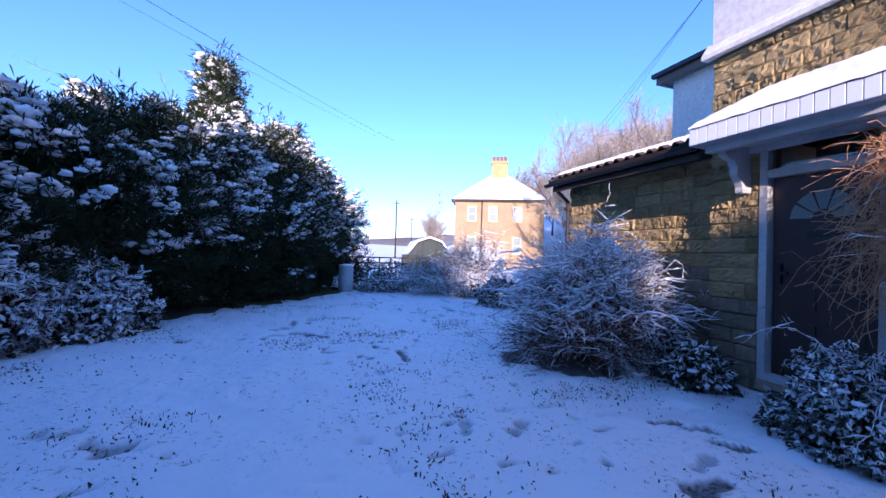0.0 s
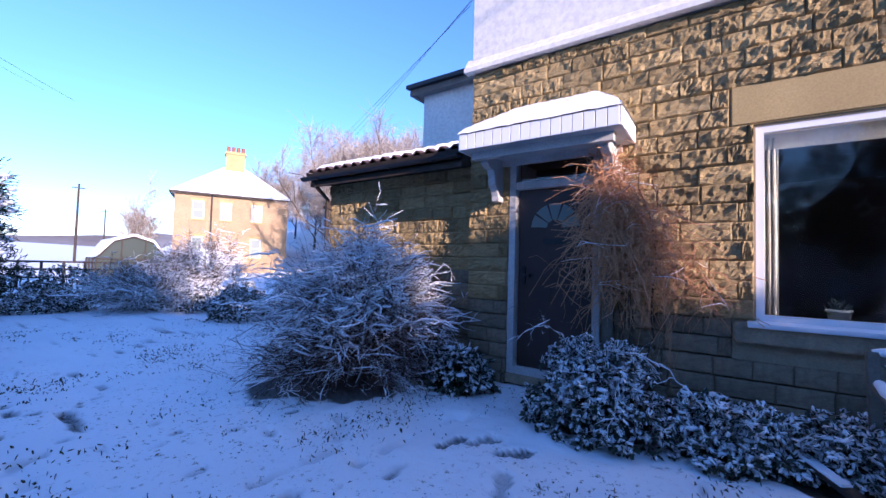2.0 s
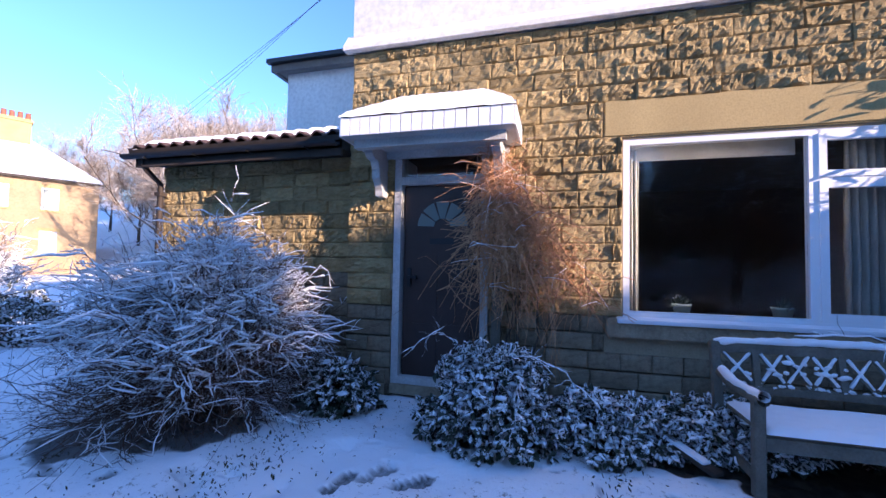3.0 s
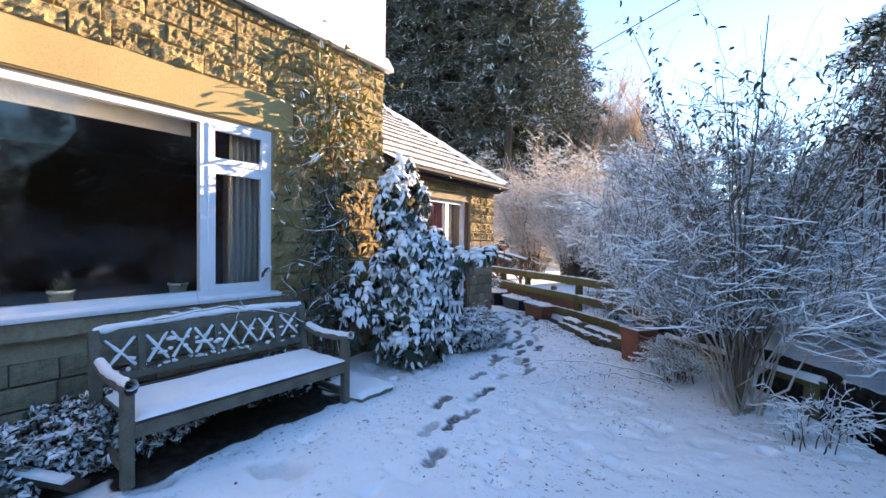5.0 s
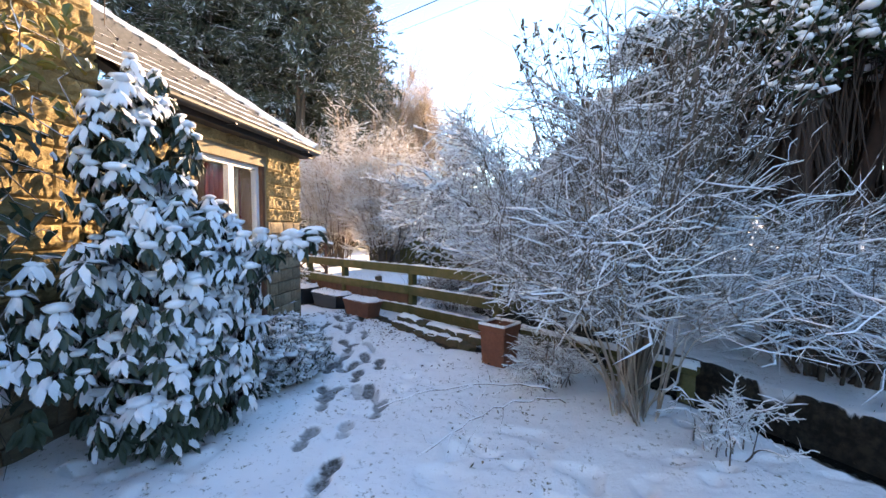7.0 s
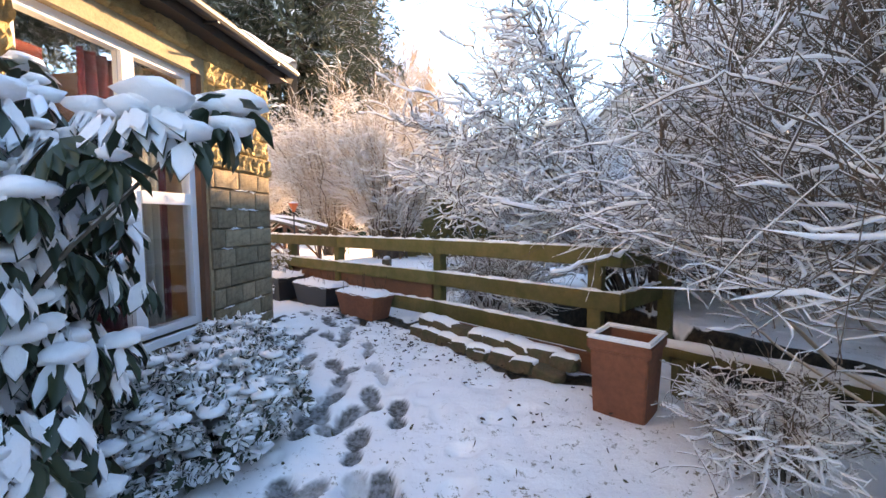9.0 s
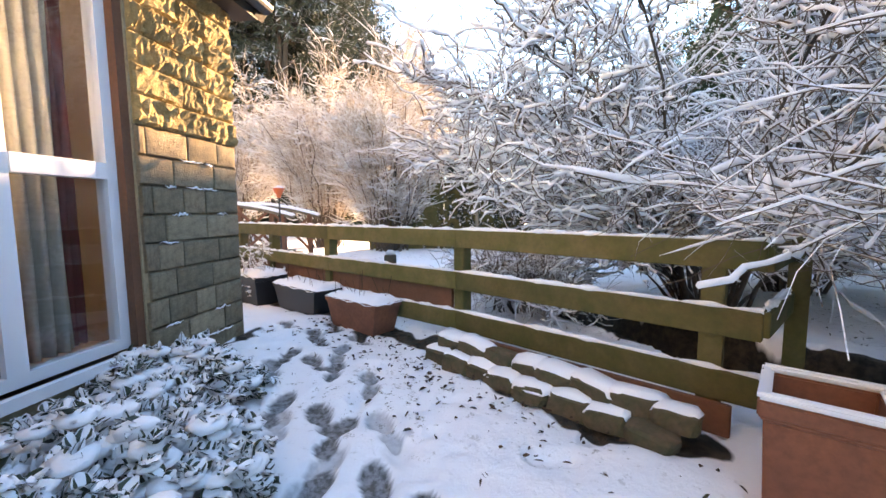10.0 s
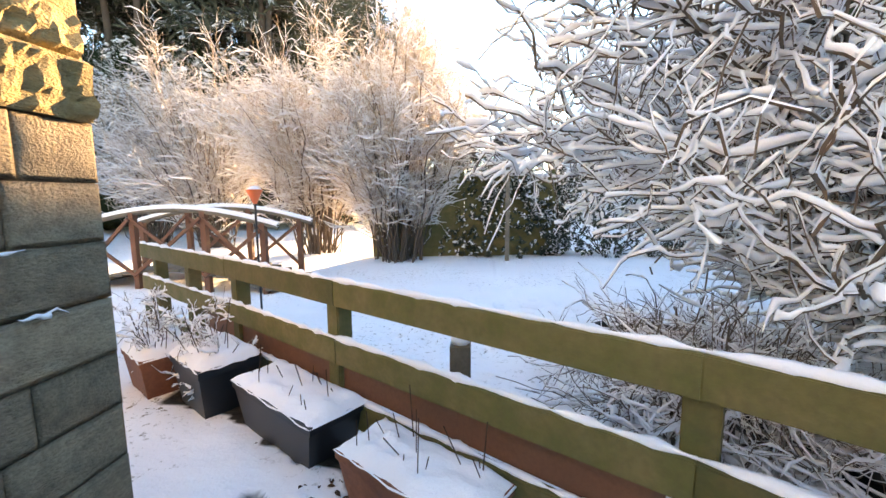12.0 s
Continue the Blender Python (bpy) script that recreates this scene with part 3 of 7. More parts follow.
ob.matrix_basis = pose(0, 0, 0, 0, -math.degrees(slope_s), 0)


def gutter(name, x, z, y0, y1, material, label):
    g = empty(name, x, y0, z)
    a = np.linspace(math.pi, 2 * math.pi, 9)
    prof = [(0.055 * math.cos(t), 0.055 * math.sin(t)) for t in a] + [(0.047 * math.cos(t), 0.047 * math.sin(t)) for t in a[::-1]]
    part("channel", prism(prof, y1 - y0), material, g)
    n = 4
    for k in range(n):
        y = (k + 0.5) * (y1 - y0) / n
        part("bracket", boxes((-0.06, 0.06, y - 0.012, y + 0.012, -0.066, -0.054)), material, g)
    return tagged(g, label, "gutter")


gutter("gutter", 4.33, 2.50, -5.78, Y_S, M["black"], "black half-round gutter under the snowy rear roof")
tagged(part("soffit_south", boxes((4.38, EX_S, -5.74, Y_S, 2.40, 2.46)), M["darkwood"]), "dark wooden eaves board", "trim", kind="structure")

roof_n, slope_n, run_n = tile_roof("side_extension_roof", 4.30, 2.72, 7.2, 3.62, Y_N + 0.02, 6.55, 8, 15, M["pantile"], "brown pantile lean-to roof under a layer of snow", True)
# snow on the pantiles
a, b = np.meshgrid(np.linspace(0.10, run_n, 40), np.linspace(0, 6.55 - Y_N - 0.02, 90), indexing="ij")
w = (6.53 - Y_N) / 15
wave = 0.035 * np.sin(np.pi * np.clip(((b / w) % 1) / 0.6, 0, 1))
h = 0.075 + wave * 0.9 + 0.012 * lattice(a * 3, b * 3, 4) - 0.05 * np.clip(1 - (a - 0.1) / 0.12, 0, 1)
i, j = np.meshgrid(np.arange(39), np.arange(89), indexing="ij")
F = np.stack([i * 90 + j, (i + 1) * 90 + j, (i + 1) * 90 + j + 1, i * 90 + j + 1], -1).reshape(-1, 4)
ob = part_np("snow", np.stack([a, b, h], -1).reshape(-1, 3), F, M["snow"], roof_n, "snow layer following the tile waves", True)
ob.matrix_basis = pose(0, 0, 0, 0, -math.degrees(slope_n), 0)
tagged(part("eaves_board_north", boxes((4.36, EX_N, Y_N + 0.02, 6.5, 2.60, 2.69), (4.36, 4.40, Y_N + 0.02, 6.5, 2.52, 2.69)), M["darkwood"]), "black eaves board of the side extension", "trim", kind="structure")
gutter("gutter", 4.30, 2.66, Y_N + 0.02, 6.62, M["black"], "black half-round gutter of the side extension")
dp = empty("downpipe", 4.62, 6.40, 0)
Vv, Fv = tubes(np.array([[[-.28, 0, 2.62], [-.2, 0, 2.5], [0, 0, 2.35], [0, 0, 1.2], [0, 0, 0.02]]]), np.full((1, 5), 0.035), 10)
part_np("pipe", Vv, Fv, M["darkwood"], dp, smooth=True)
for z in (2.2, 1.2):
    part("collar", boxes((-0.045, 0.12, -0.045, 0.045, z, z + 0.05)), M["darkwood"], dp)
tagged(dp, "dark brown downpipe at the corner of the side extension", "downpipe")


# dressed stone round the window
def stone_slab(name, y0, y1, z0, z1, x, label, parent, material):
    ob = part(name, boxes((x, WX + 0.02, y0, y1, z0, z1)), material, parent, label, bevel=0.012)
    return ob


stone_slab("lintel", -1.42, 1.06, 2.59, 2.93, 4.548, "smooth dressed sandstone lintel", wall_main, M["ashlar"])
stone_slab("sill", -1.40, 1.04, 0.77, 0.94, 4.50, "smooth dressed sandstone sill", wall_main, M["stone_smooth"])


def pane(name, parent, x, y0, y1, z0, z1):
    ob = part(name, boxes((x, x + 0.006, y0, y1, z0, z1)), M["glass"], parent, "clear glass")
    ob.visible_shadow = False
    return ob


def frame_of(name, parent, x, d, y0, y1, z0, z1, w, material, label=""):
    ob = part(name, boxes((x, x + d, y0, y0 + w, z0, z1), (x, x + d, y1 - w, y1, z0, z1), (x, x + d, y0 + w, y1 - w, z0, z0 + w), (x, x + d, y0 + w, y1 - w, z1 - w, z1)), material, parent, label)
    return ob


# large window
win = empty("window_1", 4.6, 0, 0)
y0, y1, z0, z1 = WIN
frame_of("window_frame", win, -0.012, 0.07, y0, y1, z0, z1, 0.055, M["upvc"], "white plastic frame")
part("mullion", boxes((-0.014, 0.058, -0.60, -0.52, z0 + 0.055, z1 - 0.055)), M["upvc"], win)
part("window_sill", prism([(-0.13, 0.0), (0.06, 0.0), (0.06, 0.06), (-0.13, 0.035)], y1 - y0 + 0.12, pose(0, y0 - 0.06, z0 - 0.045)), M["upvc"], win, "white plastic sill", bevel=0.006)
part("transom", boxes((-0.016, 0.056, y0 + 0.055, -0.60, 2.12, 2.18)), M["upvc"], win)
frame_of("casement", win, -0.026, 0.05, y0 + 0.05, -0.585, z0 + 0.045, 2.135, 0.06, M["upvc"], "white opening casement")
frame_of("top_light", win, -0.026, 0.05, y0 + 0.05, -0.585, 2.165, z1 - 0.045, 0.055, M["upvc"], "white top-hung light")
pane("pane", win, 0.02, -0.52, y1 - 0.055, z0 + 0.055, z1 - 0.055)
pane("pane", win, 0.005, y0 + 0.11, -0.645, z0 + 0.105, 2.075)
pane("pane", win, 0.005, y0 + 0.11, -0.645, 2.22, z1 - 0.10)
tagged(win, "large white plastic picture window with a side casement", "window", kind="structure")


def curtain(name, x, y0, y1, z0, z1, folds, label, gather=0.0, material="curtain"):
    y, z = np.meshgrid(np.linspace(0, 1, folds * 8), np.linspace(0, 1, 14), indexing="ij")
    wd = (y1 - y0) * (1 - gather * np.sin(np.pi * np.clip(1 - z, 0, 1)) * 0.5)
    P = np.stack([x + 0.035 * np.sin(y * folds * 2 * np.pi + 0.5 * np.sin(z * 4)), y0 + wd * y, z0 + (z1 - z0) * z], -1)
    n, k = y.shape
    i, j = np.meshgrid(np.arange(n - 1), np.arange(k - 1), indexing="ij")
    F = np.stack([i * k + j, (i + 1) * k + j, (i + 1) * k + j + 1, i * k + j + 1], -1).reshape(-1, 4)
    ob = part_np(name, P.reshape(-1, 3), F, M[material], smooth=True)
    sol = ob.modifiers.new("thick", "SOLIDIFY")
    sol.thickness = 0.004
    return tagged(ob, label, "curtain")


curtain("curtain", 4.76, 0.73, 0.84, 0.92, 2.5, 3, "cream curtain drawn to the side of the window")
curtain("curtain", 4.78, -1.16, -0.86, 0.92, 2.5, 5, "cream curtain drawn to the side of the casement")
tagged(part("window_blind", boxes((4.74, 4.76, -0.5, 0.85, 2.40, 2.54)), M["curtain"]), "rolled cream blind at the top of the window", "blind")
tagged(part("trim_inner_sill", boxes((4.665, 4.98, WIN[0], WIN[1], 0.90, 0.945)), M["upvc"]), "white inner window sill", "trim", kind="structure")


def lathe(profile, seg=20):
    bm = bmesh.new()
    rings = []
    for r0, z in profile:
        rings.append([bm.verts.new((r0 * math.cos(2 * math.pi * k / seg), r0 * math.sin(2 * math.pi * k / seg), z)) for k in range(seg)])
    for a, b in zip(rings, rings[1:]):
        for k in range(seg):
            bm.faces.new((a[k], a[(k + 1) % seg], b[(k + 1) % seg], b[k]))
    bm.faces.new(rings[0][::-1])
    bm.faces.new(rings[-1])
    bmesh.ops.recalc_face_normals(bm, faces=bm.faces[:])
    return bm


def sill_pot(y):
    t = empty("plant_pot", 4.80, y, 0.945)
    part("pot", lathe([(0.055, 0), (0.075, 0.11), (0.082, 0.11), (0.082, 0.13), (0.07, 0.13), (0.066, 0.10)]), M["pot"], t, smooth=True)
    r = np.random.default_rng(int(abs(y) * 100))
    n = 40
    C = np.tile([[0, 0, 0.10]], (n, 1)) + r.normal(0, 0.02, (n, 3))
    D = unit(r.normal(0, 0.5, (n, 3)) + [0, 0, 0.8])
    v, f = leaves(C, D, unit(r.normal(0, 1, (n, 3))), r.uniform(.05, .12, n), r.uniform(.015, .03, n))
    part_np("plant", v, f, M["leaf"], t, "small green house plant")
    return tagged(t, "pale green plant pot standing on the window sill", "plant pot", "pots on the sill")


sill_pot(0.36)
sill_pot(-0.42)

# upper window
uw = empty("window_2", 4.6, 0, 0)
frame_of("window_frame", uw, 0.0, 0.07, *UPWIN, 0.06, M["upvc"], "white plastic frame")
part("mullion", boxes((0.0, 0.06, -0.24, -0.18, UPWIN[2] + 0.06, UPWIN[3] - 0.06)), M["upvc"], uw)
pane("pane", uw, 0.03, UPWIN[0] + 0.06, -0.24, UPWIN[2] + 0.06, UPWIN[3] - 0.06)
pane("pane", uw, 0.03, -0.18, UPWIN[1] - 0.06, UPWIN[2] + 0.06, UPWIN[3] - 0.06)
part("window_sill", boxes((-0.13, 0.05, UPWIN[0] - 0.06, UPWIN[1] + 0.06, UPWIN[2] - 0.06, UPWIN[2] - 0.002)), M["render"], uw, "white sill")
tagged(uw, "white plastic upstairs window in the rendered wall", "window", kind="structure")
# one flat dark panel in place of the shaded upstairs room
tagged(part("ceiling_upper", boxes((5.4, 5.5, -1.6, 1.2, 3.2, 5.6)), M["room"]), "dark panel standing for the shaded upstairs room", "wall", kind="structure")

# extension window
w2 = empty("window_3", 4.62, 0, 0)
y0, y1, z0, z1 = WIN2
part("jamb_board", boxes((-0.055, 0.06, y0, y0 + 0.05, z0, z1)), M["brownwood"], w2, "brown wooden jamb board")
frame_of("window_frame", w2, -0.01, 0.07, y0 + 0.05, y1, z0, z1, 0.055, M["upvc"], "white frame")
part("mullion", boxes((-0.01, 0.06, -4.30, -4.22, z0 + 0.055, z1 - 0.055)), M["upvc"], w2)
part("transom", boxes((-0.02, 0.06, y0 + 0.105, -4.30, 1.20, 1.28), (-0.02, 0.06, -4.22, y1 - 0.055, 1.20, 1.28)), M["upvc"], w2)
for ya, yb in ((y0 + 0.105, -4.30), (-4.22, y1 - 0.055)):
    pane("pane", w2, 0.02, ya, yb, z0 + 0.055, 1.20)
    pane("pane", w2, 0.02, ya, yb, 1.28, z1 - 0.055)
part("window_sill", boxes((-0.10, 0.05, y0 + 0.05, y1, z0 - 0.05, z0)), M["upvc"], w2, "white sill")
tagged(w2, "tall white framed window in the rear extension", "window", kind="structure")
curtain("curtain", 4.80, -4.64, -4.44, 0.35, 2.12, 3, "cream curtain behind the extension window")
curtain("curtain", 4.86, -4.76, -4.62, 0.35, 2.12, 3, "dark red curtain behind the extension window", 0.0, "redcurtain")
curtain("curtain", 4.86, -4.46, -4.16, 0.35, 2.12, 4, "dark red curtain behind the extension window", 0.0, "redcurtain")

# door with its frame and top light
dr = empty("door_1", 4.6, 0, 0)
y0, y1, z0, z1 = 2.20, 3.03, 0.17, 2.22
part("leaf", boxes((0.03, 0.075, y0, y1, z0, z1)), M["door"], dr, bevel=0.004)
yc = (y0 + y1) / 2
for za, zb in ((0.30, 0.78), (0.90, 1.48)):
    for ya, yb in ((y0 + 0.10, yc - 0.04), (yc + 0.04, y1 - 0.10)):
        part("door_panel", boxes((0.018, 0.032, ya, yb, za, zb)), M["door"], dr, bevel=0.006)
n, R0, zc = 5, 0.27, 1.78
for k in range(n):
    bm = bmesh.new()
    a0, a1 = math.pi * (k + 0.08) / n, math.pi * (k + 0.92) / n
    pts = [(rr * math.cos(a), rr * math.sin(a)) for rr, a in [(0.09, a0), (R0, a0), (R0, (a0 + a1) / 2), (R0, a1), (0.09, a1)]]
    f = [bm.verts.new((0.024, yc + p[0], zc + p[1])) for p in pts]
    g = [bm.verts.new((0.034, yc + p[0], zc + p[1])) for p in pts]
    bm.faces.new(f)
    bm.faces.new(g[::-1])
    for q in range(5):
        bm.faces.new((f[q], g[q], g[(q + 1) % 5], f[(q + 1) % 5]))
    bmesh.ops.recalc_face_normals(bm, faces=bm.faces[:])
    part("pane", bm, M["hazyglass"], dr, "fan-shaped misted pane")
part("letter_plate", boxes((0.015, 0.03, yc - 0.13, yc + 0.13, 1.60, 1.66)), M["black"], dr, "dark letter plate", bevel=0.004)
part("door_handle", boxes((0.0, 0.03, y1 - 0.09, y1 - 0.05, 1.15, 1.35), (-0.03, 0.0, y1 - 0.16, y1 - 0.05, 1.24, 1.27)), M["black"], dr, "black lever handle", bevel=0.004)
frame_of("door_frame", dr, -0.05, 0.13, 2.12, 3.12, 0.16, 2.62, 0.075, M["whitewood"], "white painted frame")
part("transom", boxes((-0.04, 0.08, 2.195, 3.045, 2.22, 2.30)), M["whitewood"], dr, "white transom bar")
pane("pane", dr, 0.03, 2.195, 3.045, 2.30, 2.545)
part("threshold", boxes((-0.08, 0.08, 2.12, 3.12, 0.06, 0.16)), M["stone_smooth"], dr, "worn stone threshold", bevel=0.006)
tagged(dr, "closed dark brown panelled front door with a fanlight", "door", kind="structure")
# added backing, its dark colour stands for the unlit hall
tagged(part("wall_hall", boxes((5.9, 6.0, 1.6, 3.35, 0.12, 2.75)), M["room"]), "inner wall behind the front door, coloured dark for indoor shade", "wall", kind="structure")

# canopy over the door
cp = empty("door_canopy", 4.55, 2.62, 2.56)
x0, ya, yb = -0.62, -0.80, 0.80
bm = bmesh.new()
lo = [(x0, ya, 0.16), (x0, yb, 0.16), (0.0, yb, 0.16), (0.0, ya, 0.16)]
hi = [(0.0, -0.42, 0.56), (0.0, 0.40, 0.56)]
v = [bm.verts.new(p) for p in lo + hi]
for f in ((0, 1, 5, 4), (1, 2, 5), (3, 0, 4), (2, 3, 4, 5), (3, 2, 1, 0)):
    bm.faces.new([v[k] for k in f])
bmesh.ops.recalc_face_normals(bm, faces=bm.faces[:])
part("roof", bm, M["slate"], cp)
g, hgt = np.meshgrid(np.linspace(0, 1, 24), np.linspace(0, 1, 50), indexing="ij")
yl, yr = -0.80 + 0.38 * g, 0.80 - 0.40 * g
P = np.stack([x0 - 0.03 + 0.645 * g, (yl - 0.02) * (1 - hgt) + (yr + 0.02) * hgt, 0.17 + 0.40 * g + 0.035 * np.sin(np.pi * np.clip(g * 3, 0, 0.5)) + 0.006 * lattice(g * 14, hgt * 24, 3)], -1)
i, j = np.meshgrid(np.arange(23), np.arange(49), indexing="ij")
F = np.stack([i * 50 + j, (i + 1) * 50 + j, (i + 1) * 50 + j + 1, i * 50 + j + 1], -1).reshape(-1, 4)
part_np("snow", P.reshape(-1, 3), F[:, ::-1], M["snow"], cp, "thin even snow layer", True)
for s, y in ((-1, -0.80), (1, 0.80)):
    t, q = np.meshgrid(np.linspace(0, 1, 16), np.linspace(0, 1, 16), indexing="ij")
    yt = y - s * 0.39 * q
    P = np.stack([(x0 - 0.02) * (1 - t) * (1 - q) + 0.0 * t, yt + s * 0.015, 0.17 + 0.40 * q + 0.02 + 0.004 * lattice(t * 9, q * 9, 4)], -1)
    i, j = np.meshgrid(np.arange(15), np.arange(15), indexing="ij")
    F = np.stack([i * 16 + j, (i + 1) * 16 + j, (i + 1) * 16 + j + 1, i * 16 + j + 1], -1).reshape(-1, 4)
    part_np("snow", P.reshape(-1, 3), F if s < 0 else F[:, ::-1], M["snow"], cp, "snow on the hipped end", True)
k = 0
for yy in np.arange(ya, yb - 0.01, 0.1):
    part("fascia_board", boxes((x0 - 0.016, x0, yy + 0.003, yy + 0.097, 0.0, 0.165)), M["upvc"], cp, bevel=0.003)
for y in (ya, yb):
    s = -1 if y < 0 else 1
    for q in range(6):
        part("fascia_board", boxes((x0 + q * 0.1033 + 0.002, x0 + q * 0.1033 + 0.101, y if s > 0 else y - 0.016, y + 0.016 if s > 0 else y, 0.0, 0.165)), M["upvc"], cp, bevel=0.003)
part("soffit", boxes((x0, 0.0, ya, yb, 0.0, 0.02)), M["whitewood"], cp, "white soffit board")
part("beam", boxes((x0 + 0.12, x0 + 0.2, ya + 0.08, yb - 0.08, -0.08, 0.0), (-0.05, 0, ya + 0.1, yb - 0.1, -0.07, 0)), M["whitewood"], cp, "white front beam")
prof = [(0, 0.0), (-0.40, 0.0), (-0.40, -0.10), (-0.34, -0.14), (-0.26, -0.15), (-0.22, -0.22), (-0.22, -0.30), (-0.16, -0.36), (-0.13, -0.42), (-0.13, -0.48), (0, -0.48)]
for y in (-0.66, 0.58):
    part("bracket", prism(prof, 0.085, pose(0, y, 0)), M["whitewood"], cp, "scrolled white wooden bracket", bevel=0.005)
tagged(cp, "white timber door canopy on scrolled brackets, topped with snow", "canopy")

# ---- plants: makers ----


WAY = [(2.0, -0.5), (2.55, -2.4), (2.75, -3.2), (3.1, -3.8), (3.45, -4.6), (3.7, -5.4)]


def clear_of_way(P, R, x, y, wide=0.85, top=1.95):
    """Leaves out the branches that would hang into the trodden way."""
    d, _ = near_line(P[..., 0] + x, P[..., 1] + y, WAY)
    bad = ((d < wide) & (P[..., 2] < top)).any(1)
    return P[~bad], R[~bad]


def bare_bush(name, x, y, r, stems, height, width, twigs, label, seed, material="twig", snow=0.7, lean=(0, 0), droop=0.0, base_r=0.022, thick=0.006, category="bush", fine=1.0, spread=0.55, start=0.05, low_dark=0.0, twig=1.0, kink=0.06, skirt=0.0, blunt=False, stem="bark"):
    """A leafless bush: curved stems from one foot, twigs in two orders, and snow along them."""
    g = np.random.default_rng(seed)
    th = empty(name, x, y, float(ground_z(x, y)) - 0.02)
    a = g.uniform(0, 2 * math.pi, stems)
    out = np.sqrt(g.uniform(0.03, 1, stems)) * width
    tip = np.stack([np.cos(a) * out + lean[0], np.sin(a) * out + lean[1], height * (1 - 0.55 * (out / width) ** 2) * g.uniform(0.7, 1.1, stems)], -1)
    foot = np.stack([np.cos(a) * r * g.random(stems), np.sin(a) * r * g.random(stems), 0 * a], -1)
    s = np.linspace(0, 1, 9)
    ctrl = foot * 0.3 + tip * 0.35
    ctrl[:, 2] = tip[:, 2] * (0.75 + droop)
    P = foot[:, None] * ((1 - s) ** 2)[None, :, None] + ctrl[:, None] * (2 * s * (1 - s))[None, :, None] + tip[:, None] * (s ** 2)[None, :, None]
    P += np.cumsum(g.normal(0, 0.016, P.shape) * (s > 0)[None, :, None], 1) * height
    R = base_r * g.uniform(0.5, 1.2, stems)[:, None] * np.linspace(1, 0.28, 9)[None]
    P1, R1 = sprout(P, R, twigs // 6, 0.36 * width * twig, spread, 0.12 - droop * 0.6, 0.55, 10 if blunt else 7, start + 0.15, 0.3 if blunt else 0.25, r=g, kink=kink)
    P2, R2 = sprout(P1, R1, twigs, 0.20 * width * twig, spread * 1.25, 0.06 - droop * 0.5, 0.6, 7 if blunt else 5, 0.1, 0.4 if blunt else 0.4, r=g, kink=kink)
    if skirt:
        ok1, ok2 = P1[..., 2].min(1) > skirt, P2[..., 2].min(1) > skirt
        P1, R1, P2, R2 = P1[ok1], R1[ok1], P2[ok2], R2[ok2]
    R1 = np.maximum(R1, 0.0025 * fine)
    P, R = clear_of_way(P, R, x, y)
    P1, R1 = clear_of_way(P1, R1, x, y)
    P2, R2 = clear_of_way(P2, R2, x, y)
    floor = 0.03
    for Q in (P1, P2):
        Q[..., 2] = np.maximum(Q[..., 2], floor)
    R2 = np.maximum(R2, 0.0014 * fine)
    part_np("stemwork", *tubes(P, R, 6), M[stem], th, smooth=True)
    part_np("branchwork", *tubes(P1, R1, 4), M[material], th)
    part_np("twig_tangle", *tubes(P2, R2, 3), M[material], th)
    up = lambda Q: snow * np.clip(Q[:, 0, 2] / (height * low_dark) if low_dark else np.ones(len(Q)), 0.12, 1)
    sets = [snow_tubes(P1, R1, 1.1, thick, up(P1), g, blunt), snow_tubes(P2, R2, 1.1, thick * 0.85, up(P2), g, blunt), snow_tubes(P[:, 3:], R[:, 3:], 0.9, thick, snow * 0.8, g, blunt)]
    part_np("snow", *join(*sets), M["frost" if material == "frost_twig" else "snow"], th, "snow lying along the twigs", True)
    return tagged(th, label, category)


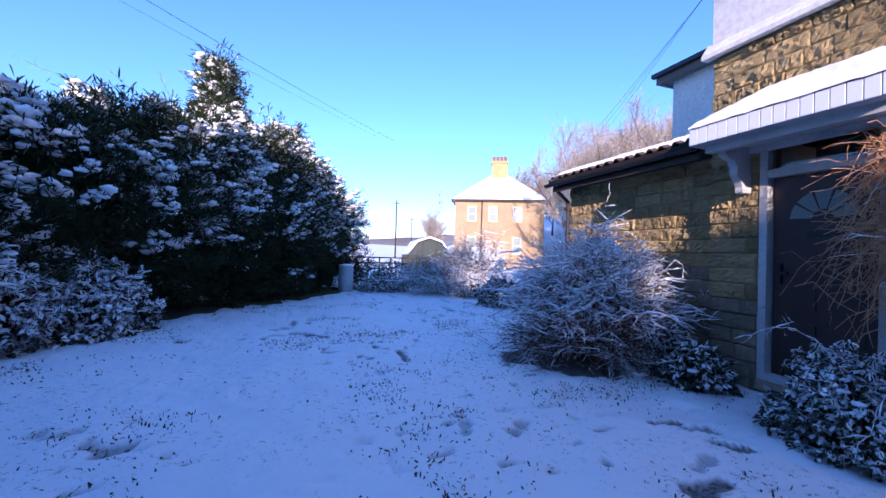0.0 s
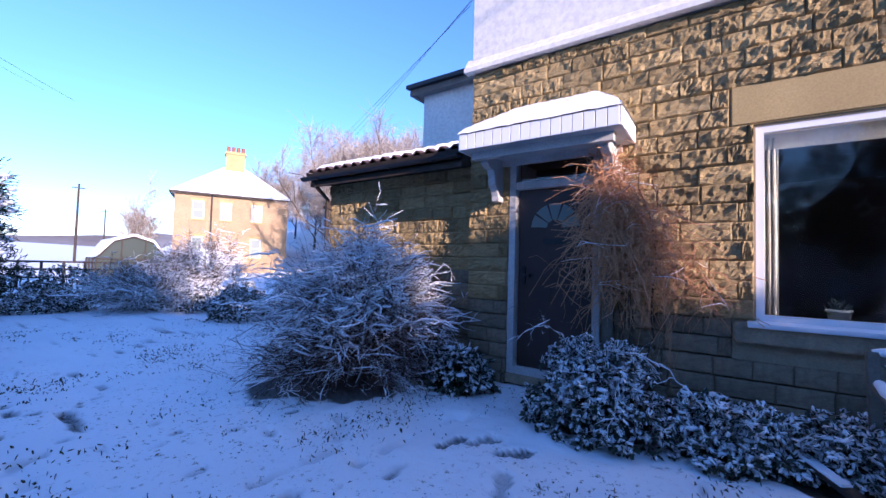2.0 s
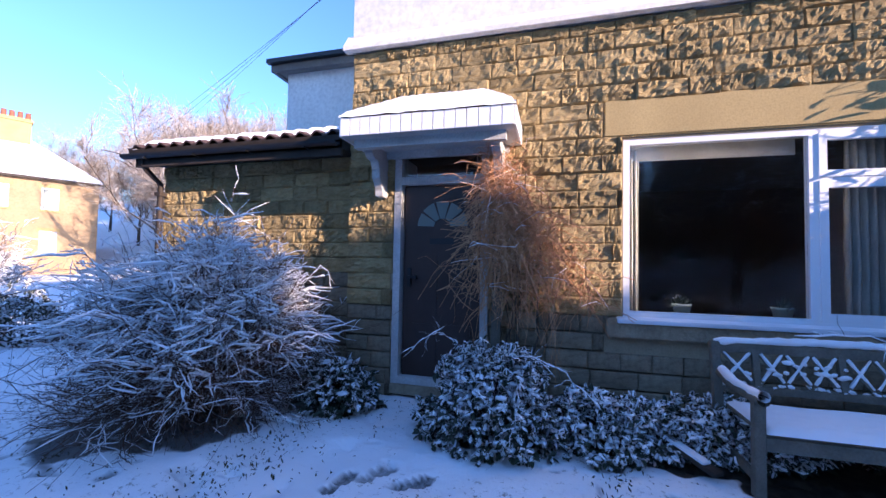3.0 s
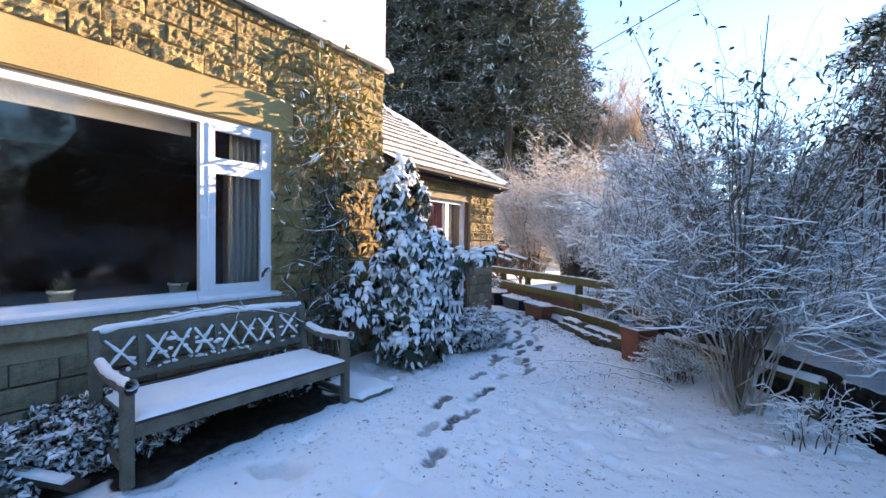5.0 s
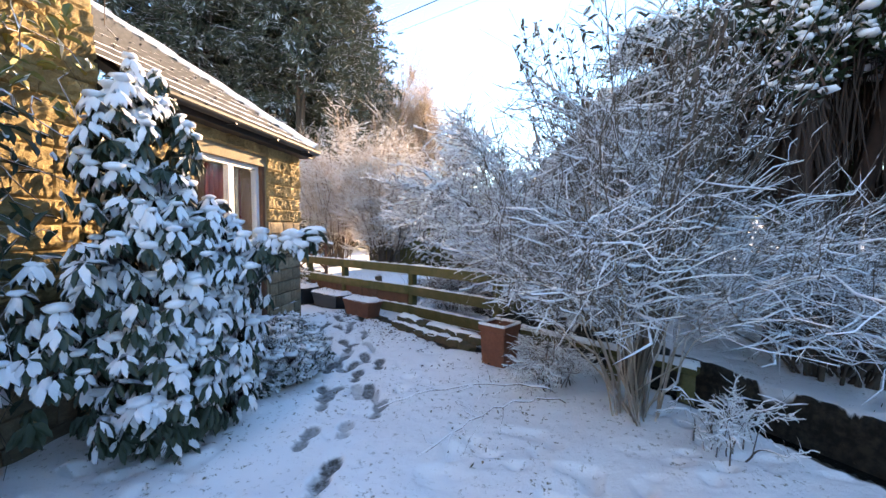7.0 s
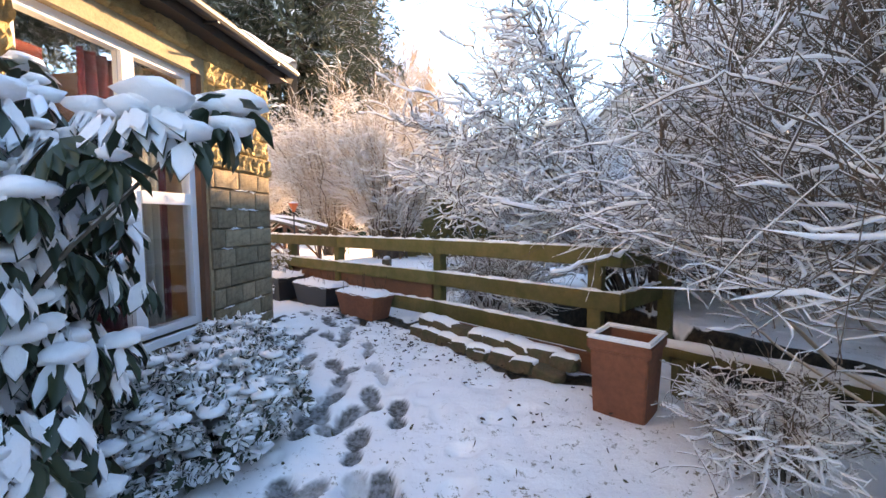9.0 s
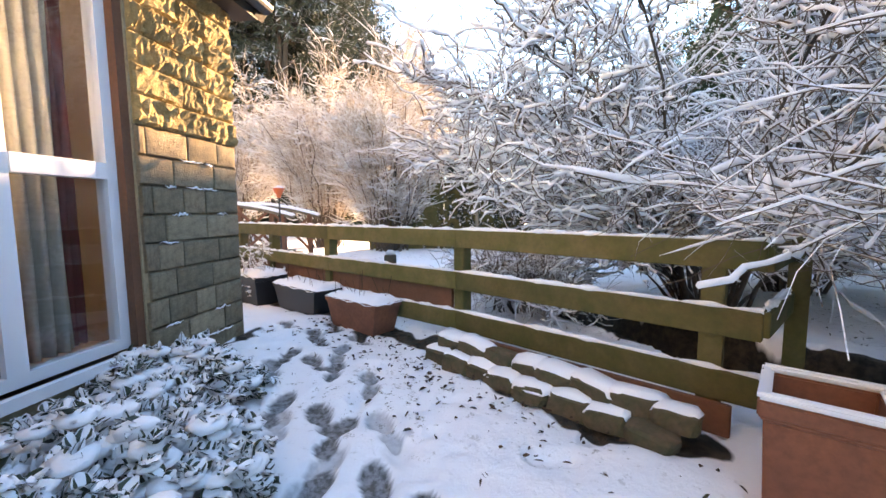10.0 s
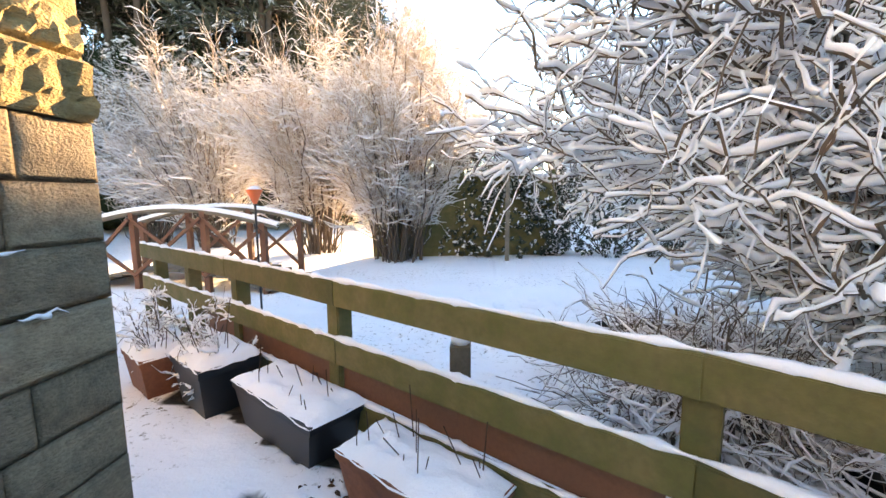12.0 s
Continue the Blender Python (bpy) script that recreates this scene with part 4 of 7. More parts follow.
def leafy_bush(name, x, y, shape, count, leaf_l, leaf_w, label, seed, material="leaf", snow=0.5, hang=0.5, category="shrub", clump=7, lumps=0.35, heap=1.0):
    """An evergreen: whorls of leaves over an uneven mound given by shape(u, v) -> point and normal; snow on the upper leaves."""
    g = np.random.default_rng(seed)
    th = empty(name, x, y, float(ground_z(x, y)))
    C0, N0 = shape(g, count)
    C = np.repeat(C0, clump, 0) + g.normal(0, leaf_l * 0.12, (count * clump, 3))
    N = np.repeat(N0, clump, 0)
    D = unit(g.normal(0, 0.8, C.shape) + N * 0.7 - np.array([0, 0, hang]))
    up = unit(N * 0.6 + np.array([0, 0, 1.0]) + g.normal(0, 0.25, C.shape))
    L = leaf_l * g.uniform(0.6, 1.2, len(C))
    W = leaf_w * g.uniform(0.7, 1.2, len(C))
    part_np("foliage", *leaves(C, D, up, L, W), M[material], th, "glossy dark green leaves")
    pick = g.random(len(C)) < snow * np.clip(0.45 + 0.9 * N[:, 2], 0.05, 1)
    Cs = C[pick] + D[pick] * (L[pick] * 0.5)[:, None] + np.array([0, 0, leaf_l * 0.06])
    q = L[pick]
    # snow pads that follow each leaf
    up2 = up[pick]
    Vp, Fp = leaves(C[pick] + up2 * leaf_l * 0.05, D[pick], up2, q * 0.97, W[pick] * 1.2, 0.1)
    Vq, Fq = leaves(C[pick] + up2 * leaf_l * 0.19 + D[pick] * (q * 0.06)[:, None], D[pick], up2, q * 0.85, W[pick] * 0.95, -0.3)
    part_np("snow", *join((Vp, Fp), (Vq, Fq)), M["snow"], th, "snow resting on the leaves", True)
    big = g.random(len(C0)) < snow * lumps * np.clip(N0[:, 2], 0, 1)
    if big.any():
        S = heap * leaf_l * g.uniform(0.3, 0.75, (big.sum(), 1)) * np.array([[1.1, 1.0, 0.4]])
        part_np("snow_cover", *blobs(C0[big] + np.array([0, 0, leaf_l * 0.1]), S, BLOB2, 0.10, g), M["snow"], th, "small heaps of snow", True)
    a = g.uniform(0, 2 * math.pi, 14)
    tip = C0[g.integers(0, count, 14)]
    s = np.linspace(0, 1, 5)
    P = (tip * 0.15 * [1, 1, 0])[:, None] * (1 - s)[None, :, None] + tip[:, None] * s[None, :, None]
    part_np("stemwork", *tubes(P, np.full((14, 5), 0.012), 5), M["bark"], th)
    return tagged(th, label, category)


def mound(rx, ry, h, inner=0.75, rough=0.18, seed=1, top_bias=0.0):
    """Points on and just inside an uneven half ellipsoid."""
    def shape(g, n):
        z = g.uniform(0.02, 1, n) ** (1 - top_bias)
        a = g.uniform(0, 2 * math.pi, n)
        rr = np.sqrt(1 - z * z * 0.98)
        nrm = np.stack([rr * np.cos(a), rr * np.sin(a), z], -1)
        bump = 1 + rough * lattice(a * 1.6 + seed, z * 4.0, seed) + rough * 0.5 * lattice(a * 5 + seed, z * 9, seed + 1)
        depth = g.uniform(inner, 1.0, n)
        P = nrm * np.array([rx, ry, h]) * (bump * depth)[:, None]
        return P, unit(nrm / np.array([rx, ry, h]))
    return shape


def column(rx, ry, h, seed=1):
    """Points over an egg-shaped upright bush."""
    def shape(g, n):
        z = g.uniform(0.02, 1, n)
        a = g.uniform(0, 2 * math.pi, n)
        w = np.clip(np.minimum(1.0, 0.72 + z * 1.1) * np.sqrt(np.clip(1.0 - (np.clip(z - 0.35, 0, 1) / 0.66) ** 2, 0, 1)), 0.08, 1)
        w = w * (1 + 0.22 * lattice(a * 1.6, z * 5, seed)) * g.uniform(0.78, 1.0, n)
        P = np.stack([rx * w * np.cos(a), ry * w * np.sin(a), z * h], -1)
        N = unit(np.stack([np.cos(a), np.sin(a), (z - 0.3) * 1.2], -1))
        return P, N
    return shape


def conifer_hedge_tree(name, x, y, rx, ry, h, boughs, seed, label, snow=0.6, size=0.30, category="conifer", peak=0.0, foot=0.8):
    """A dense garden conifer: clumped boughs of fine sprays down to the ground, dark gaps, and snow pads on the boughs."""
    g = np.random.default_rng(seed)
    th = empty(name, x, y, float(ground_z(x, y)))
    z = g.uniform(0.02, 1, boughs) ** 0.9
    a = g.uniform(0, 2 * math.pi, boughs)
    prof = np.sqrt(np.clip(1 - np.clip((z - 0.5) / 0.51, 0, 1) ** 2, 0, 1)) * (1 - peak) + peak * np.clip(1.04 - z, 0.02, 1)
    prof = np.maximum(prof, 0.03) * (foot + (1 - foot) * np.clip(z * 3, 0, 1))
    w = prof * (1 + 0.24 * lattice(a * 1.3 + seed, z * h * 0.8, seed)) * g.uniform(0.80, 1.08, boughs)
    C = np.stack([rx * w * np.cos(a), ry * w * np.sin(a), z * h], -1)
    D = unit(np.stack([np.cos(a), np.sin(a), 0.25 + 0.9 * z], -1) + g.normal(0, 0.25, C.shape))
    B = size * g.uniform(0.7, 1.5, boughs) * (1 + 0.55 * np.clip((z - 0.7) / 0.3, 0, 1) * (g.random(boughs) < 0.4))
    per = 50
    t = g.uniform(-0.5, 1, (boughs, per))
    flat = g.normal(0, 1, (boughs, per, 3)) * np.array([0.32, 0.32, 0.20])
    Q = C[:, None] + D[:, None] * (t * B[:, None])[..., None] + flat * (B[:, None] * (1.15 - np.clip(t, 0, 1)))[..., None]
    Q = Q.reshape(-1, 3)
    d = unit(np.repeat(D, per, 0) + g.normal(0, 0.55, Q.shape) - np.array([0, 0, 0.15]))
    part_np("crown", *leaves(Q, d, unit(g.normal(0, 0.5, Q.shape) + [0, 0, 1.0]), g.uniform(0.07, 0.22, len(Q)), g.uniform(0.012, 0.030, len(Q)), 0.15), M["conifer"], th, "dark green feathery foliage")
    tv, tf = BLOB2
    core = tv * np.array([rx * 0.74, ry * 0.74, h * 0.45]) * (1 + 0.10 * g.normal(0, 1, (len(tv), 1))) * (1 - peak * 0.75 * (tv[:, 2:] * 0.5 + 0.5)) + np.array([0, 0, h * 0.47])
    # solid core added so that the inside of the crown reads as shade
    part_np("inner_shade", core, tf, M["conifer"], th, "solid core standing for the shaded inside of the crown")
    on = g.random(boughs) < snow * np.clip((z - 0.22) * 2.6, 0.06, 1) * np.clip(0.6 + 1.3 * lattice(a * 2.2 + seed, z * h * 1.1, seed + 8), 0.03, 1)
    m, k = int(on.sum()), 20
    tt = g.uniform(-0.2, 1.0, (m, k))
    Ps = C[on][:, None] + D[on][:, None] * (tt * B[on][:, None])[..., None] + g.normal(0, 0.30, (m, k, 3)) * np.array([1, 1, 0.25]) * (B[on][:, None] * (1.1 - np.clip(tt, 0, 1)))[..., None]
    Ps[..., 2] += 0.22 * B[on][:, None] - 0.25 * np.abs(tt) * B[on][:, None] * 0.6
    Ps = Ps.reshape(-1, 3)
    S = (0.018 + 0.075 * g.uniform(0, 1, (len(Ps), 1)) ** 2.4) * np.array([[1.4, 1.0, 0.62]])
    part_np("snow", *blobs(Ps, S, BLOB, 0.22, g), M["snow"], th, "pads of snow on the boughs", True)
    fine = int(boughs * per * 0.40)
    pick = g.integers(0, len(Q), fine)
    bough = pick // per
    pick = pick[(z[bough] + g.normal(0, 0.12, fine) > 0.42) & (lattice(a[bough] * 2.4 + seed, z[bough] * h * 1.3, seed + 8) + g.normal(0, 0.3, fine) > -0.1)]
    part_np("snow_dust", *leaves(Q[pick] + [0, 0, 0.012], d[pick], unit(g.normal(0, 0.3, (len(pick), 3)) + [0, 0, 1.0]), g.uniform(0.06, 0.14, len(pick)), g.uniform(0.018, 0.034, len(pick)), -0.2), M["snow"], th, "fine snow on the sprays")
    s = np.linspace(0, 1, 6)
    P = np.stack([0 * s, 0 * s, s * h * 0.95], -1)[None]
    part_np("trunk", *tubes(P, (0.09 * (1.05 - s))[None], 8), M["bark"], th, smooth=True)
    return tagged(th, label, category)


def pine(name, x, y, h, seed, label, crown_from=0.35, width=2.6, group="pines behind the house", fine=1.0, k=3, dens=9):
    """A tall forest pine: bare lower trunk, whorls of drooping boughs with needle fans."""
    g = np.random.default_rng(seed)
    th = empty(name, x, y, float(ground_z(x, y)) - 0.1)
    s = np.linspace(0, 1, 10)
    P = np.stack([0.25 * lattice(s * 3, s * 0 + seed, 1), 0.25 * lattice(s * 3, s * 0 + seed, 2), s * h], -1)[None]
    part_np("trunk", *tubes(P, (0.17 * (1.05 - s))[None], 8), M["bark"], th, smooth=True)
    n = int(h * dens)
    z = crown_from + (1 - crown_from) * g.uniform(0, 1, n) ** 1.1
    a = g.uniform(0, 2 * math.pi, n)
    q0 = (z - crown_from) / (1 - crown_from)
    L = width * np.clip(1.2 - q0 ** 1.6 * 1.1, 0.15, 1) * g.uniform(0.45, 1.15, n) * (1 + 0.3 * lattice(a * 1.2, z * 9, seed))
    st = np.stack([0 * a, 0 * a, z * h], -1)
    d = np.stack([np.cos(a), np.sin(a), g.uniform(-0.15, 0.35, n)], -1)
    q = np.linspace(0, 1, 5)
    B = st[:, None] + d[:, None] * L[:, None, None] * q[None, :, None] - np.array([0, 0, 0.25]) * (L[:, None, None] * (q ** 2)[None, :, None])
    low = int(h * 2.5)
    part_np("boughwork", *tubes(B, 0.035 * (1.1 - q)[None] * np.ones((n, 1)), 4), M["bark"], th)
    per = 14
    t = g.uniform(0.25, 1, (n, per))
    Cb = st[:, None] + d[:, None] * (L[:, None] * t)[..., None] - np.array([0, 0, 0.25]) * (L[:, None] * t ** 2)[..., None]
    C = Cb.reshape(-1, 3) + g.normal(0, 0.13, (n * per, 3))
    D = unit(np.repeat(d, per, 0) + g.normal(0, 0.7, C.shape))
    C3, D3 = np.repeat(C, k, 0), unit(np.repeat(D, k, 0) + g.normal(0, 0.5, (len(C) * k, 3)))
    V, F = leaves(C3, D3, unit(g.normal(0, 0.5, C3.shape) + [0, 0, 1.0]), fine * g.uniform(0.25, 0.6, len(C3)), fine * g.uniform(0.05, 0.10, len(C3)), 0.15)
    part_np("crown", V, F, M["pine"], th, "dark needles lightly dusted with snow")
    return tagged(th, label, "pine tree", group)


def bare_tree(name, x, y, h, w, seed, label, twigs=1500, z0=None, group="frosted trees on the slope", material="frost_twig", fine=6.0):
    """A leafless tree with frosted twigs."""
    g = np.random.default_rng(seed)
    th = empty(name, x, y, float(ground_z(x, y)) - 0.1 if z0 is None else z0)
    s = np.linspace(0, 1, 7)
    P0 = np.stack([0.3 * s * g.normal(), 0.3 * s * g.normal(), s * h * 0.6], -1)[None]
    R0 = (0.02 * h * (1.1 - s))[None]
    P1, R1 = sprout(P0, R0, 14, h * 0.5, 0.55, 0.75, 0.6, 7, 0.25, 0.15, g)
    P2, R2 = sprout(P1, R1, 90, h * 0.22, 0.6, 0.3, 0.6, 5, 0.25, 0.2, g)
    P3, R3 = sprout(P2, R2, twigs, h * 0.11, 0.7, 0.1, 0.6, 4, 0.15, 0.25, g)
    R3 = np.maximum(R3, 0.002 * fine)
    part_np("trunk", *tubes(P0, R0, 8), M["bark"], th, smooth=True)
    part_np("limbwork", *join(tubes(P1, R1, 5), tubes(P2, R2, 5)), M["bark"], th)
    part_np("twig_tangle", *tubes(P3, R3, 3), M[material], th, "frosted fine twigs")
    return tagged(th, label, "tree", group)


def leafy_shoots(bush, count, height, width, seed):
    """Tall upright shoots in a bush that still carry withered leaves dusted with snow."""
    g = np.random.default_rng(seed)
    a = g.uniform(0, 2 * math.pi, count)
    out = np.sqrt(g.random(count)) * width
    s = np.linspace(0, 1, 10)
    tip = np.stack([np.cos(a) * out, np.sin(a) * out, height * g.uniform(0.72, 1.02, count)], -1)
    P = tip[:, None] * np.stack([s ** 1.4, s ** 1.4, s], -1)[None] + np.cumsum(g.normal(0, 0.012, (count, 10, 3)) * (s > 0)[None, :, None], 1)
    R = 0.009 * np.linspace(1, 0.35, 10)[None] * g.uniform(0.7, 1.2, (count, 1))
    P1, R1 = sprout(P, R, count * 9, 0.30, 0.45, 0.35, 0.55, 6, 0.5, 0.2, g)
    part_np("branchwork", *join(tubes(P, R, 5), tubes(P1, R1, 5)), M["twig"], bush, "tall upright shoots")
    n = count * 9
    w, u = g.integers(0, n, n * 5), g.integers(1, 6, n * 5)
    C = P1[w, u] + g.normal(0, 0.015, (n * 5, 3))
    D = unit(P1[w, u] - P1[w, u - 1] + g.normal(0, 0.6, C.shape) - [0, 0, 0.35])
    U = unit(g.normal(0, 0.5, C.shape) + [0, 0, 1])
    l = g.uniform(0.03, 0.075, len(C))
    part_np("foliage", *leaves(C, D, U, l, l * 0.4), M["dryleaf"], bush, "withered grey-brown leaves")
    pk = g.random(len(C)) < 0.6
    part_np("snow_dust", *join(leaves(C[pk] + U[pk] * 0.007, D[pk], U[pk], l[pk], l[pk] * 0.42, -0.2), snow_tubes(P1, R1, 1.0, 0.004, 0.7, g)), M["snow"], bush, "snow on the withered leaves", True)


def old_conifer(name, x, y, top, under, reach, limbs, seed, label, snow=1.0, hang=900, trunks=3):
    """An old spreading conifer: leaning trunks, flat boughs with snow on top, dead brown twigs hanging below."""
    g = np.random.default_rng(seed)
    th = empty(name, x, y, float(ground_z(x, y)) - 0.05)
    s = np.linspace(0, 1, 9)
    for k in range(trunks):
        b = g.normal(0, 0.35, 2)
        P = np.stack([b[0] + (g.normal(0, 0.4) - b[0] * 0.5) * s + 0.06 * np.sin(s * 7 + k), b[1] + (g.normal(0, 0.4) - b[1] * 0.5) * s + 0.06 * np.cos(s * 6 + k), s * (under + top) / 2], -1)[None]
        part_np("trunk", *tubes(P, (0.10 * (1.15 - 0.7 * s) * g.uniform(0.7, 1.2))[None], 8), M["deadtwig"], th, smooth=True)
    a = g.uniform(0, 2 * math.pi, limbs)
    z = under + (top - under) * g.uniform(0.1, 0.95, limbs) ** 0.9
    L = reach * g.uniform(0.55, 1.1, limbs) * np.clip(1.25 - ((z - under) / (top - under)) ** 2, 0.3, 1)
    d = np.stack([np.cos(a), np.sin(a), g.uniform(0.0, 0.35, limbs)], -1)
    q = np.linspace(0, 1, 7)
    B = np.stack([0 * a, 0 * a, z - 0.15 * L], -1)[:, None] + d[:, None] * (L[:, None] * q[None])[..., None] - np.array([0, 0, 0.22]) * (L[:, None] * q[None] ** 2)[..., None]
    part_np("boughwork", *tubes(B, 0.032 * (1.1 - q)[None] * np.ones((limbs, 1)), 5), M["deadtwig"], th)
    per = 120
    w = np.repeat(np.arange(limbs), per)
    t = g.uniform(0.3, 1.0, len(w))
    C = B[w, 0] + d[w] * (L[w] * t)[:, None] - np.array([0, 0, 0.22]) * (L[w] * t ** 2)[:, None] + g.normal(0, 1, (len(w), 3)) * np.array([0.14, 0.14, 0.07])
    D = unit(d[w] + g.normal(0, 0.6, C.shape))
    U = unit(g.normal(0, 0.35, C.shape) + [0, 0, 1.0])
    part_np("crown", *leaves(C, D, U, g.uniform(0.08, 0.22, len(C)), g.uniform(0.02, 0.045, len(C)), 0.15), M["conifer"], th, "dark green flat sprays")
    pk = g.random(len(C)) < 0.34 * snow
    Cs = C[pk] + [0, 0, 0.05]
    part_np("snow", *blobs(Cs, (0.02 + 0.055 * g.random((len(Cs), 1)) ** 2) * np.array([[1.4, 1.1, 0.6]]), BLOB, 0.2, g), M["snow"], th, "pads of snow on the boughs", True)
    w = g.integers(0, limbs, hang)
    t = g.uniform(0.1, 0.95, hang)
    H0 = B[w, 0] + d[w] * (L[w] * t)[:, None] - np.array([0, 0, 0.22]) * (L[w] * t ** 2)[:, None]
    l = g.uniform(0.3, 1.6, hang)
    h = np.linspace(0, 1, 6)
    H = H0[:, None] + np.stack([g.normal(0, 0.12, hang), g.normal(0, 0.12, hang), -l], -1)[:, None] * h[None, :, None] + np.cumsum(g.normal(0, 0.02, (hang, 6, 3)), 1)
    H[..., 2] = np.maximum(H[..., 2], 0.4)
    part_np("hanging_tangle", *tubes(H, np.full((hang, 6), 0.006) * g.uniform(0.5, 2.0, (hang, 1)), 3), M["deadtwig"], th, "dead brown hanging twigs")
    return tagged(th, label, "conifer", "old conifers by the stream")


def rosette_bush(name, x, y, lumps, leaf_l, leaf_w, label, seed, category="shrub"):
    """A rhododendron: rosettes of long drooping leaves over several lumps (cx, cy, cz, rx, ry, rz, count); snow on each rosette."""
    g = np.random.default_rng(seed)
    th = empty(name, x, y, float(ground_z(x, y)))
    Cs, Ns = [], []
    for cx, cy, cz, rx, ry, rz, n in lumps:
        nrm = unit(g.normal(0, 1, (n, 3)))
        size = np.array([rx, ry, rz])
        uneven = 1 + 0.22 * lattice(np.arctan2(nrm[:, 1], nrm[:, 0]) * 1.9 + seed, nrm[:, 2] * 3.0, seed)
        Cs.append(np.array([cx, cy, cz]) + nrm * size * (uneven * g.uniform(0.62, 1.04, n))[:, None])
        Ns.append(unit(nrm / size))
    C0, N0 = np.concatenate(Cs), np.concatenate(Ns)
    ok = C0[:, 2] > 0.06
    C0, N0 = C0[ok], N0[ok]
    n, k = len(C0), 9
    axis_up = unit(N0 * 0.75 + [0, 0, 0.75] + g.normal(0, 0.15, C0.shape))
    e1 = unit(np.cross(axis_up, unit(g.normal(0, 1, C0.shape))))
    e2 = np.cross(axis_up, e1)
    ph = g.uniform(0, 2 * math.pi, (n, 1)) + np.arange(k)[None] * 2 * math.pi / k + g.normal(0, 0.18, (n, k))
    rad = e1[:, None] * np.cos(ph)[..., None] + e2[:, None] * np.sin(ph)[..., None]
    fall = g.uniform(0.9, 2.2, (n, 1, 1)) + g.normal(0, 0.15, (n, k, 1))
    D = unit(rad + axis_up[:, None] * 0.25 - fall * np.array([0, 0, 1.0])).reshape(-1, 3)
    U = unit(np.repeat(axis_up, k, 0) + rad.reshape(-1, 3) * 0.5 + g.normal(0, 0.12, (n * k, 3)))
    C = np.repeat(C0, k, 0) + rad.reshape(-1, 3) * 0.012
    L, W = leaf_l * g.uniform(0.65, 1.2, n * k), leaf_w * g.uniform(0.75, 1.2, n * k)
    part_np("foliage", *leaves(C, D, U, L, W, 0.18), M["leaf"], th, "long drooping dark green leaves", True)
    load = np.repeat(np.clip(0.40 + 0.65 * N0[:, 2] + 0.45 * lattice(C0[:, 2] * 3.1 + seed, C0[:, 1] * 3.1, 4), 0.04, 0.95), k)
    pk = g.random(n * k) < load
    top = leaves(C[pk] + U[pk] * 0.022 + D[pk] * (L[pk] * 0.04)[:, None], D[pk], U[pk], L[pk] * 0.86, W[pk] * 1.0, -0.28)
    low = leaves(C[pk] + U[pk] * 0.006, D[pk], U[pk], L[pk] * 0.95, W[pk] * 1.12, 0.12)
    part_np("snow", *join(low, top), M["snow"], th, "snow lying on the leaves", True)
    cap = g.random(n) < np.clip(load[::k], 0, 1) * 0.9
    thin = C0[:, 0] < -0.66
    cap |= thin
    S = leaf_l * g.uniform(0.22, 0.5, (int(cap.sum()), 1)) * np.where(thin[cap], 1.25, 1.0)[:, None] * np.array([[1.1, 1.0, 0.5]])
    part_np("snow_cover", *blobs(C0[cap] + axis_up[cap] * 0.02, S, BLOB2, 0.12, g), M["snow"], th, "small heaps of snow in the rosettes", True)
    m = 60
    tip = C0[g.integers(0, n, m)]
    s = np.linspace(0, 1, 7)
    P = np.stack([tip[:, None, 0] * s[None] ** 1.3, tip[:, None, 1] * s[None] ** 1.3, tip[:, None, 2] * s[None] ** 0.8], -1) + np.cumsum(g.normal(0, 0.008, (m, 7, 3)), 1)
    part_np("stemwork", *tubes(P, np.full((m, 7), 0.009) * np.linspace(1.3, 0.5, 7)[None], 5), M["bark"], th)
    return tagged(th, label, category)


# ---- lawn side ----
# tall conifer hedge along the lawn
for hx, hy, rx, ry, hh, pk, sd, nb in (
        (-4.9, 6.9, 1.4, 1.4, 2.55, 0.0, 11, 420), (-4.0, 8.4, 1.5, 1.5, 3.3, 0.0, 12, 560), (-3.2, 9.6, 1.5, 1.6, 3.75, 0.0, 13, 620), (-2.2, 10.8, 1.5, 1.6, 4.1, 0.1, 14, 680),
        (-1.2, 12.2, 1.6, 1.6, 4.3, 0.15, 15, 680), (-0.4, 13.7, 1.5, 1.6, 4.2, 0.2, 16, 620), (0.45, 15.4, 1.7, 1.6, 3.7, 0.3, 17, 560),
        (-1.95, 11.7, 1.45, 1.45, 5.8, 1.0, 18, 520), (-0.35, 13.7, 1.15, 1.15, 4.9, 1.0, 19, 380), (-6.0, 5.2, 1.5, 1.5, 2.6, 0.0, 20, 260), (-7.0, 3.2, 1.6, 1.7, 3.0, 0.0, 21, 200)):
    ob = conifer_hedge_tree("hedge_conifer", hx, hy, rx, ry, hh, nb, sd, "dense dark green hedge conifer carrying pads of snow" if pk < 0.5 else "slim pointed conifer standing above the hedge", 1.0 if pk < 0.5 else 0.5, size=0.36 if pk < 0.5 else 0.30, peak=pk)
    ob["group"] = "conifers of the hedge"
leafy_bush("laurel", -3.9, 6.6, mound(1.2, 0.8, 1.5, 0.8, seed=4), 1100, 0.11, 0.05, "low evergreen laurel with snowy leaves at the hedge foot", 31, "ivyleaf", 1.2, 0.3)
leafy_bush("laurel", -2.9, 7.5, mound(0.9, 0.7, 1.15, 0.8, seed=5), 800, 0.11, 0.05, "low evergreen laurel with snowy leaves at the hedge foot", 32, "ivyleaf", 1.1, 0.3)

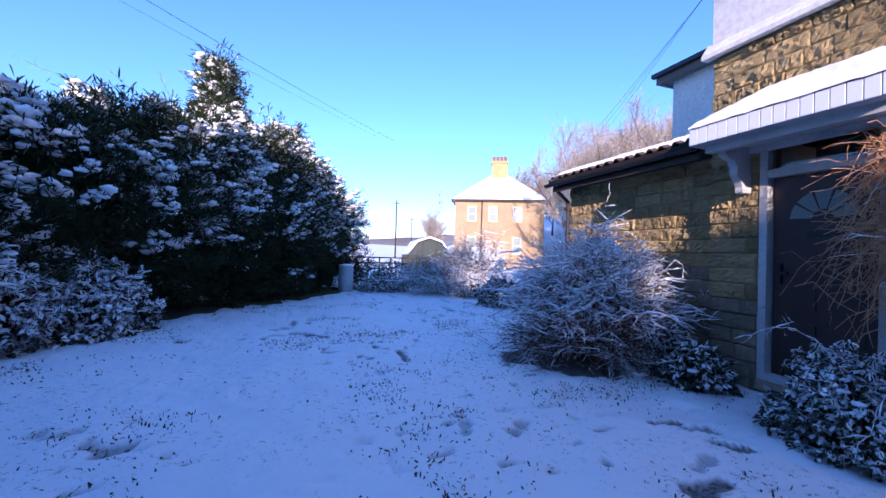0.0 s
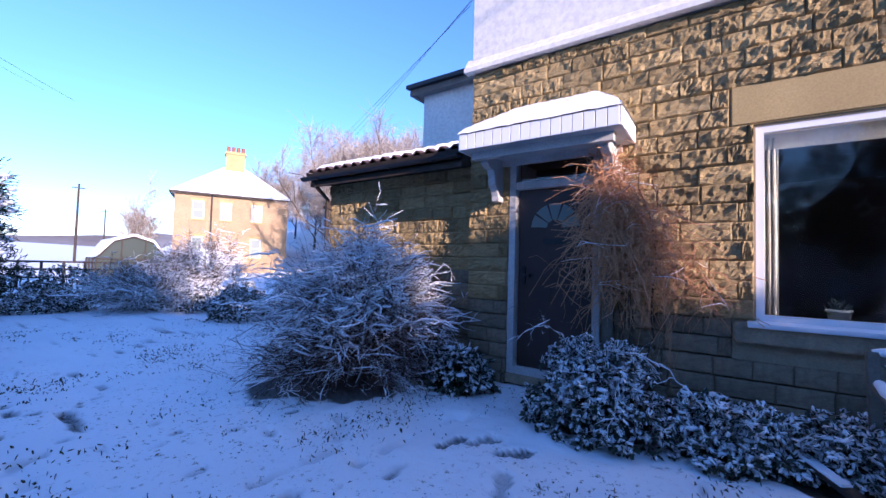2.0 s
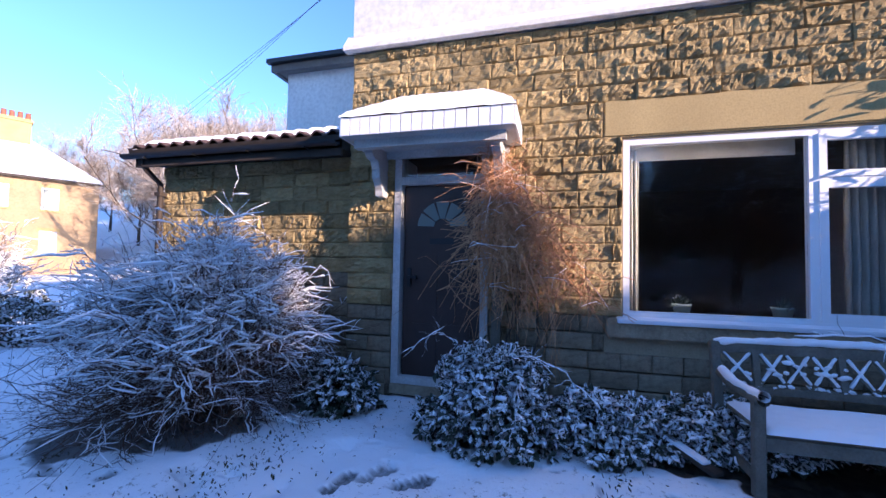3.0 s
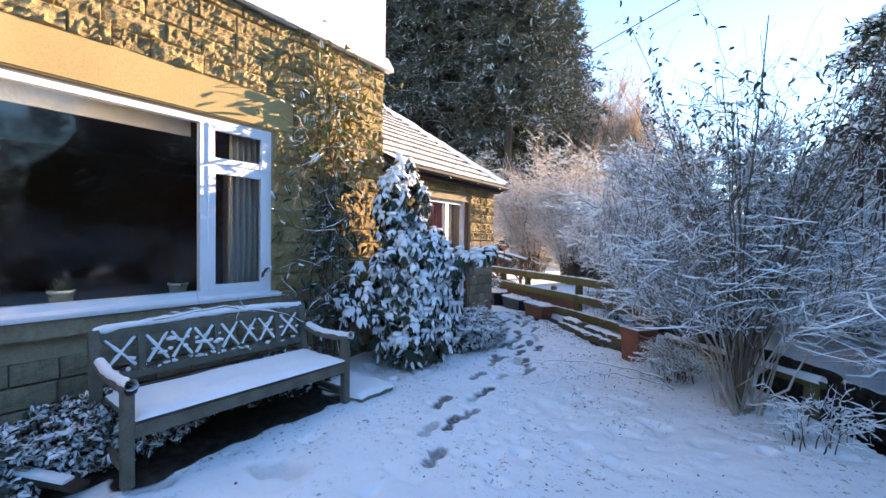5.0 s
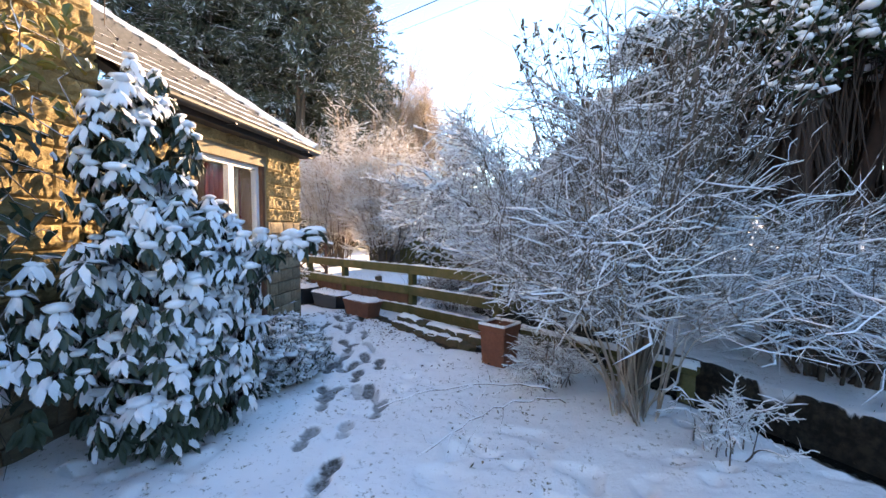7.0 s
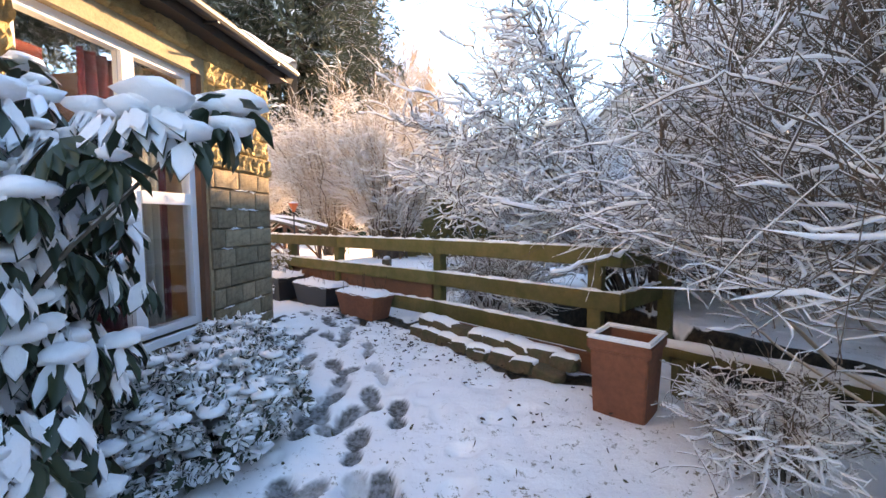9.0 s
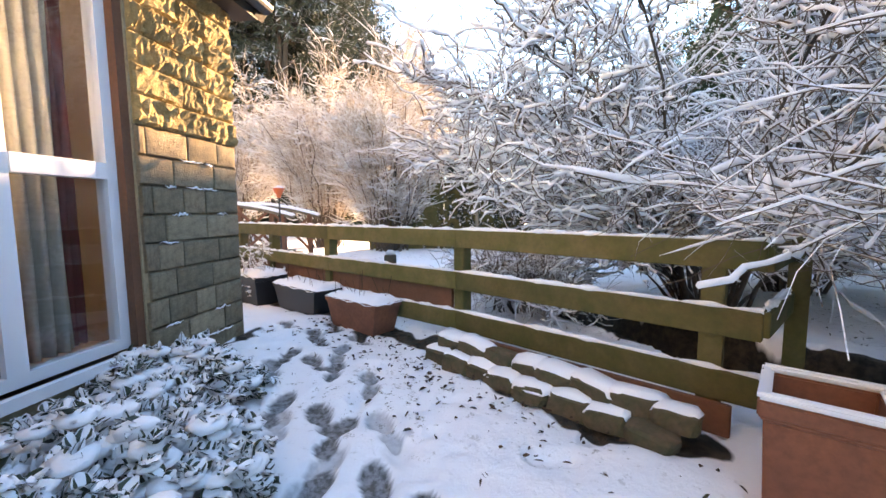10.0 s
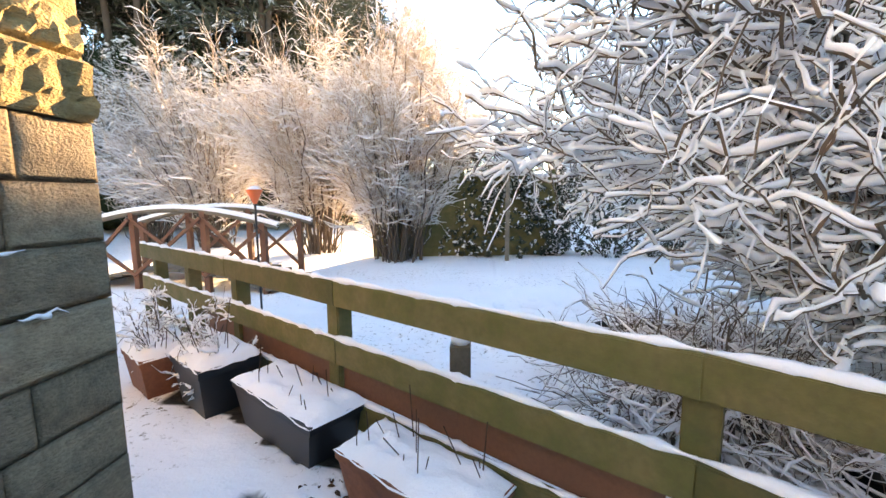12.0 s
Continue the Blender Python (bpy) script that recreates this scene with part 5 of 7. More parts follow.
# bushes along the lawn and house
bare_bush("deciduous_bush", 3.58, 4.52, 0.22, 110, 1.42, 0.98, 13000, "leafless rounded bush with snow on its upper twigs", 41, "redtwig", snow=0.95, thick=0.0072, droop=0.32, base_r=0.012, low_dark=1.2, spread=0.65)
bare_bush("deciduous_bush", 3.6, 4.65, 0.45, 60, 0.55, 1.05, 5000, "low dark tangle of twigs at the foot of the bush", 47, "redtwig", snow=0.25, thick=0.003, droop=0.3, base_r=0.008)
bare_bush("deciduous_bush", 4.3, 12.7, 0.4, 50, 0.8, 1.3, 4200, "low leafless bush whitened by snow", 42, snow=0.45, thick=0.008, fine=2, droop=0.1)
bare_bush("deciduous_bush", 6.0, 13.6, 0.3, 40, 1.9, 1.2, 3200, "leafless bush whitened by snow", 43, snow=0.4, thick=0.008, fine=2)
leafy_bush("low_shrub", 5.15, 11.4, mound(0.55, 0.5, 0.62, 0.7, seed=6), 420, 0.07, 0.03, "small rounded evergreen under snow", 44, "ivyleaf", 0.75, 0.2)
leafy_bush("low_shrub", 5.0, 9.6, mound(0.6, 0.6, 0.85, 0.7, seed=7), 520, 0.07, 0.03, "small rounded evergreen under snow", 45, "ivyleaf", 0.6, 0.2)
leafy_bush("low_shrub", 2.7, 13.6, mound(0.8, 0.5, 0.55, 0.7, seed=8), 420, 0.08, 0.035, "low evergreen under snow at the lawn edge", 46, "ivyleaf", 0.7, 0.2)

for k, (x, y, w) in enumerate(((2.3, 15.0, 0.8), (3.6, 15.6, 1.0), (5.2, 15.4, 1.0), (0.9, 17.2, 1.2))):
    leafy_bush("low_shrub", x, y, mound(w, 0.6, 1.05, 0.7, seed=60 + k), 380, 0.08, 0.035, "dark evergreen lightly dusted with snow at the lawn end", 160 + k, "ivyleaf", 0.35, 0.2)

# ivy bed along the wall
leafy_bush("ivy_mound", 3.85, 1.95, mound(0.5, 0.55, 0.72, 0.65, seed=9), 900, 0.06, 0.036, "ivy mound beside the door with snow on its leaves", 51, "ivyleaf", 0.75, 0.35)
leafy_bush("ivy_bed", 4.05, 1.15, mound(0.48, 0.62, 0.38, 0.6, seed=10), 900, 0.055, 0.034, "low snow-dusted ivy along the wall", 52, "ivyleaf", 0.7, 0.35)
leafy_bush("ivy_bed", 4.15, 0.25, mound(0.42, 0.65, 0.34, 0.6, seed=11), 850, 0.055, 0.034, "low snow-dusted ivy along the wall", 53, "ivyleaf", 0.7, 0.35)
leafy_bush("ivy_bed", 4.1, 3.5, mound(0.35, 0.45, 0.42, 0.6, seed=12), 320, 0.07, 0.042, "low snow-dusted ivy beside the door", 54, "ivyleaf", 0.45, 0.35)
leafy_bush("ivy_bed", 4.25, -1.0, mound(0.35, 0.7, 0.28, 0.6, seed=13), 420, 0.07, 0.042, "low snow-dusted ivy behind the bench", 55, "ivyleaf", 0.3, 0.35)
leafy_bush("ivy_bed", 3.95, -3.75, mound(0.62, 0.75, 0.36, 0.6, seed=14), 1300, 0.05, 0.038, "low snow-covered ivy below the extension window", 56, "ivyleaf", 0.9, 0.2, lumps=0.7, heap=1.6)
leafy_bush("ivy_bed", 4.2, -4.55, mound(0.38, 0.5, 0.26, 0.6, seed=15), 600, 0.05, 0.03, "low snow-covered ivy below the extension window", 58, "ivyleaf", 0.9, 0.2, lumps=0.7, heap=1.6)
rosette_bush("rhododendron", 3.95, -2.75, (
    (0.0, 0.0, 0.85, 0.50, 0.60, 0.92, 620), (-0.12, 0.18, 0.45, 0.42, 0.45, 0.50, 220), (0.05, -0.35, 0.75, 0.42, 0.40, 0.70, 200),
    (0.15, 0.14, 1.85, 0.30, 0.34, 0.55, 170), (0.22, 0.50, 0.70, 0.25, 0.42, 0.50, 90), (0.18, 0.05, 2.30, 0.16, 0.20, 0.25, 26),
    (-0.85, -0.28, 1.36, 0.07, 0.07, 0.06, 3), (-0.76, -0.22, 1.28, 0.09, 0.09, 0.08, 4), (-0.52, -0.26, 1.25, 0.14, 0.16, 0.12, 8)), 0.118, 0.042, "tall rhododendron with drooping snow-laden leaves", 57)

# right-hand side: the large leafless bush and its neighbours
big = bare_bush("deciduous_bush", 0.72, -3.25, 0.16, 46, 2.5, 1.5, 7600, "large leafless bush leaning over the path, white with snow", 61, snow=0.45, thick=0.004, base_r=0.012, stem="frost_twig", lean=(0.35, -0.1), spread=0.7, skirt=0.7)
leafy_shoots(big, 38, 3.1, 1.35, 161)
bare_bush("deciduous_bush", -1.4, -4.3, 0.4, 60, 1.3, 1.6, 7000, "broad leafless bush by the stream, white with snow", 62, snow=0.6, thick=0.0045, droop=0.18, low_dark=0.9, skirt=0.45)
bare_bush("dead_weed", -0.35, -2.15, 0.35, 13, 1.15, 0.5, 260, "tall dead stalks whitened by snow at the stream edge", 63, snow=1.0, thick=0.006, base_r=0.007, category="weeds", spread=0.5)
bare_bush("dead_weed", 0.28, -2.85, 0.30, 16, 0.34, 0.42, 260, "short dead stalks bent under snow at the stream edge", 68, snow=1.0, thick=0.005, droop=0.2, base_r=0.005, category="weeds")
bare_bush("deciduous_bush", 0.78, -6.75, 0.3, 46, 3.1, 2.35, 10500, "spreading leafless bush beyond the fence with thick snow on its branches", 64, snow=0.95, thick=0.0085, base_r=0.02, droop=0.0, fine=2.4, spread=0.5, twig=0.46, kink=0.065, skirt=0.35, lean=(0.4, 0.25), blunt=True)
bare_bush("deciduous_bush", -0.6, -7.8, 0.3, 36, 2.1, 1.9, 6500, "leafless bush beyond the stream with thick snow", 65, snow=0.95, spread=0.42, thick=0.009, base_r=0.02, droop=0.0, fine=2.4, twig=0.6, kink=0.05, blunt=True)
bare_bush("deciduous_bush", 1.28, -3.72, 0.2, 30, 0.42, 0.36, 1500, "low snowy twigs beside the square planter", 66, snow=0.6, thick=0.004, droop=0.25, base_r=0.007)
bare_bush("deciduous_bush", 2.45, -6.65, 0.3, 30, 0.5, 0.8, 2200, "low dark tangle of twigs beyond the stream", 67, snow=0.5, thick=0.006, droop=0.25, base_r=0.012, fine=1.5)

# snowy bushes along the west edge of the lawn
for k, (x, y) in enumerate(((-6.0, 1.6), (-6.4, -0.9), (-6.2, -3.2))):
    bare_bush("deciduous_bush", x, y, 0.4, 40, 1.7, 1.5, 2400, "leafless snowy bush at the far edge of the lawn", 171 + k, snow=0.8, thick=0.01, fine=2.5)

# ---- bench ----
bn = empty("garden_bench", 3.78, -0.47, 0.05)
L2, FX, BX = 0.78, -0.33, 0.32
for y in (-L2, L2):
    part("leg", boxes((FX, FX + 0.06, y - 0.03, y + 0.03, 0, 0.58)), M["greywood"], bn, bevel=0.004)
    part("leg", beam((BX - 0.06, y, 0), (BX + 0.07, y, 0.80), 0.06, 0.06), M["greywood"], bn, bevel=0.004)
    s = np.linspace(0, 1, 14)
    P = np.stack([FX - 0.04 + s * 0.64, y + 0 * s, 0.60 - 0.10 * (1 - s) ** 2 * (s * 3 + 0.2) + 0.02 * np.sin(s * 6)], -1)[None]
    part_np("armrest", *tubes(P, np.full((1, 14), 0.034), 8), M["greywood"], bn, "curved armrest", True)
    s = np.linspace(0, 1, 14)
    P = np.stack([FX - 0.05 + s * 0.62, y + 0 * s, 0.60 - 0.10 * (1 - s) ** 2 * (s * 3 + 0.2) + 0.02 * np.sin(s * 6) + 0.028], -1)[None]
    part_np("snow", *tubes(P, (0.03 + 0.006 * lattice(s * 9, s * 0, 2))[None], 8), M["snow"], bn, "snow roll on the armrest", True)
    part("side_rail", beam((FX + 0.05, y, 0.10), (BX - 0.02, y, 0.10), 0.03, 0.05), M["greywood"], bn)
part("seat_rail", boxes((FX, FX + 0.03, -L2 + 0.03, L2 - 0.03, 0.28, 0.36)), M["greywood"], bn)
for k in range(6):
    x = FX + 0.01 + k * 0.095
    part("seat_slat", boxes((x, x + 0.08, -L2 + 0.02, L2 - 0.02, 0.36, 0.38)), M["greywood"], bn)
gx2, gy2 = np.meshgrid(np.linspace(0, 1, 24), np.linspace(0, 1, 60), indexing="ij")
edge = np.clip(np.minimum(np.minimum(gx2, 1 - gx2) * 9, np.minimum(gy2, 1 - gy2) * 24), 0, 1) ** 0.5
P = np.stack([FX - 0.015 + gx2 * 0.60, -L2 + 0.03 + gy2 * 1.50, 0.383 + edge * (0.035 + 0.006 * lattice(gx2 * 6, gy2 * 14, 2)) - 0.006 * np.abs(np.sin(gx2 * np.pi * 6))], -1)
i, j = np.meshgrid(np.arange(23), np.arange(59), indexing="ij")
F = np.stack([i * 60 + j, (i + 1) * 60 + j, (i + 1) * 60 + j + 1, i * 60 + j + 1], -1).reshape(-1, 4)
part_np("snow", P.reshape(-1, 3), F, M["snow"], bn, "even snow layer on the seat", True)
bk = lambda z: BX - 0.06 + 0.13 * z / 0.80
for z, h in ((0.47, 0.05), (0.76, 0.07)):
    part("back_rail", beam((bk(z), -L2 + 0.03, z), (bk(z), L2 - 0.03, z), 0.035, h), M["greywood"], bn)
for y in np.linspace(-0.52, 0.52, 3):
    part("back_post", beam((bk(0.48), y, 0.48), (bk(0.75), y, 0.75), 0.04, 0.04), M["greywood"], bn)
for k, (ya, yb) in enumerate(((-0.74, -0.54), (-0.50, -0.02), (0.02, 0.50), (0.54, 0.74))):
    m2 = max(1, round((yb - ya) / 0.16))
    for q in range(m2):
        a, b = ya + (yb - ya) * q / m2, ya + (yb - ya) * (q + 1) / m2
        for s1, s2 in ((0.50, 0.73), (0.73, 0.50)):
            part("lattice_bar", beam((bk(s1) + 0.004 * (s1 > s2), a, s1), (bk(s2) + 0.004 * (s1 > s2), b, s2), 0.018, 0.022), M["greywood"], bn)
            w = np.linspace(0.08, 0.92, 7)
            P = np.stack([bk(s1) + (bk(s2) - bk(s1)) * w - 0.006, a + (b - a) * w, s1 + (s2 - s1) * w + 0.016], -1)[None]
            part_np("snow", *tubes(P, (0.011 + 0.004 * lattice(w * 5 + k + q * 3, w * 0, 6))[None], 6), M["snow"], bn, "snow along the lattice", True)
s = np.linspace(0, 1, 50)
P = np.stack([bk(0.8) + 0 * s, -L2 + s * 2 * L2, 0.815 + 0.03 * np.sin(np.pi * s) - 0.02 + 0.004 * lattice(s * 20, s * 0, 1)], -1)[None]
part_np("snow", *tubes(P, (0.028 + 0.007 * lattice(s * 30, s * 0, 4))[None], 8), M["snow"], bn, "snow roll on the top rail", True)
g = np.random.default_rng(9)
C = np.stack([bk(0.6) - 0.02 + g.normal(0, 0.012, 60), g.uniform(-0.74, 0.74, 60), g.choice([0.505, 0.505, 0.61, 0.66], 60) + g.normal(0, 0.010, 60)], -1)
part_np("snow_cover", *blobs(C, g.uniform(0.010, 0.026, (60, 1)) * np.array([[0.8, 1.5, 0.7]]), BLOB, 0.15, g), M["snow"], bn, "snow caught in the lattice back", True)
tagged(bn, "weathered grey wooden garden bench with a lattice back under snow", "bench")

sl = empty("stone_step", 3.62, -1.52, 0.02, 4)
part("slab", boxes((-0.24, 0.30, -0.24, 0.20, 0, 0.06)), M["stone_smooth"], sl, "worn grey stone slab", bevel=0.012)
u, v = np.meshgrid(np.linspace(0, 1, 20), np.linspace(0, 1, 16), indexing="ij")
e = np.clip(np.minimum(np.minimum(u, 1 - u), np.minimum(v, 1 - v)) * 9, 0, 1) ** 0.5
P = np.stack([-0.255 + 0.57 * u + 0.02 * lattice(v * 6, u, 3), -0.255 + 0.47 * v + 0.02 * lattice(u * 6, v, 4), 0.061 + e * (0.04 + 0.02 * lattice(u * 4, v * 4, 6))], -1)
i, j = np.meshgrid(np.arange(19), np.arange(15), indexing="ij")
part_np("snow", P.reshape(-1, 3), np.stack([i * 16 + j, (i + 1) * 16 + j, (i + 1) * 16 + j + 1, i * 16 + j + 1], -1).reshape(-1, 4), M["snow"], sl, "snow on the slab", True)
tagged(sl, "low stone slab beside the bench covered with snow", "step")
lp = empty("loose_plank", 0, 0, 0)
part("plank", beam((3.58, 0.48, 0.10), (4.02, 0.80, 0.20), 0.09, 0.03), M["darkwood"], lp, bevel=0.004)
part("snow", beam((3.64, 0.525, 0.135), (4.00, 0.785, 0.215), 0.075, 0.02), M["snow"], lp, "thin snow", bevel=0.006)
tagged(lp, "dark loose plank lying in the ivy bed", "plank")

# ---- timber edge, fence and planters along the stream ----
fe = empty("timber_fence", 0, 0, 0)


def rail_along(a, b, z, h, name="rail", snow=True):
    part(name, beam((*a, z), (*b, z), 0.045, h), M["greenwood"], fe, "", bevel=0.004)
    if snow:
        n = 90
        s = np.linspace(0, 1, n)
        P = np.stack([a[0] + (b[0] - a[0]) * s, a[1] + (b[1] - a[1]) * s, z + h / 2 + 0.004 + 0 * s], -1)[None]
        part_np("snow", *tubes(P, (0.015 + 0.010 * lattice(s * 16 + a[0], s * 0, 3) + 0.004 * lattice(s * 60 + a[0], s * 0, 5))[None], 6), M["snow"], fe, "thin line of snow", True)


for a, b in zip(FENCE, FENCE[1:]):
    rail_along(a, b, 0.84, 0.12)
    rail_along(a, b, 0.55, 0.12)
    rail_along(a, b, 0.27, 0.13)
COR = FENCE[-1]
RET = (1.10, -5.25)
rail_along(COR, RET, 0.83, 0.11)
rail_along(COR, RET, 0.56, 0.11)
d = Vector((FENCE[0][0] - COR[0], FENCE[0][1] - COR[1]))
ang = math.degrees(math.atan2(d.y, d.x))
side = Vector((-d.y, d.x)).normalized() * -0.055
if side.y > 0:
    side = -side
for fx, fy in ((1.75, -4.76), (2.94, -5.66), (4.25, -6.48), (5.15, -7.06), (5.8, -7.46), (6.4, -7.83), (1.18, -5.1)):
    x, y = fx + side.x, fy + side.y
    bm = box(bmesh.new(), -0.045, 0.045, -0.045, 0.045, -0.7, 0.88 - float(ground_z(x, y)) * 0)
    bmesh.ops.transform(bm, matrix=pose(x, y, 0, 0, 0, ang), verts=bm.verts[:])
    part("post", bm, M["greenwood"], fe, bevel=0.006)
tagged(fe, "green algae-stained timber post-and-rail fence beside the stream", "fence")
st = empty("timber_stub", 3.60, -6.35, -0.6)
part("post", boxes((-0.045, 0.045, -0.045, 0.045, 0, 1.25)), M["greywood"], st, bevel=0.006)
part("snow", lathe([(0.04, 1.25), (0.045, 1.27), (0.02, 1.29)], 8), M["snow"], st, "snow cap", smooth=True)
tagged(st, "short grey timber post behind the fence", "post")


def plank(name, a, b, z, h, label, material="brownwood"):
    ob = part(name, beam((*a, z), (*b, z), 0.03, h), M[material], None, bevel=0.004)
    return tagged(ob, label, "plank")


plank("timber_board", (2.98, -5.73), (5.6, -7.40), 0.41, 0.15, "brown stained board fixed behind the fence rails")

# stones of the low edging beside the path
M["edging"] = worn("mossy_brown_stone", (0.13, 0.085, 0.05), (0.075, 0.07, 0.03), 9, 45, 0.9, 0.8, 0.015)
g = np.random.default_rng(12)
tv, tf = BLOB2
nx, ny = 1.12 / 1.872, 1.5 / 1.872
for k in range(16):
    low = k >= 8
    t = 0.02 + (k % 8 + (0.5 if low else 0.0)) * 0.092
    off = 0.20 if low else 0.115
    x, y = 1.85 + 1.5 * t + nx * off + g.normal(0, 0.012), -4.66 - 1.12 * t + ny * off + g.normal(0, 0.010)
    S = np.array([g.uniform(0.075, 0.105), g.uniform(0.055, 0.075), g.uniform(0.04, 0.05)])
    q = np.sign(tv) * np.abs(tv) ** 0.42 * (1 + g.normal(0, 0.06, (len(tv), 1))) * S * np.array([1.13, 1.1, 1.1])
    ob = part_np("edging_stone", q, tf, M["edging"], None)
    ob.matrix_basis = pose(x, y, float(ground_z(x, y)) + (0.02 if low else 0.095), g.uniform(-8, 8), g.uniform(-9, 9), ang + g.uniform(-11, 11))
    if g.random() < 0.95:
        cap = q.copy()
        lift = np.clip(1 - tv[:, 0] ** 2 - tv[:, 1] ** 2, 0, 1)
        cap[:, 2] = np.maximum(cap[:, 2], S[2] * 0.35) + 0.004 + g.uniform(0.008, 0.02) * lift + g.normal(0, 0.004, len(q))
        cap[:, :2] = cap[:, :2] * g.uniform(0.98, 1.1) - np.array([0, 0.01])
        part_np("snow", cap, tf, M["snow"], ob, "snow cap", True)
    tagged(ob, "rough brown edging stone capped with snow beside the fence", "stone", "edging stones")
plank("timber_board", (1.70, -4.66), (2.98, -5.60), 0.14, 0.14, "brown stained board along the path edge below the fence")


def trough(name, x, y, rz, l, w, h, material, label, snow_h=0.03, taper=0.8):
    t = empty(name, x, y, float(ground_z(x, y)) - 0.005, rz)
    bm = bmesh.new()
    ring = lambda sx, sy, z: [bm.verts.new(p) for p in ((-sx, -sy, z), (sx, -sy, z), (sx, sy, z), (-sx, sy, z))]
    rs = [ring(l / 2 * taper, w / 2 * taper, 0), ring(l / 2 * 0.96, w / 2 * 0.96, h * 0.84), ring(l / 2, w / 2, h * 0.85), ring(l / 2, w / 2, h), ring(l / 2 - 0.02, w / 2 - 0.02, h), ring(l / 2 * 0.92 - 0.02, w / 2 * 0.92 - 0.02, h * 0.6)]
    for a, b in zip(rs, rs[1:]):
        for k in range(4):
            bm.faces.new((a[k], a[(k + 1) % 4], b[(k + 1) % 4], b[k]))
    bm.faces.new(rs[0][::-1])
    bm.faces.new(rs[-1])
    bmesh.ops.recalc_face_normals(bm, faces=bm.faces[:])
    part("body", bm, M[material], t)
    n, k = 28, 14
    u, v = np.meshgrid(np.linspace(0, 1, n), np.linspace(0, 1, k), indexing="ij")
    e = np.clip(np.minimum(np.minimum(u, 1 - u) * l, np.minimum(v, 1 - v) * w) / 0.05, 0, 1) ** 0.5
    P = np.stack([(u - 0.5) * l * 1.02, (v - 0.5) * w * 1.03, h + 0.002 + e * (snow_h + 0.02 * lattice(u * 7 + x, v * 5, 3) + 0.012 * lattice(u * 19 + x, v * 11, 4)) - 0.018 * (1 - e) * (0.5 + 0.5 * lattice(u * 12 + x, v * 9, 6))], -1)
    i, j = np.meshgrid(np.arange(n - 1), np.arange(k - 1), indexing="ij")
    F = np.stack([i * k + j, (i + 1) * k + j, (i + 1) * k + j + 1, i * k + j + 1], -1).reshape(-1, 4)
    part_np("snow", P.reshape(-1, 3), F, M["snow"], t, "snow filling the planter", True)
    g = np.random.default_rng(int(abs(x * 100)))
    m2 = 14
    C = np.stack([g.uniform(-l / 2.4, l / 2.4, m2), g.uniform(-w / 3, w / 3, m2), np.full(m2, h)], -1)
    D = g.normal(0, 0.25, (m2, 3)) + [0, 0, 1]
    s = np.linspace(0, 1, 4)
    Pt = C[:, None] + D[:, None] * (g.uniform(0.06, 0.22, m2)[:, None] * s[None])[..., None]
    part_np("dead_growth", *tubes(Pt, np.full((m2, 4), 0.0025), 4), M["dead"], t, "dead plant stems")
    return tagged(t, label, "planter")


trough("planter_trough", 3.72, -5.92, ang, 0.62, 0.26, 0.24, "terracotta", "terracotta-brown trough planter filled with snow")
trough("planter_trough", 4.42, -6.42, ang, 0.72, 0.30, 0.24, "black", "black plastic trough planter filled with snow", taper=0.82)
trough("plant_pot", 5.05, -6.72, ang, 0.42, 0.34, 0.30, "black", "dark square plant pot heaped with snow", 0.05)
trough("plant_pot", 5.55, -6.9, ang, 0.40, 0.34, 0.26, "terracotta", "brown plant pot heaped with snow at the house corner", 0.05)
bare_bush("potted_plant", 5.5, -6.88, 0.08, 14, 0.75, 0.3, 500, "frosted stems of a plant in the snowy pot", 91, snow=0.8, thick=0.006, base_r=0.006)
bare_bush("potted_plant", 5.02, -6.72, 0.08, 12, 0.62, 0.25, 360, "frosted stems of a plant in the snowy pot", 92, snow=0.8, thick=0.006, base_r=0.006)
ch = empty("chimney_pot_planter", 1.70, -4.20, 0.05, ang)
bm = bmesh.new()
ring = lambda s_, z: [bm.verts.new(p) for p in ((-s_, -s_, z), (s_, -s_, z), (s_, s_, z), (-s_, s_, z))]
rs = [ring(0.125, 0), ring(0.14, 0.36), ring(0.155, 0.37), ring(0.155, 0.42), ring(0.125, 0.42), ring(0.11, 0.10)]
for a, b in zip(rs, rs[1:]):
    for k in range(4):
        bm.faces.new((a[k], a[(k + 1) % 4], b[(k + 1) % 4], b[k]))
bm.faces.new(rs[0][::-1])
bm.faces.new(rs[-1])
bmesh.ops.recalc_face_normals(bm, faces=bm.faces[:])
part("body", bm, M["terracotta"], ch, bevel=0.006)
part("snow", boxes((-0.157, 0.157, -0.157, -0.123, 0.421, 0.445), (-0.157, 0.157, 0.123, 0.157, 0.421, 0.445), (-0.157, -0.123, -0.123, 0.123, 0.421, 0.44), (0.123, 0.157, -0.123, 0.123, 0.421, 0.44)), M["snow"], ch, "snow on the rim", bevel=0.008)
tagged(ch, "square terracotta planter standing at the fence corner", "planter")

# ---- beyond the fence ----
for k, (x, y, h, w, n) in enumerate(((5.15, -12.2, 4.3, 1.65, 7000), (7.2, -13.2, 4.8, 1.85, 7000), (10.2, -14.0, 4.4, 1.9, 5000), (12.6, -14.8, 4.2, 2.0, 3500))):
    bare_bush("deciduous_bush", x, y, 0.5, 70, h, w, n, "sunlit bush of upright frosted twigs", 71 + k, "frost_twig", 0.85, thick=0.010, fine=2.2, spread=0.3, base_r=0.018, droop=-0.12)

br = empty("footbridge", 7.6, -9.9, 0)
s = np.linspace(0, 1, 16)
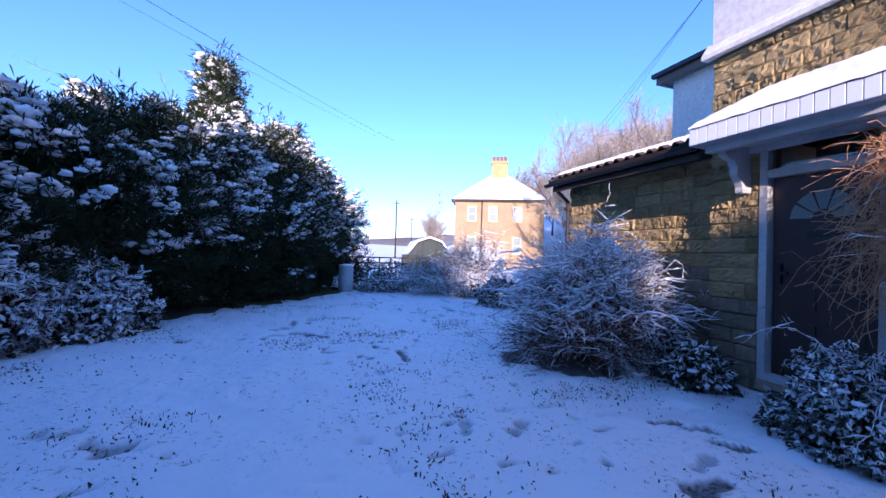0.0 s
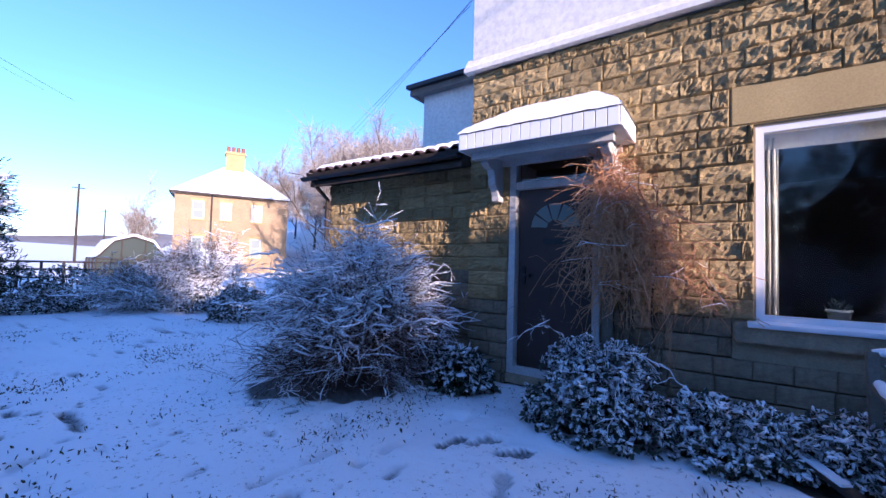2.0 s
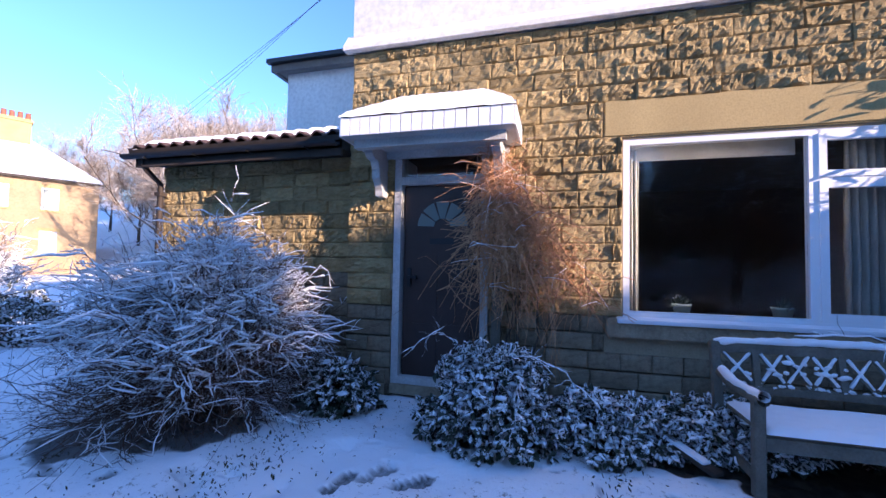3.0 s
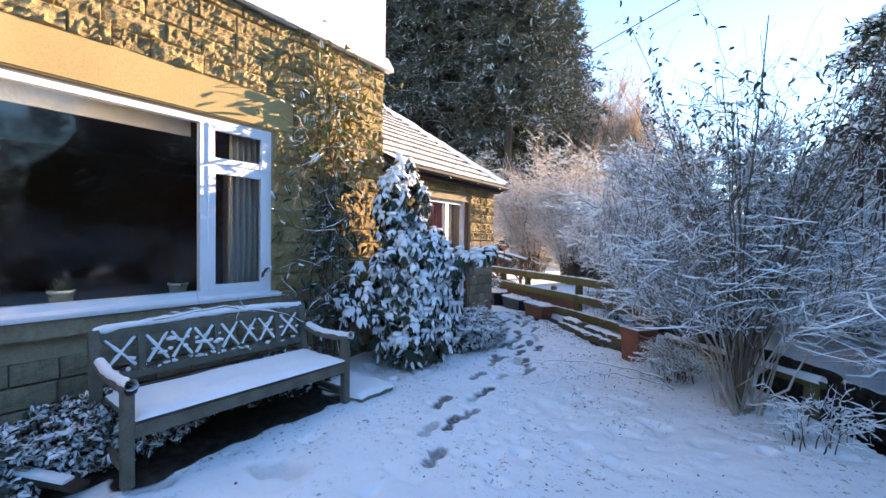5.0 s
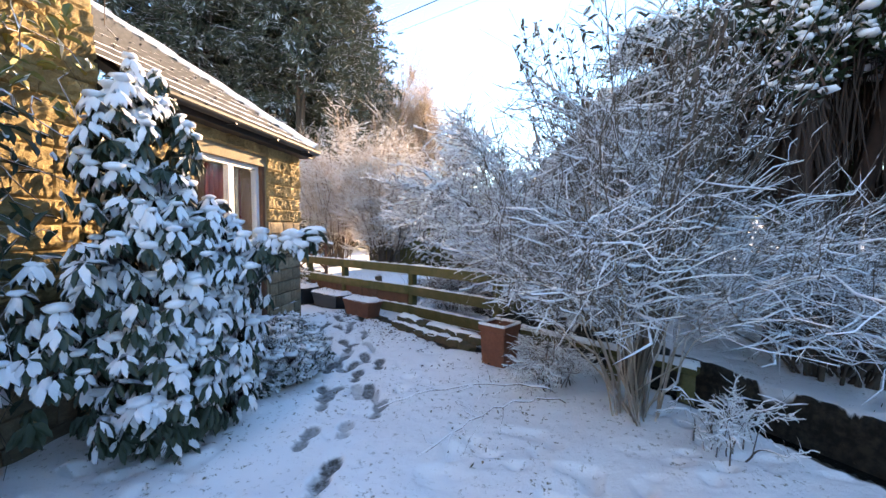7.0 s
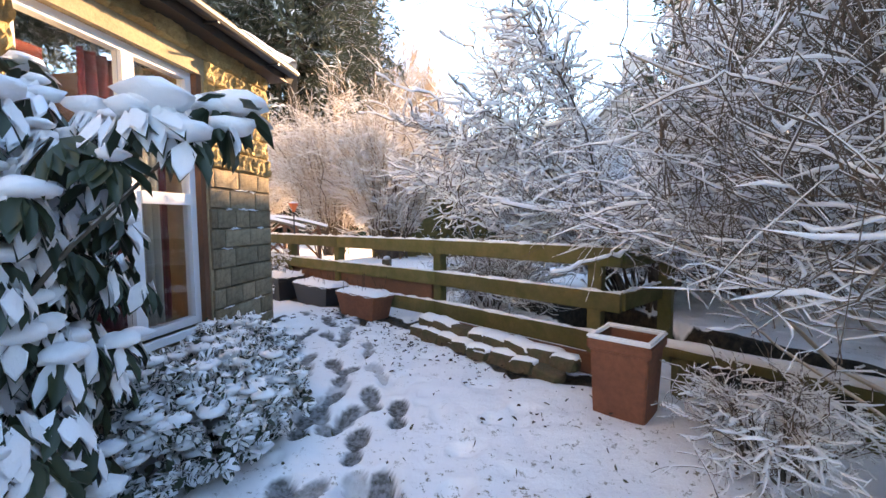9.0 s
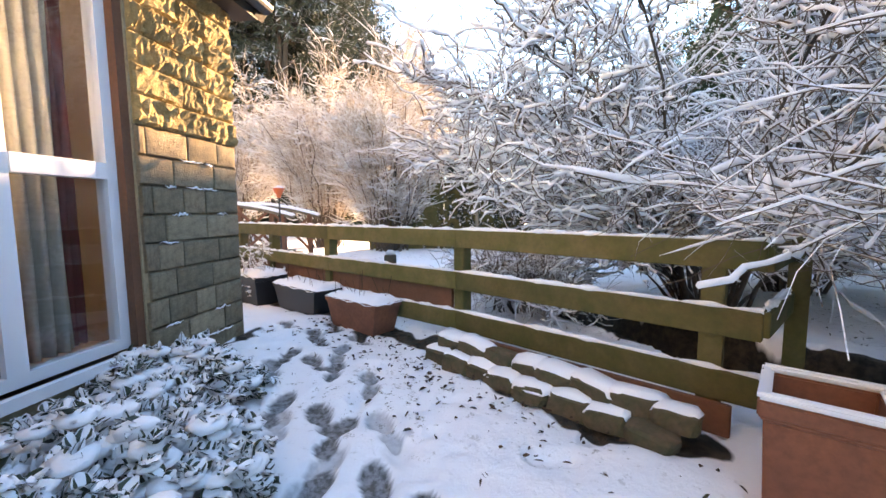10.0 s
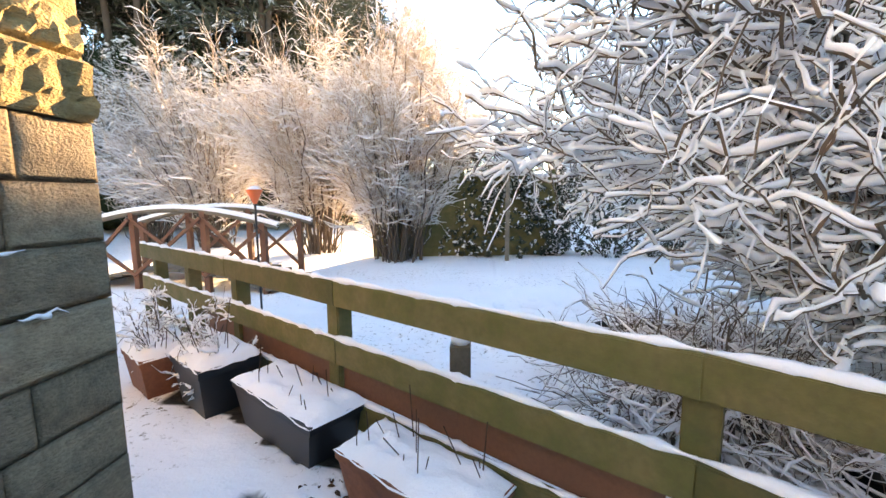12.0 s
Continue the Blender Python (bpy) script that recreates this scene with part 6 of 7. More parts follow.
for dy in (-0.55, 0.45):
    P = np.stack([-1.5 + 3.0 * s, dy + 0 * s, 0.80 + 0.36 * np.sin(np.pi * (0.12 + 0.80 * s))], -1)[None]
    part_np("handrail", *tubes(P, np.full((1, 16), 0.035), 8), M["greywood"], br, smooth=True)
    Q = P + np.array([0, 0, 0.035])
    part_np("snow", *tubes(Q, np.full((1, 16), 0.036), 8), M["snow"], br, "snow on the handrail", True)
    for k in (1, 5, 10, 14):
        top = P[0, k]
        part("post", boxes((top[0] - 0.035, top[0] + 0.035, dy - 0.035, dy + 0.035, 0.0, top[2])), M["brownwood"], br)
    for a, b in ((1, 5), (5, 10), (10, 14)):
        pa, pb = P[0, a], P[0, b]
        part("brace", beam((pa[0], dy + 0.04, 0.3), (pb[0], dy + 0.04, pb[2] - 0.08), 0.03, 0.04), M["brownwood"], br)
        part("brace", beam((pa[0], dy + 0.07, pa[2] - 0.08), (pb[0], dy + 0.07, 0.3), 0.03, 0.04), M["brownwood"], br)
for k in range(18):
    x = -1.45 + k * 0.165
    part("deck_board", boxes((x, x + 0.15, -0.6, 0.5, 0.10 + 0.25 * math.sin(math.pi * (k + .5) / 18), 0.14 + 0.25 * math.sin(math.pi * (k + .5) / 18))), M["greywood"], br)
tagged(br, "arched wooden footbridge with cross-braced rails under snow", "footbridge")

fd = empty("bird_feeder", 5.95, -8.72, 0)
part("pole", lathe([(0.012, 0), (0.012, 1.28)], 8), M["black"], fd)
part("funnel", lathe([(0.02, 1.24), (0.03, 1.27), (0.085, 1.38), (0.09, 1.39), (0.08, 1.39)], 16), M["orange"], fd, "orange funnel-shaped cup", smooth=True)
part("snow", lathe([(0.082, 1.388), (0.06, 1.41), (0.02, 1.43)], 16), M["snow"], fd, "snow cap", smooth=True)
tagged(fd, "orange cup-shaped bird feeder on a thin pole", "bird feeder")
bh = empty("bird_house", 3.1, -12.3, 0)
part("post", boxes((-0.04, 0.04, -0.04, 0.04, 0, 2.05)), M["greywood"], bh)
part("house_body", boxes((-0.18, 0.18, -0.16, 0.16, 2.05, 2.28)), M["greywood"], bh)
part("roof", prism([(-0.34, 2.24), (0.34, 2.24), (0, 2.50)], 0.5, pose(0, -0.25, 0)), M["darkwood"], bh)
part("snow", prism([(-0.36, 2.255), (-0.02, 2.515), (0.02, 2.515), (0.36, 2.255), (0, 2.58)], 0.52, pose(0, -0.26, 0)), M["snow"], bh, "snow on the roof")
tagged(bh, "small wooden bird table with a snowy pitched roof", "bird table")
leafy_bush("ivy_hedge", 3.3, -13.2, mound(1.5, 0.55, 2.35, 0.8, seed=16), 1500, 0.09, 0.05, "tall dark ivy hedge with snow along its top", 78, "ivyleaf", 0.5, 0.3)
leafy_bush("ivy_hedge", 0.9, -13.4, mound(1.6, 0.6, 2.5, 0.8, seed=17), 1300, 0.09, 0.05, "tall dark ivy hedge with snow along its top", 79, "ivyleaf", 0.5, 0.3)
# garden fence panels behind the bushes
for k in range(2):
    t = empty("fence_panel", 4.9 - 1.85 * k, -12.75 - 0.25 * k, 0.0, 8)
    for q in range(7):
        part("board", boxes((-0.9, 0.9, -0.012 + 0.006 * (q % 2), 0.012 + 0.006 * (q % 2), 0.03 + q * 0.24, 0.285 + q * 0.24)), M["greenwood"], t)
    part("post", boxes((-0.96, -0.88, -0.05, 0.05, 0, 1.85)), M["greenwood"], t)
    s = np.linspace(0, 1, 20)
    part_np("snow", *tubes(np.stack([-0.92 + 1.84 * s, 0 * s, 1.745 + 0 * s], -1)[None], (0.035 + 0.015 * lattice(s * 8 + k, s * 0, 2))[None], 6), M["snow"], t, "snow along the top", True)
    tagged(t, "green-brown timber fence panel topped with snow", "fence", "garden fence panels")

# pale building to the south, and conifers round it
hb = empty("white_cottage", -3.5, -20.5, 0.0, 4)
part("wall", boxes((-2.6, 2.6, -10, 0, -0.2, 4.4)), M["tankwall"], hb)
bm = bmesh.new()
v = [bm.verts.new(p) for p in ((-2.6, 0, 4.4), (2.6, 0, 4.4), (0, 0, 7.2), (-2.6, -10, 4.4), (2.6, -10, 4.4), (0, -10, 7.2))]
for f in ((0, 1, 2), (3, 5, 4), (0, 2, 5, 3), (1, 4, 5, 2), (0, 3, 4, 1)):
    bm.faces.new([v[q] for q in f])
bmesh.ops.recalc_face_normals(bm, faces=bm.faces[:])
part("gable", bm, M["tankwall"], hb)
for s_ in (-1, 1):
    n = Vector((s_ * 2.8, 0, 2.6)).normalized()
    part("roof", beam((s_ * 1.45, -10.3, 5.72), (s_ * 1.45, 0.3, 5.72), 4.05, 0.10, n), M["slate"], hb)
    part("snow", beam((s_ * 1.45 + n.x * 0.09, -10.35, 5.72 + n.z * 0.09), (s_ * 1.45 + n.x * 0.09, 0.34, 5.72 + n.z * 0.09), 4.10, 0.08, n), M["snow"], hb, "smooth snow on the roof slope")
part("chimney", boxes((-0.4, 0.4, -1.0, -0.3, 6.6, 8.1)), M["tankwall"], hb)
for x in (-1.7, 0.8):
    part("window", boxes((x, x + 0.9, -0.02, 0.03, 1.2, 2.3)), M["hazyglass"], hb, "dull window")
tagged(hb, "pale cottage with smooth snow-covered roof slopes", "house")
for k, (x, y, h, w, cf) in enumerate(((-3.4, -7.4, 7.5, 1.9, 0.50), (-5.2, -6.6, 8.0, 2.1, 0.48), (-7.3, -5.2, 8.0, 2.2, 0.45), (-4.8, -9.8, 8.5, 2.1, 0.5), (-6.8, -8.4, 9, 2.2, 0.45), (-9.2, -3.6, 8.0, 2.2, 0.3), (-5.4, -3.6, 7.0, 1.9, 0.46))):
    pine("pine", x, y, h, 200 + k, "dark garden pine with bare lower trunk and snowy crown", cf, w, "pines beside the stream", 0.42, 7, 16)
for k, (x, y, top, under, reach, limbs, sn, hg) in enumerate(((-1.65, -5.2, 4.2, 2.75, 1.5, 64, 1.0, 2200), (-2.9, -4.2, 4.5, 2.8, 1.6, 60, 0.9, 1900), (-3.2, -6.6, 5.0, 3.2, 1.7, 50, 0.9, 800), (-1.7, -9.9, 5.8, 4.4, 1.3, 26, 1.5, 120))):
    old_conifer("old_conifer", x, y, top, under, reach, limbs, 260 + k, "old spreading conifer with snowy boughs and dead hanging twigs" if hg > 200 else "slender leaning conifer with a snow-laden crown", sn, hg, 3 if hg > 200 else 1)
# conifers mostly out of view, added to block sun and fill the window reflection
for k, (x, y, h) in enumerate(((-10.2, 0.6, 5.5), (-10, -2.5, 5.5), (-10.6, 3.6, 5.4), (-10.9, 6.6, 5.2), (-11.2, -5.4, 6.5), (-11.5, -8.0, 7.5), (-9.3, -11.5, 8.0), (-7.4, -14.0, 10.0), (-5.8, -15.4, 10.5), (-3.9, -17.5, 6.6), (-7.6, -24.5, 12.5))):
    ob = conifer_hedge_tree("garden_conifer", x, y, 1.9, 1.9, h, 300, 300 + k, "dense dark snowy conifer, added to shade the lawn or fill the window reflection", 0.6, size=0.45, peak=0.2)
    ob["group"] = "conifers round the garden"
# pine wood behind the house: five trees, then copies
base_pines = [pine("pine", 12.5 + 2.2 * k, -20 - 1.2 * k, h, 400 + k, "tall dark forest pine with a bare trunk, dusted with snow", 0.42, w) for k, (h, w) in enumerate(((18, 3.0), (20, 3.2), (17, 2.8), (21, 3.4), (19, 3.0)))]
r = random.Random(8)
for k in range(26):
    az, dist = radians(r.uniform(-72, -33)), r.uniform(22, 42)
    x, y = 1 + dist * math.cos(az), 0.5 + dist * math.sin(az)
    copy_thing(base_pines[k % 5], pose(x, y, 0.4 + 0.10 * max(0, dist - 22), 0, 0, r.uniform(0, 360)))
under = [conifer_hedge_tree("forest_conifer", 16.0 + 3 * k, -19.5 - k, 3.0, 3.0, 6.5, 520, 330 + k, "bushy dark conifer under the forest pines", 0.5, size=0.5, peak=0.25) for k in range(2)]
for ob in under:
    ob["group"] = "undergrowth of the wood"
for k in range(16):
    az, dist = radians(-70 + 2.6 * k), r.uniform(24, 30)
    copy_thing(under[k % 2], pose(1 + dist * math.cos(az), 0.5 + dist * math.sin(az), 0.2, 0, 0, k * 77))
base_trees = [bare_tree("tree", 11.5 + 2.4 * k, -36 - k, h, 4, 500 + k, "leafless frosted woodland tree", 3600, None, "frosted trees beyond the garden", "frost_twig", 5) for k, h in enumerate((11, 12, 10, 13))]
for k in range(10):
    copy_thing(base_trees[k % 4], pose(r.uniform(6.5, 17), r.uniform(-46, -33), 0.3, 0, 0, r.uniform(0, 360)))
slope_trees = [bare_tree("tree", 27 + 2 * k, 33 - 2 * k, h, 4, 600 + k, "leafless frosted tree on the slope", 3600, 1.5, "frosted trees on the slope", "frost_twig", 5) for k, h in enumerate((8, 9, 7.5, 10))]
for k in range(44):
    x = r.uniform(22, 52)
    y = r.uniform(14, 58) if x > 27 else r.uniform(14, 30)
    copy_thing(slope_trees[k % 4], pose(x, y, -0.8 + 0.36 * max(0, x - 21), 0, 0, r.uniform(0, 360)))
bare_tree("tree", 14.4, 46, 5.5, 3, 620, "small leafless frosted tree beside the stone house", 2500, 0.2, "frosted trees on the slope", "frost_twig", 5)
# wooded slope under them
u, v = np.meshgrid(np.linspace(20, 90, 24), np.linspace(2, 90, 24), indexing="ij")
P = np.stack([u, v, -1 + 0.36 * np.clip(u - 21, 0, 40) + 0.6 * lattice(u * 0.3, v * 0.3, 3)], -1)
i, j = np.meshgrid(np.arange(23), np.arange(23), indexing="ij")
F = np.stack([i * 24 + j, (i + 1) * 24 + j, (i + 1) * 24 + j + 1, i * 24 + j + 1], -1).reshape(-1, 4)
tagged(part_np("ground_slope", P.reshape(-1, 3), F, M["ground"], smooth=True), "snowy wooded slope behind the house", "ground", kind="structure")

# ---- neighbours to the north ----
nh = empty("stone_house", 20.7, 40.3, 0.3, -26)
part("wall", boxes((-4.9, 4.9, 0, 8, -1, 7.2)), M["farbrick"], nh)
bm = bmesh.new()
v = [bm.verts.new(p) for p in ((-5.3, -0.4, 7.2), (5.3, -0.4, 7.2), (5.3, 8.4, 7.2), (-5.3, 8.4, 7.2), (-0.7, 4, 10.9), (0.7, 4, 10.9))]
for f in ((0, 1, 5, 4), (1, 2, 5), (2, 3, 4, 5), (3, 0, 4), (3, 2, 1, 0)):
    bm.faces.new([v[q] for q in f])
bmesh.ops.recalc_face_normals(bm, faces=bm.faces[:])
part("roof", bm, M["snow"], nh, "snow-covered hipped roof")
part("eaves", boxes((-5.28, 5.28, -0.44, -0.40, 7.02, 7.2), (-5.32, -5.28, -0.4, 8.4, 7.02, 7.2)), M["darkwood"], nh, "dark eaves gutter")
part("chimney", boxes((-0.9, 0.9, 3.2, 4.6, 9.4, 12.3), (-1.0, 1.0, 3.1, 4.7, 12.0, 12.15)), M["ashlar"], nh)
for q in range(4):
    bm = lathe([(0.19, 12.3), (0.16, 12.85), (0.19, 12.9)], 10)
    bmesh.ops.transform(bm, matrix=Matrix.Translation((-0.69 + q * 0.46, 3.9, 0)), verts=bm.verts[:])
    part("chimney_pot", bm, M["clay"], nh)


def far_window(x, z0, z1):
    """A sash window with stone surround, set in the front of the far house."""
    wd = part("window", boxes((x - 0.5, x + 0.5, -0.05, 0.05, z0, z1)), M["whitewood"], nh, "white sash window")
    zm = (z0 + z1) / 2
    part("pane", boxes((x - 0.38, x + 0.38, -0.07, -0.052, z0 + 0.12, zm - 0.05), (x - 0.38, x + 0.38, -0.07, -0.052, zm + 0.05, z1 - 0.12)), M["hazyglass"], wd)
    part("window_lintel", boxes((x - 0.65, x + 0.65, -0.04, 0.05, z1, z1 + 0.25)), M["ashlar"], wd)
    part("window_sill", boxes((x - 0.6, x + 0.6, -0.10, 0.05, z0 - 0.15, z0)), M["ashlar"], wd)


for x in (-3.0, -0.7, 2.0):
    far_window(x, 4.75, 6.45)
for x in (-3.0, 2.0):
    far_window(x, 1.2, 3.1)
part("downpipe", boxes((-1.98, -1.84, -0.2, -0.05, 0.5, 7.1)), M["darkwood"], nh, "dark soil pipe")
tagged(nh, "two-storey tan stone house with a snowy hipped roof", "house")

gh = empty("greenhouse", 7.6, 24.0, 0.05, -8)
prof = [(-1.35, 0), (1.35, 0), (1.35, 1.15), (0.75, 1.95), (0.0, 2.2), (-0.75, 1.95), (-1.35, 1.15)]
part("glazing", prism([(p * 0.985, z * 0.99) for p, z in prof], 3.4, pose(0, 0.02, 0)), M["greenglass"], gh, "misted panes, coloured dark as in shade")
for (a, b) in zip(prof, prof[1:] + prof[:1]):
    for y in (0.0, 1.15, 2.3, 3.44):
        part("frame_bar", beam((a[0], y, a[1]), (b[0], y, b[1]), 0.05, 0.05, (0, 1, 0)), M["darkwood"], gh)
for x, z in ((-0.45, 2.05), (0.45, 2.05)):
    part("frame_bar", boxes((x - 0.025, x + 0.025, -0.04, 0.01, 0, z)), M["darkwood"], gh)
part("frame_bar", boxes((-1.35, 1.35, -0.04, 0.01, 1.12, 1.18)), M["darkwood"], gh)
part("snow", prism([(-1.38, 1.2), (-0.75, 2.0), (0, 2.26), (0.75, 2.0), (1.38, 1.2), (0.8, 2.1), (0, 2.36), (-0.8, 2.1)], 3.5, pose(0, -0.02, 0)), M["snow"], gh, "snow on the curved roof")
tagged(gh, "curved dark-framed greenhouse dusted with snow", "greenhouse")
pt = empty("polytunnel", 12.5, 27.5, 0.05, -30)
a = np.linspace(0, math.pi, 15)
part("cover", prism([(1.7 * math.cos(t), 1.9 * math.sin(t)) for t in a], 7), M["poly"], pt, smooth=False)
tagged(pt, "pale polythene tunnel under snow", "polytunnel")
wb = empty("water_butt", 1.50, 13.7, 0.03)
part("body", lathe([(0.20, 0), (0.235, 0.1), (0.235, 0.78), (0.215, 0.84)], 18), M["tank"], wb, smooth=True)
part("lid", lathe([(0.245, 0.84), (0.245, 0.88), (0.08, 0.91)], 18), M["snow"], wb, "snowy lid", smooth=True)
tagged(wb, "pale grey plastic water butt at the end of the lawn", "water butt")
rf = empty("garden_rail_fence", 4.6, 21.5, -0.05, -8)
for k in range(9):
    part("post", boxes((-2.4 + k * 0.6, -2.32 + k * 0.6, -0.04, 0.04, 0, 1.15)), M["darkwood"], rf)
for z in (0.5, 0.8, 1.08):
    part("rail", boxes((-2.4, 2.48, -0.06, -0.04, z, z + 0.07)), M["darkwood"], rf)
tagged(rf, "dark low rail fence at the end of the garden", "fence")
for x, y, h in ((14.0, 62, 9.0), (24, 90, 9)):
    up = empty("telegraph_pole", x, y, 0.5)
    part("pole", lathe([(0.14, 0), (0.10, h)], 8), M["darkwood"], up)
    part("crossarm", boxes((-0.6, 0.6, -0.05, 0.05, h - 0.5, h - 0.4)), M["darkwood"], up)
    tagged(up, "distant wooden telegraph pole", "pole")
# far snowy hills
u, v = np.meshgrid(np.linspace(-1.2, 1.6, 90), np.linspace(0, 1, 8), indexing="ij")
R0 = 380 + 160 * v
P = np.stack([R0 * np.sin(u), R0 * np.cos(u), -4 + v * (27 + 8 * lattice(u * 6, v * 0, 2) + 3 * lattice(u * 17, v * 2, 4))], -1)
i, j = np.meshgrid(np.arange(89), np.arange(7), indexing="ij")
F = np.stack([i * 8 + j, (i + 1) * 8 + j, (i + 1) * 8 + j + 1, i * 8 + j + 1], -1).reshape(-1, 4)
tagged(part_np("backdrop_hills", P.reshape(-1, 3), F, M["hill"], smooth=True), "far snowy moorland hills", "hills", kind="structure")


# ---- overhead cables ----
def cable(a, b, sag, r0):
    s = np.linspace(0, 1, 40)
    P = np.array(a)[None] * (1 - s)[:, None] + np.array(b)[None] * s[:, None]
    P[:, 2] -= sag * 4 * s * (1 - s)
    ob = part_np("overhead_cable", *tubes(P[None], np.full((1, 40), r0), 5), M["cable"], smooth=True)
    return tagged(ob, "thin black overhead cable", "cable", "overhead cables")


for k in range(3):
    cable((6.6 + 0.16 * k, 5.0, 6.2 + 0.24 * k), (30 + 1.5 * k, 44, 11.5 + 0.5 * k), 0.3, 0.005)
cable((17.8, -23.9, 10.4), (-15.0, 1.7, 6.2), 0.2, 0.018)
cable((17.8, -24.3, 10.2), (-15.0, 1.2, 6.6), 0.5, 0.005)
cable((8.4, 39.4, 12.4), (-11.5, 6.0, 8.9), 0.3, 0.010)
cable((6.8, 39.4, 12.6), (-13.2, 6.0, 9.1), 0.3, 0.006)

# low timber edge beside the square planter
le = empty("timber_edge", 0, 0, 0)
a, b = Vector((1.45, -4.62, 0.30)), Vector((0.15, -3.55, 0.30))
part("rail", beam(a, b, 0.09, 0.05), M["greenwood"], le, bevel=0.004)
s = np.linspace(0, 1, 30)
P = np.array(a)[None] * (1 - s)[:, None] + np.array(b)[None] * s[:, None] + np.array([0, 0, 0.035])
part_np("snow", *tubes(P[None], (0.04 + 0.01 * lattice(s * 12, s * 0, 2))[None], 8), M["snow"], le, "snow along the rail", True)
for t in (0.12, 0.6, 0.95):
    c = a.lerp(b, t)
    part("post", boxes((c.x - 0.05, c.x + 0.05, c.y - 0.05, c.y + 0.05, -0.3, 0.27)), M["greenwood"], le, bevel=0.006)
tagged(le, "low snow-topped timber edge rail beside the stream", "fence")

# ---- climbers ----
def vine(name, y0, z_top, label, seed, strands, material, width, zc, spread_z, x=4.50, foot_y=None, wiggle=0.10, fan=False):
    """A wall climber: thin stems up the wall and a tangle of twigs around (y0, zc)."""
    g = np.random.default_rng(seed)
    th = empty(name, x, y0, 0.05)
    s = np.linspace(0, 1, 14)
    n = 9
    P = np.stack([np.tile(-0.02 - 0.03 * s, (n, 1)) + g.normal(0, 0.012, (n, 14)), g.normal(0, 0.06, (n, 1)) + np.cumsum(g.normal(0, wiggle * 0.25, (n, 14)), 1), z_top * g.uniform(0.55, 1.0, (n, 1)) * s[None]], -1)
    R = 0.011 * g.uniform(0.4, 1.1, (n, 1)) * np.linspace(1, 0.4, 14)[None]
    part_np("stem", *tubes(P, R, 5), M["bark"], th, smooth=True)
    c = strands
    zz = zc + (g.beta(1.6, 1.6, c) - 0.5) * spread_z * 2.2
    if fan:
        t = np.clip((zc + spread_z - zz) / (2.0 * spread_z), 0, 1)
        yy = 0.22 + t * (g.beta(1.6, 1.5, c) * -1.4 + 0.42) + g.normal(0, 0.06, c)
    else:
        yy = g.normal(0, width * 0.5, c)
    ctr = np.stack([-np.abs(g.normal(0.06, 0.08, c)) - 0.02, yy, zz], -1)
    d = unit(np.stack([g.normal(-0.15, 0.35, c), g.normal(0, 0.8, c), g.normal(-0.35, 0.7, c)], -1))
    L = g.uniform(0.12, 0.45, c)
    q = np.linspace(0, 1, 6)
    Q = ctr[:, None] + d[:, None] * (L[:, None] * q[None])[..., None] + np.array([0, 0, -0.25]) * (L[:, None] * q[None] ** 2)[..., None] + 0.085 * np.sin(q * 5)[None, :, None] * g.normal(0, 1, (c, 1, 3)) + g.normal(0, 0.010, (c, 6, 3))
    Q[..., 0] = np.minimum(Q[..., 0], -0.005)
    part_np("twig_tangle", *tubes(Q, np.full((c, 6), 0.0022) * g.uniform(0.6, 1.7, (c, 1)), 3), M[material], th, "tangled fine twigs")
    return th, Q, g


th, Q, g = vine("climbing_vine", 1.80, 2.35, "", 81, 1150, "rusttwig", 0.50, 1.72, 0.62, fan=True)
n = 45
a = g.integers(0, len(Q), n)
Ln = g.uniform(0.3, 0.8, n)
st = Q[a, 3] * np.array([1, 1, 0.85])
s = np.linspace(0, 1, 7)
H = st[:, None] + np.stack([g.normal(0, 0.03, n), g.normal(0, 0.16, n), -Ln], -1)[:, None] * s[None, :, None] + np.cumsum(g.normal(0, 0.025, (n, 7, 3)), 1)
H[..., 0] = np.minimum(H[..., 0], -0.005)
H[..., 2] = np.maximum(H[..., 2], 0.1)
part_np("hanging_tangle", *tubes(H, np.full((n, 7), 0.0022), 3), M["rusttwig"], th, "brown hanging twigs")
part_np("snow", *snow_tubes(Q[::5], np.full((len(Q[::5]), 6), 0.002), 1.0, 0.0015, 0.3, g), M["snow"], th, "specks of snow", True)
tagged(th.children[-1], kind="stuff")
tagged(th, "russet leafless climbing vine tangled beside the door", "climber")
pp = empty("timber_prop", 4.50, 2.02, 0.03)
part("post", boxes((-0.05, 0.02, -0.045, 0.045, 0, 1.7)), M["greywood"], pp, bevel=0.006)
tagged(pp, "grey post half hidden by the vine beside the door", "post")

th, Q, g = vine("climbing_shrub", -1.75, 3.85, "", 82, 170, "twig", 0.42, 1.4, 1.9, wiggle=0.22)
n = 620
zc = g.choice([0.7, 1.35, 1.9, 2.5, 2.9, 3.3], n, p=[0.1, 0.16, 0.16, 0.24, 0.2, 0.14]) + g.normal(0, 0.22, n)
C = np.stack([-np.abs(g.normal(0.08, 0.06, n)), g.normal(-0.15, 0.32, n), zc], -1)
D = unit(g.normal(0, 0.6, (n, 3)) + [-0.3, 0, -0.5])
U = unit(g.normal(0, 0.3, (n, 3)) + [-0.2, 0, 1])
l = g.uniform(0.06, 0.13, n)
# leaves above this height get the yellow that stands for sunlight
warm = zc > 2.1
part_np("foliage", *leaves(C[warm], D[warm], U[warm], l[warm], l[warm] * 0.5), M["sunleaf"], th, "yellowing leaves in the sun")
part_np("foliage", *leaves(C[~warm], D[~warm], U[~warm], l[~warm] * 1.2, l[~warm] * 0.5), M["leaf"], th, "dark green leaves")
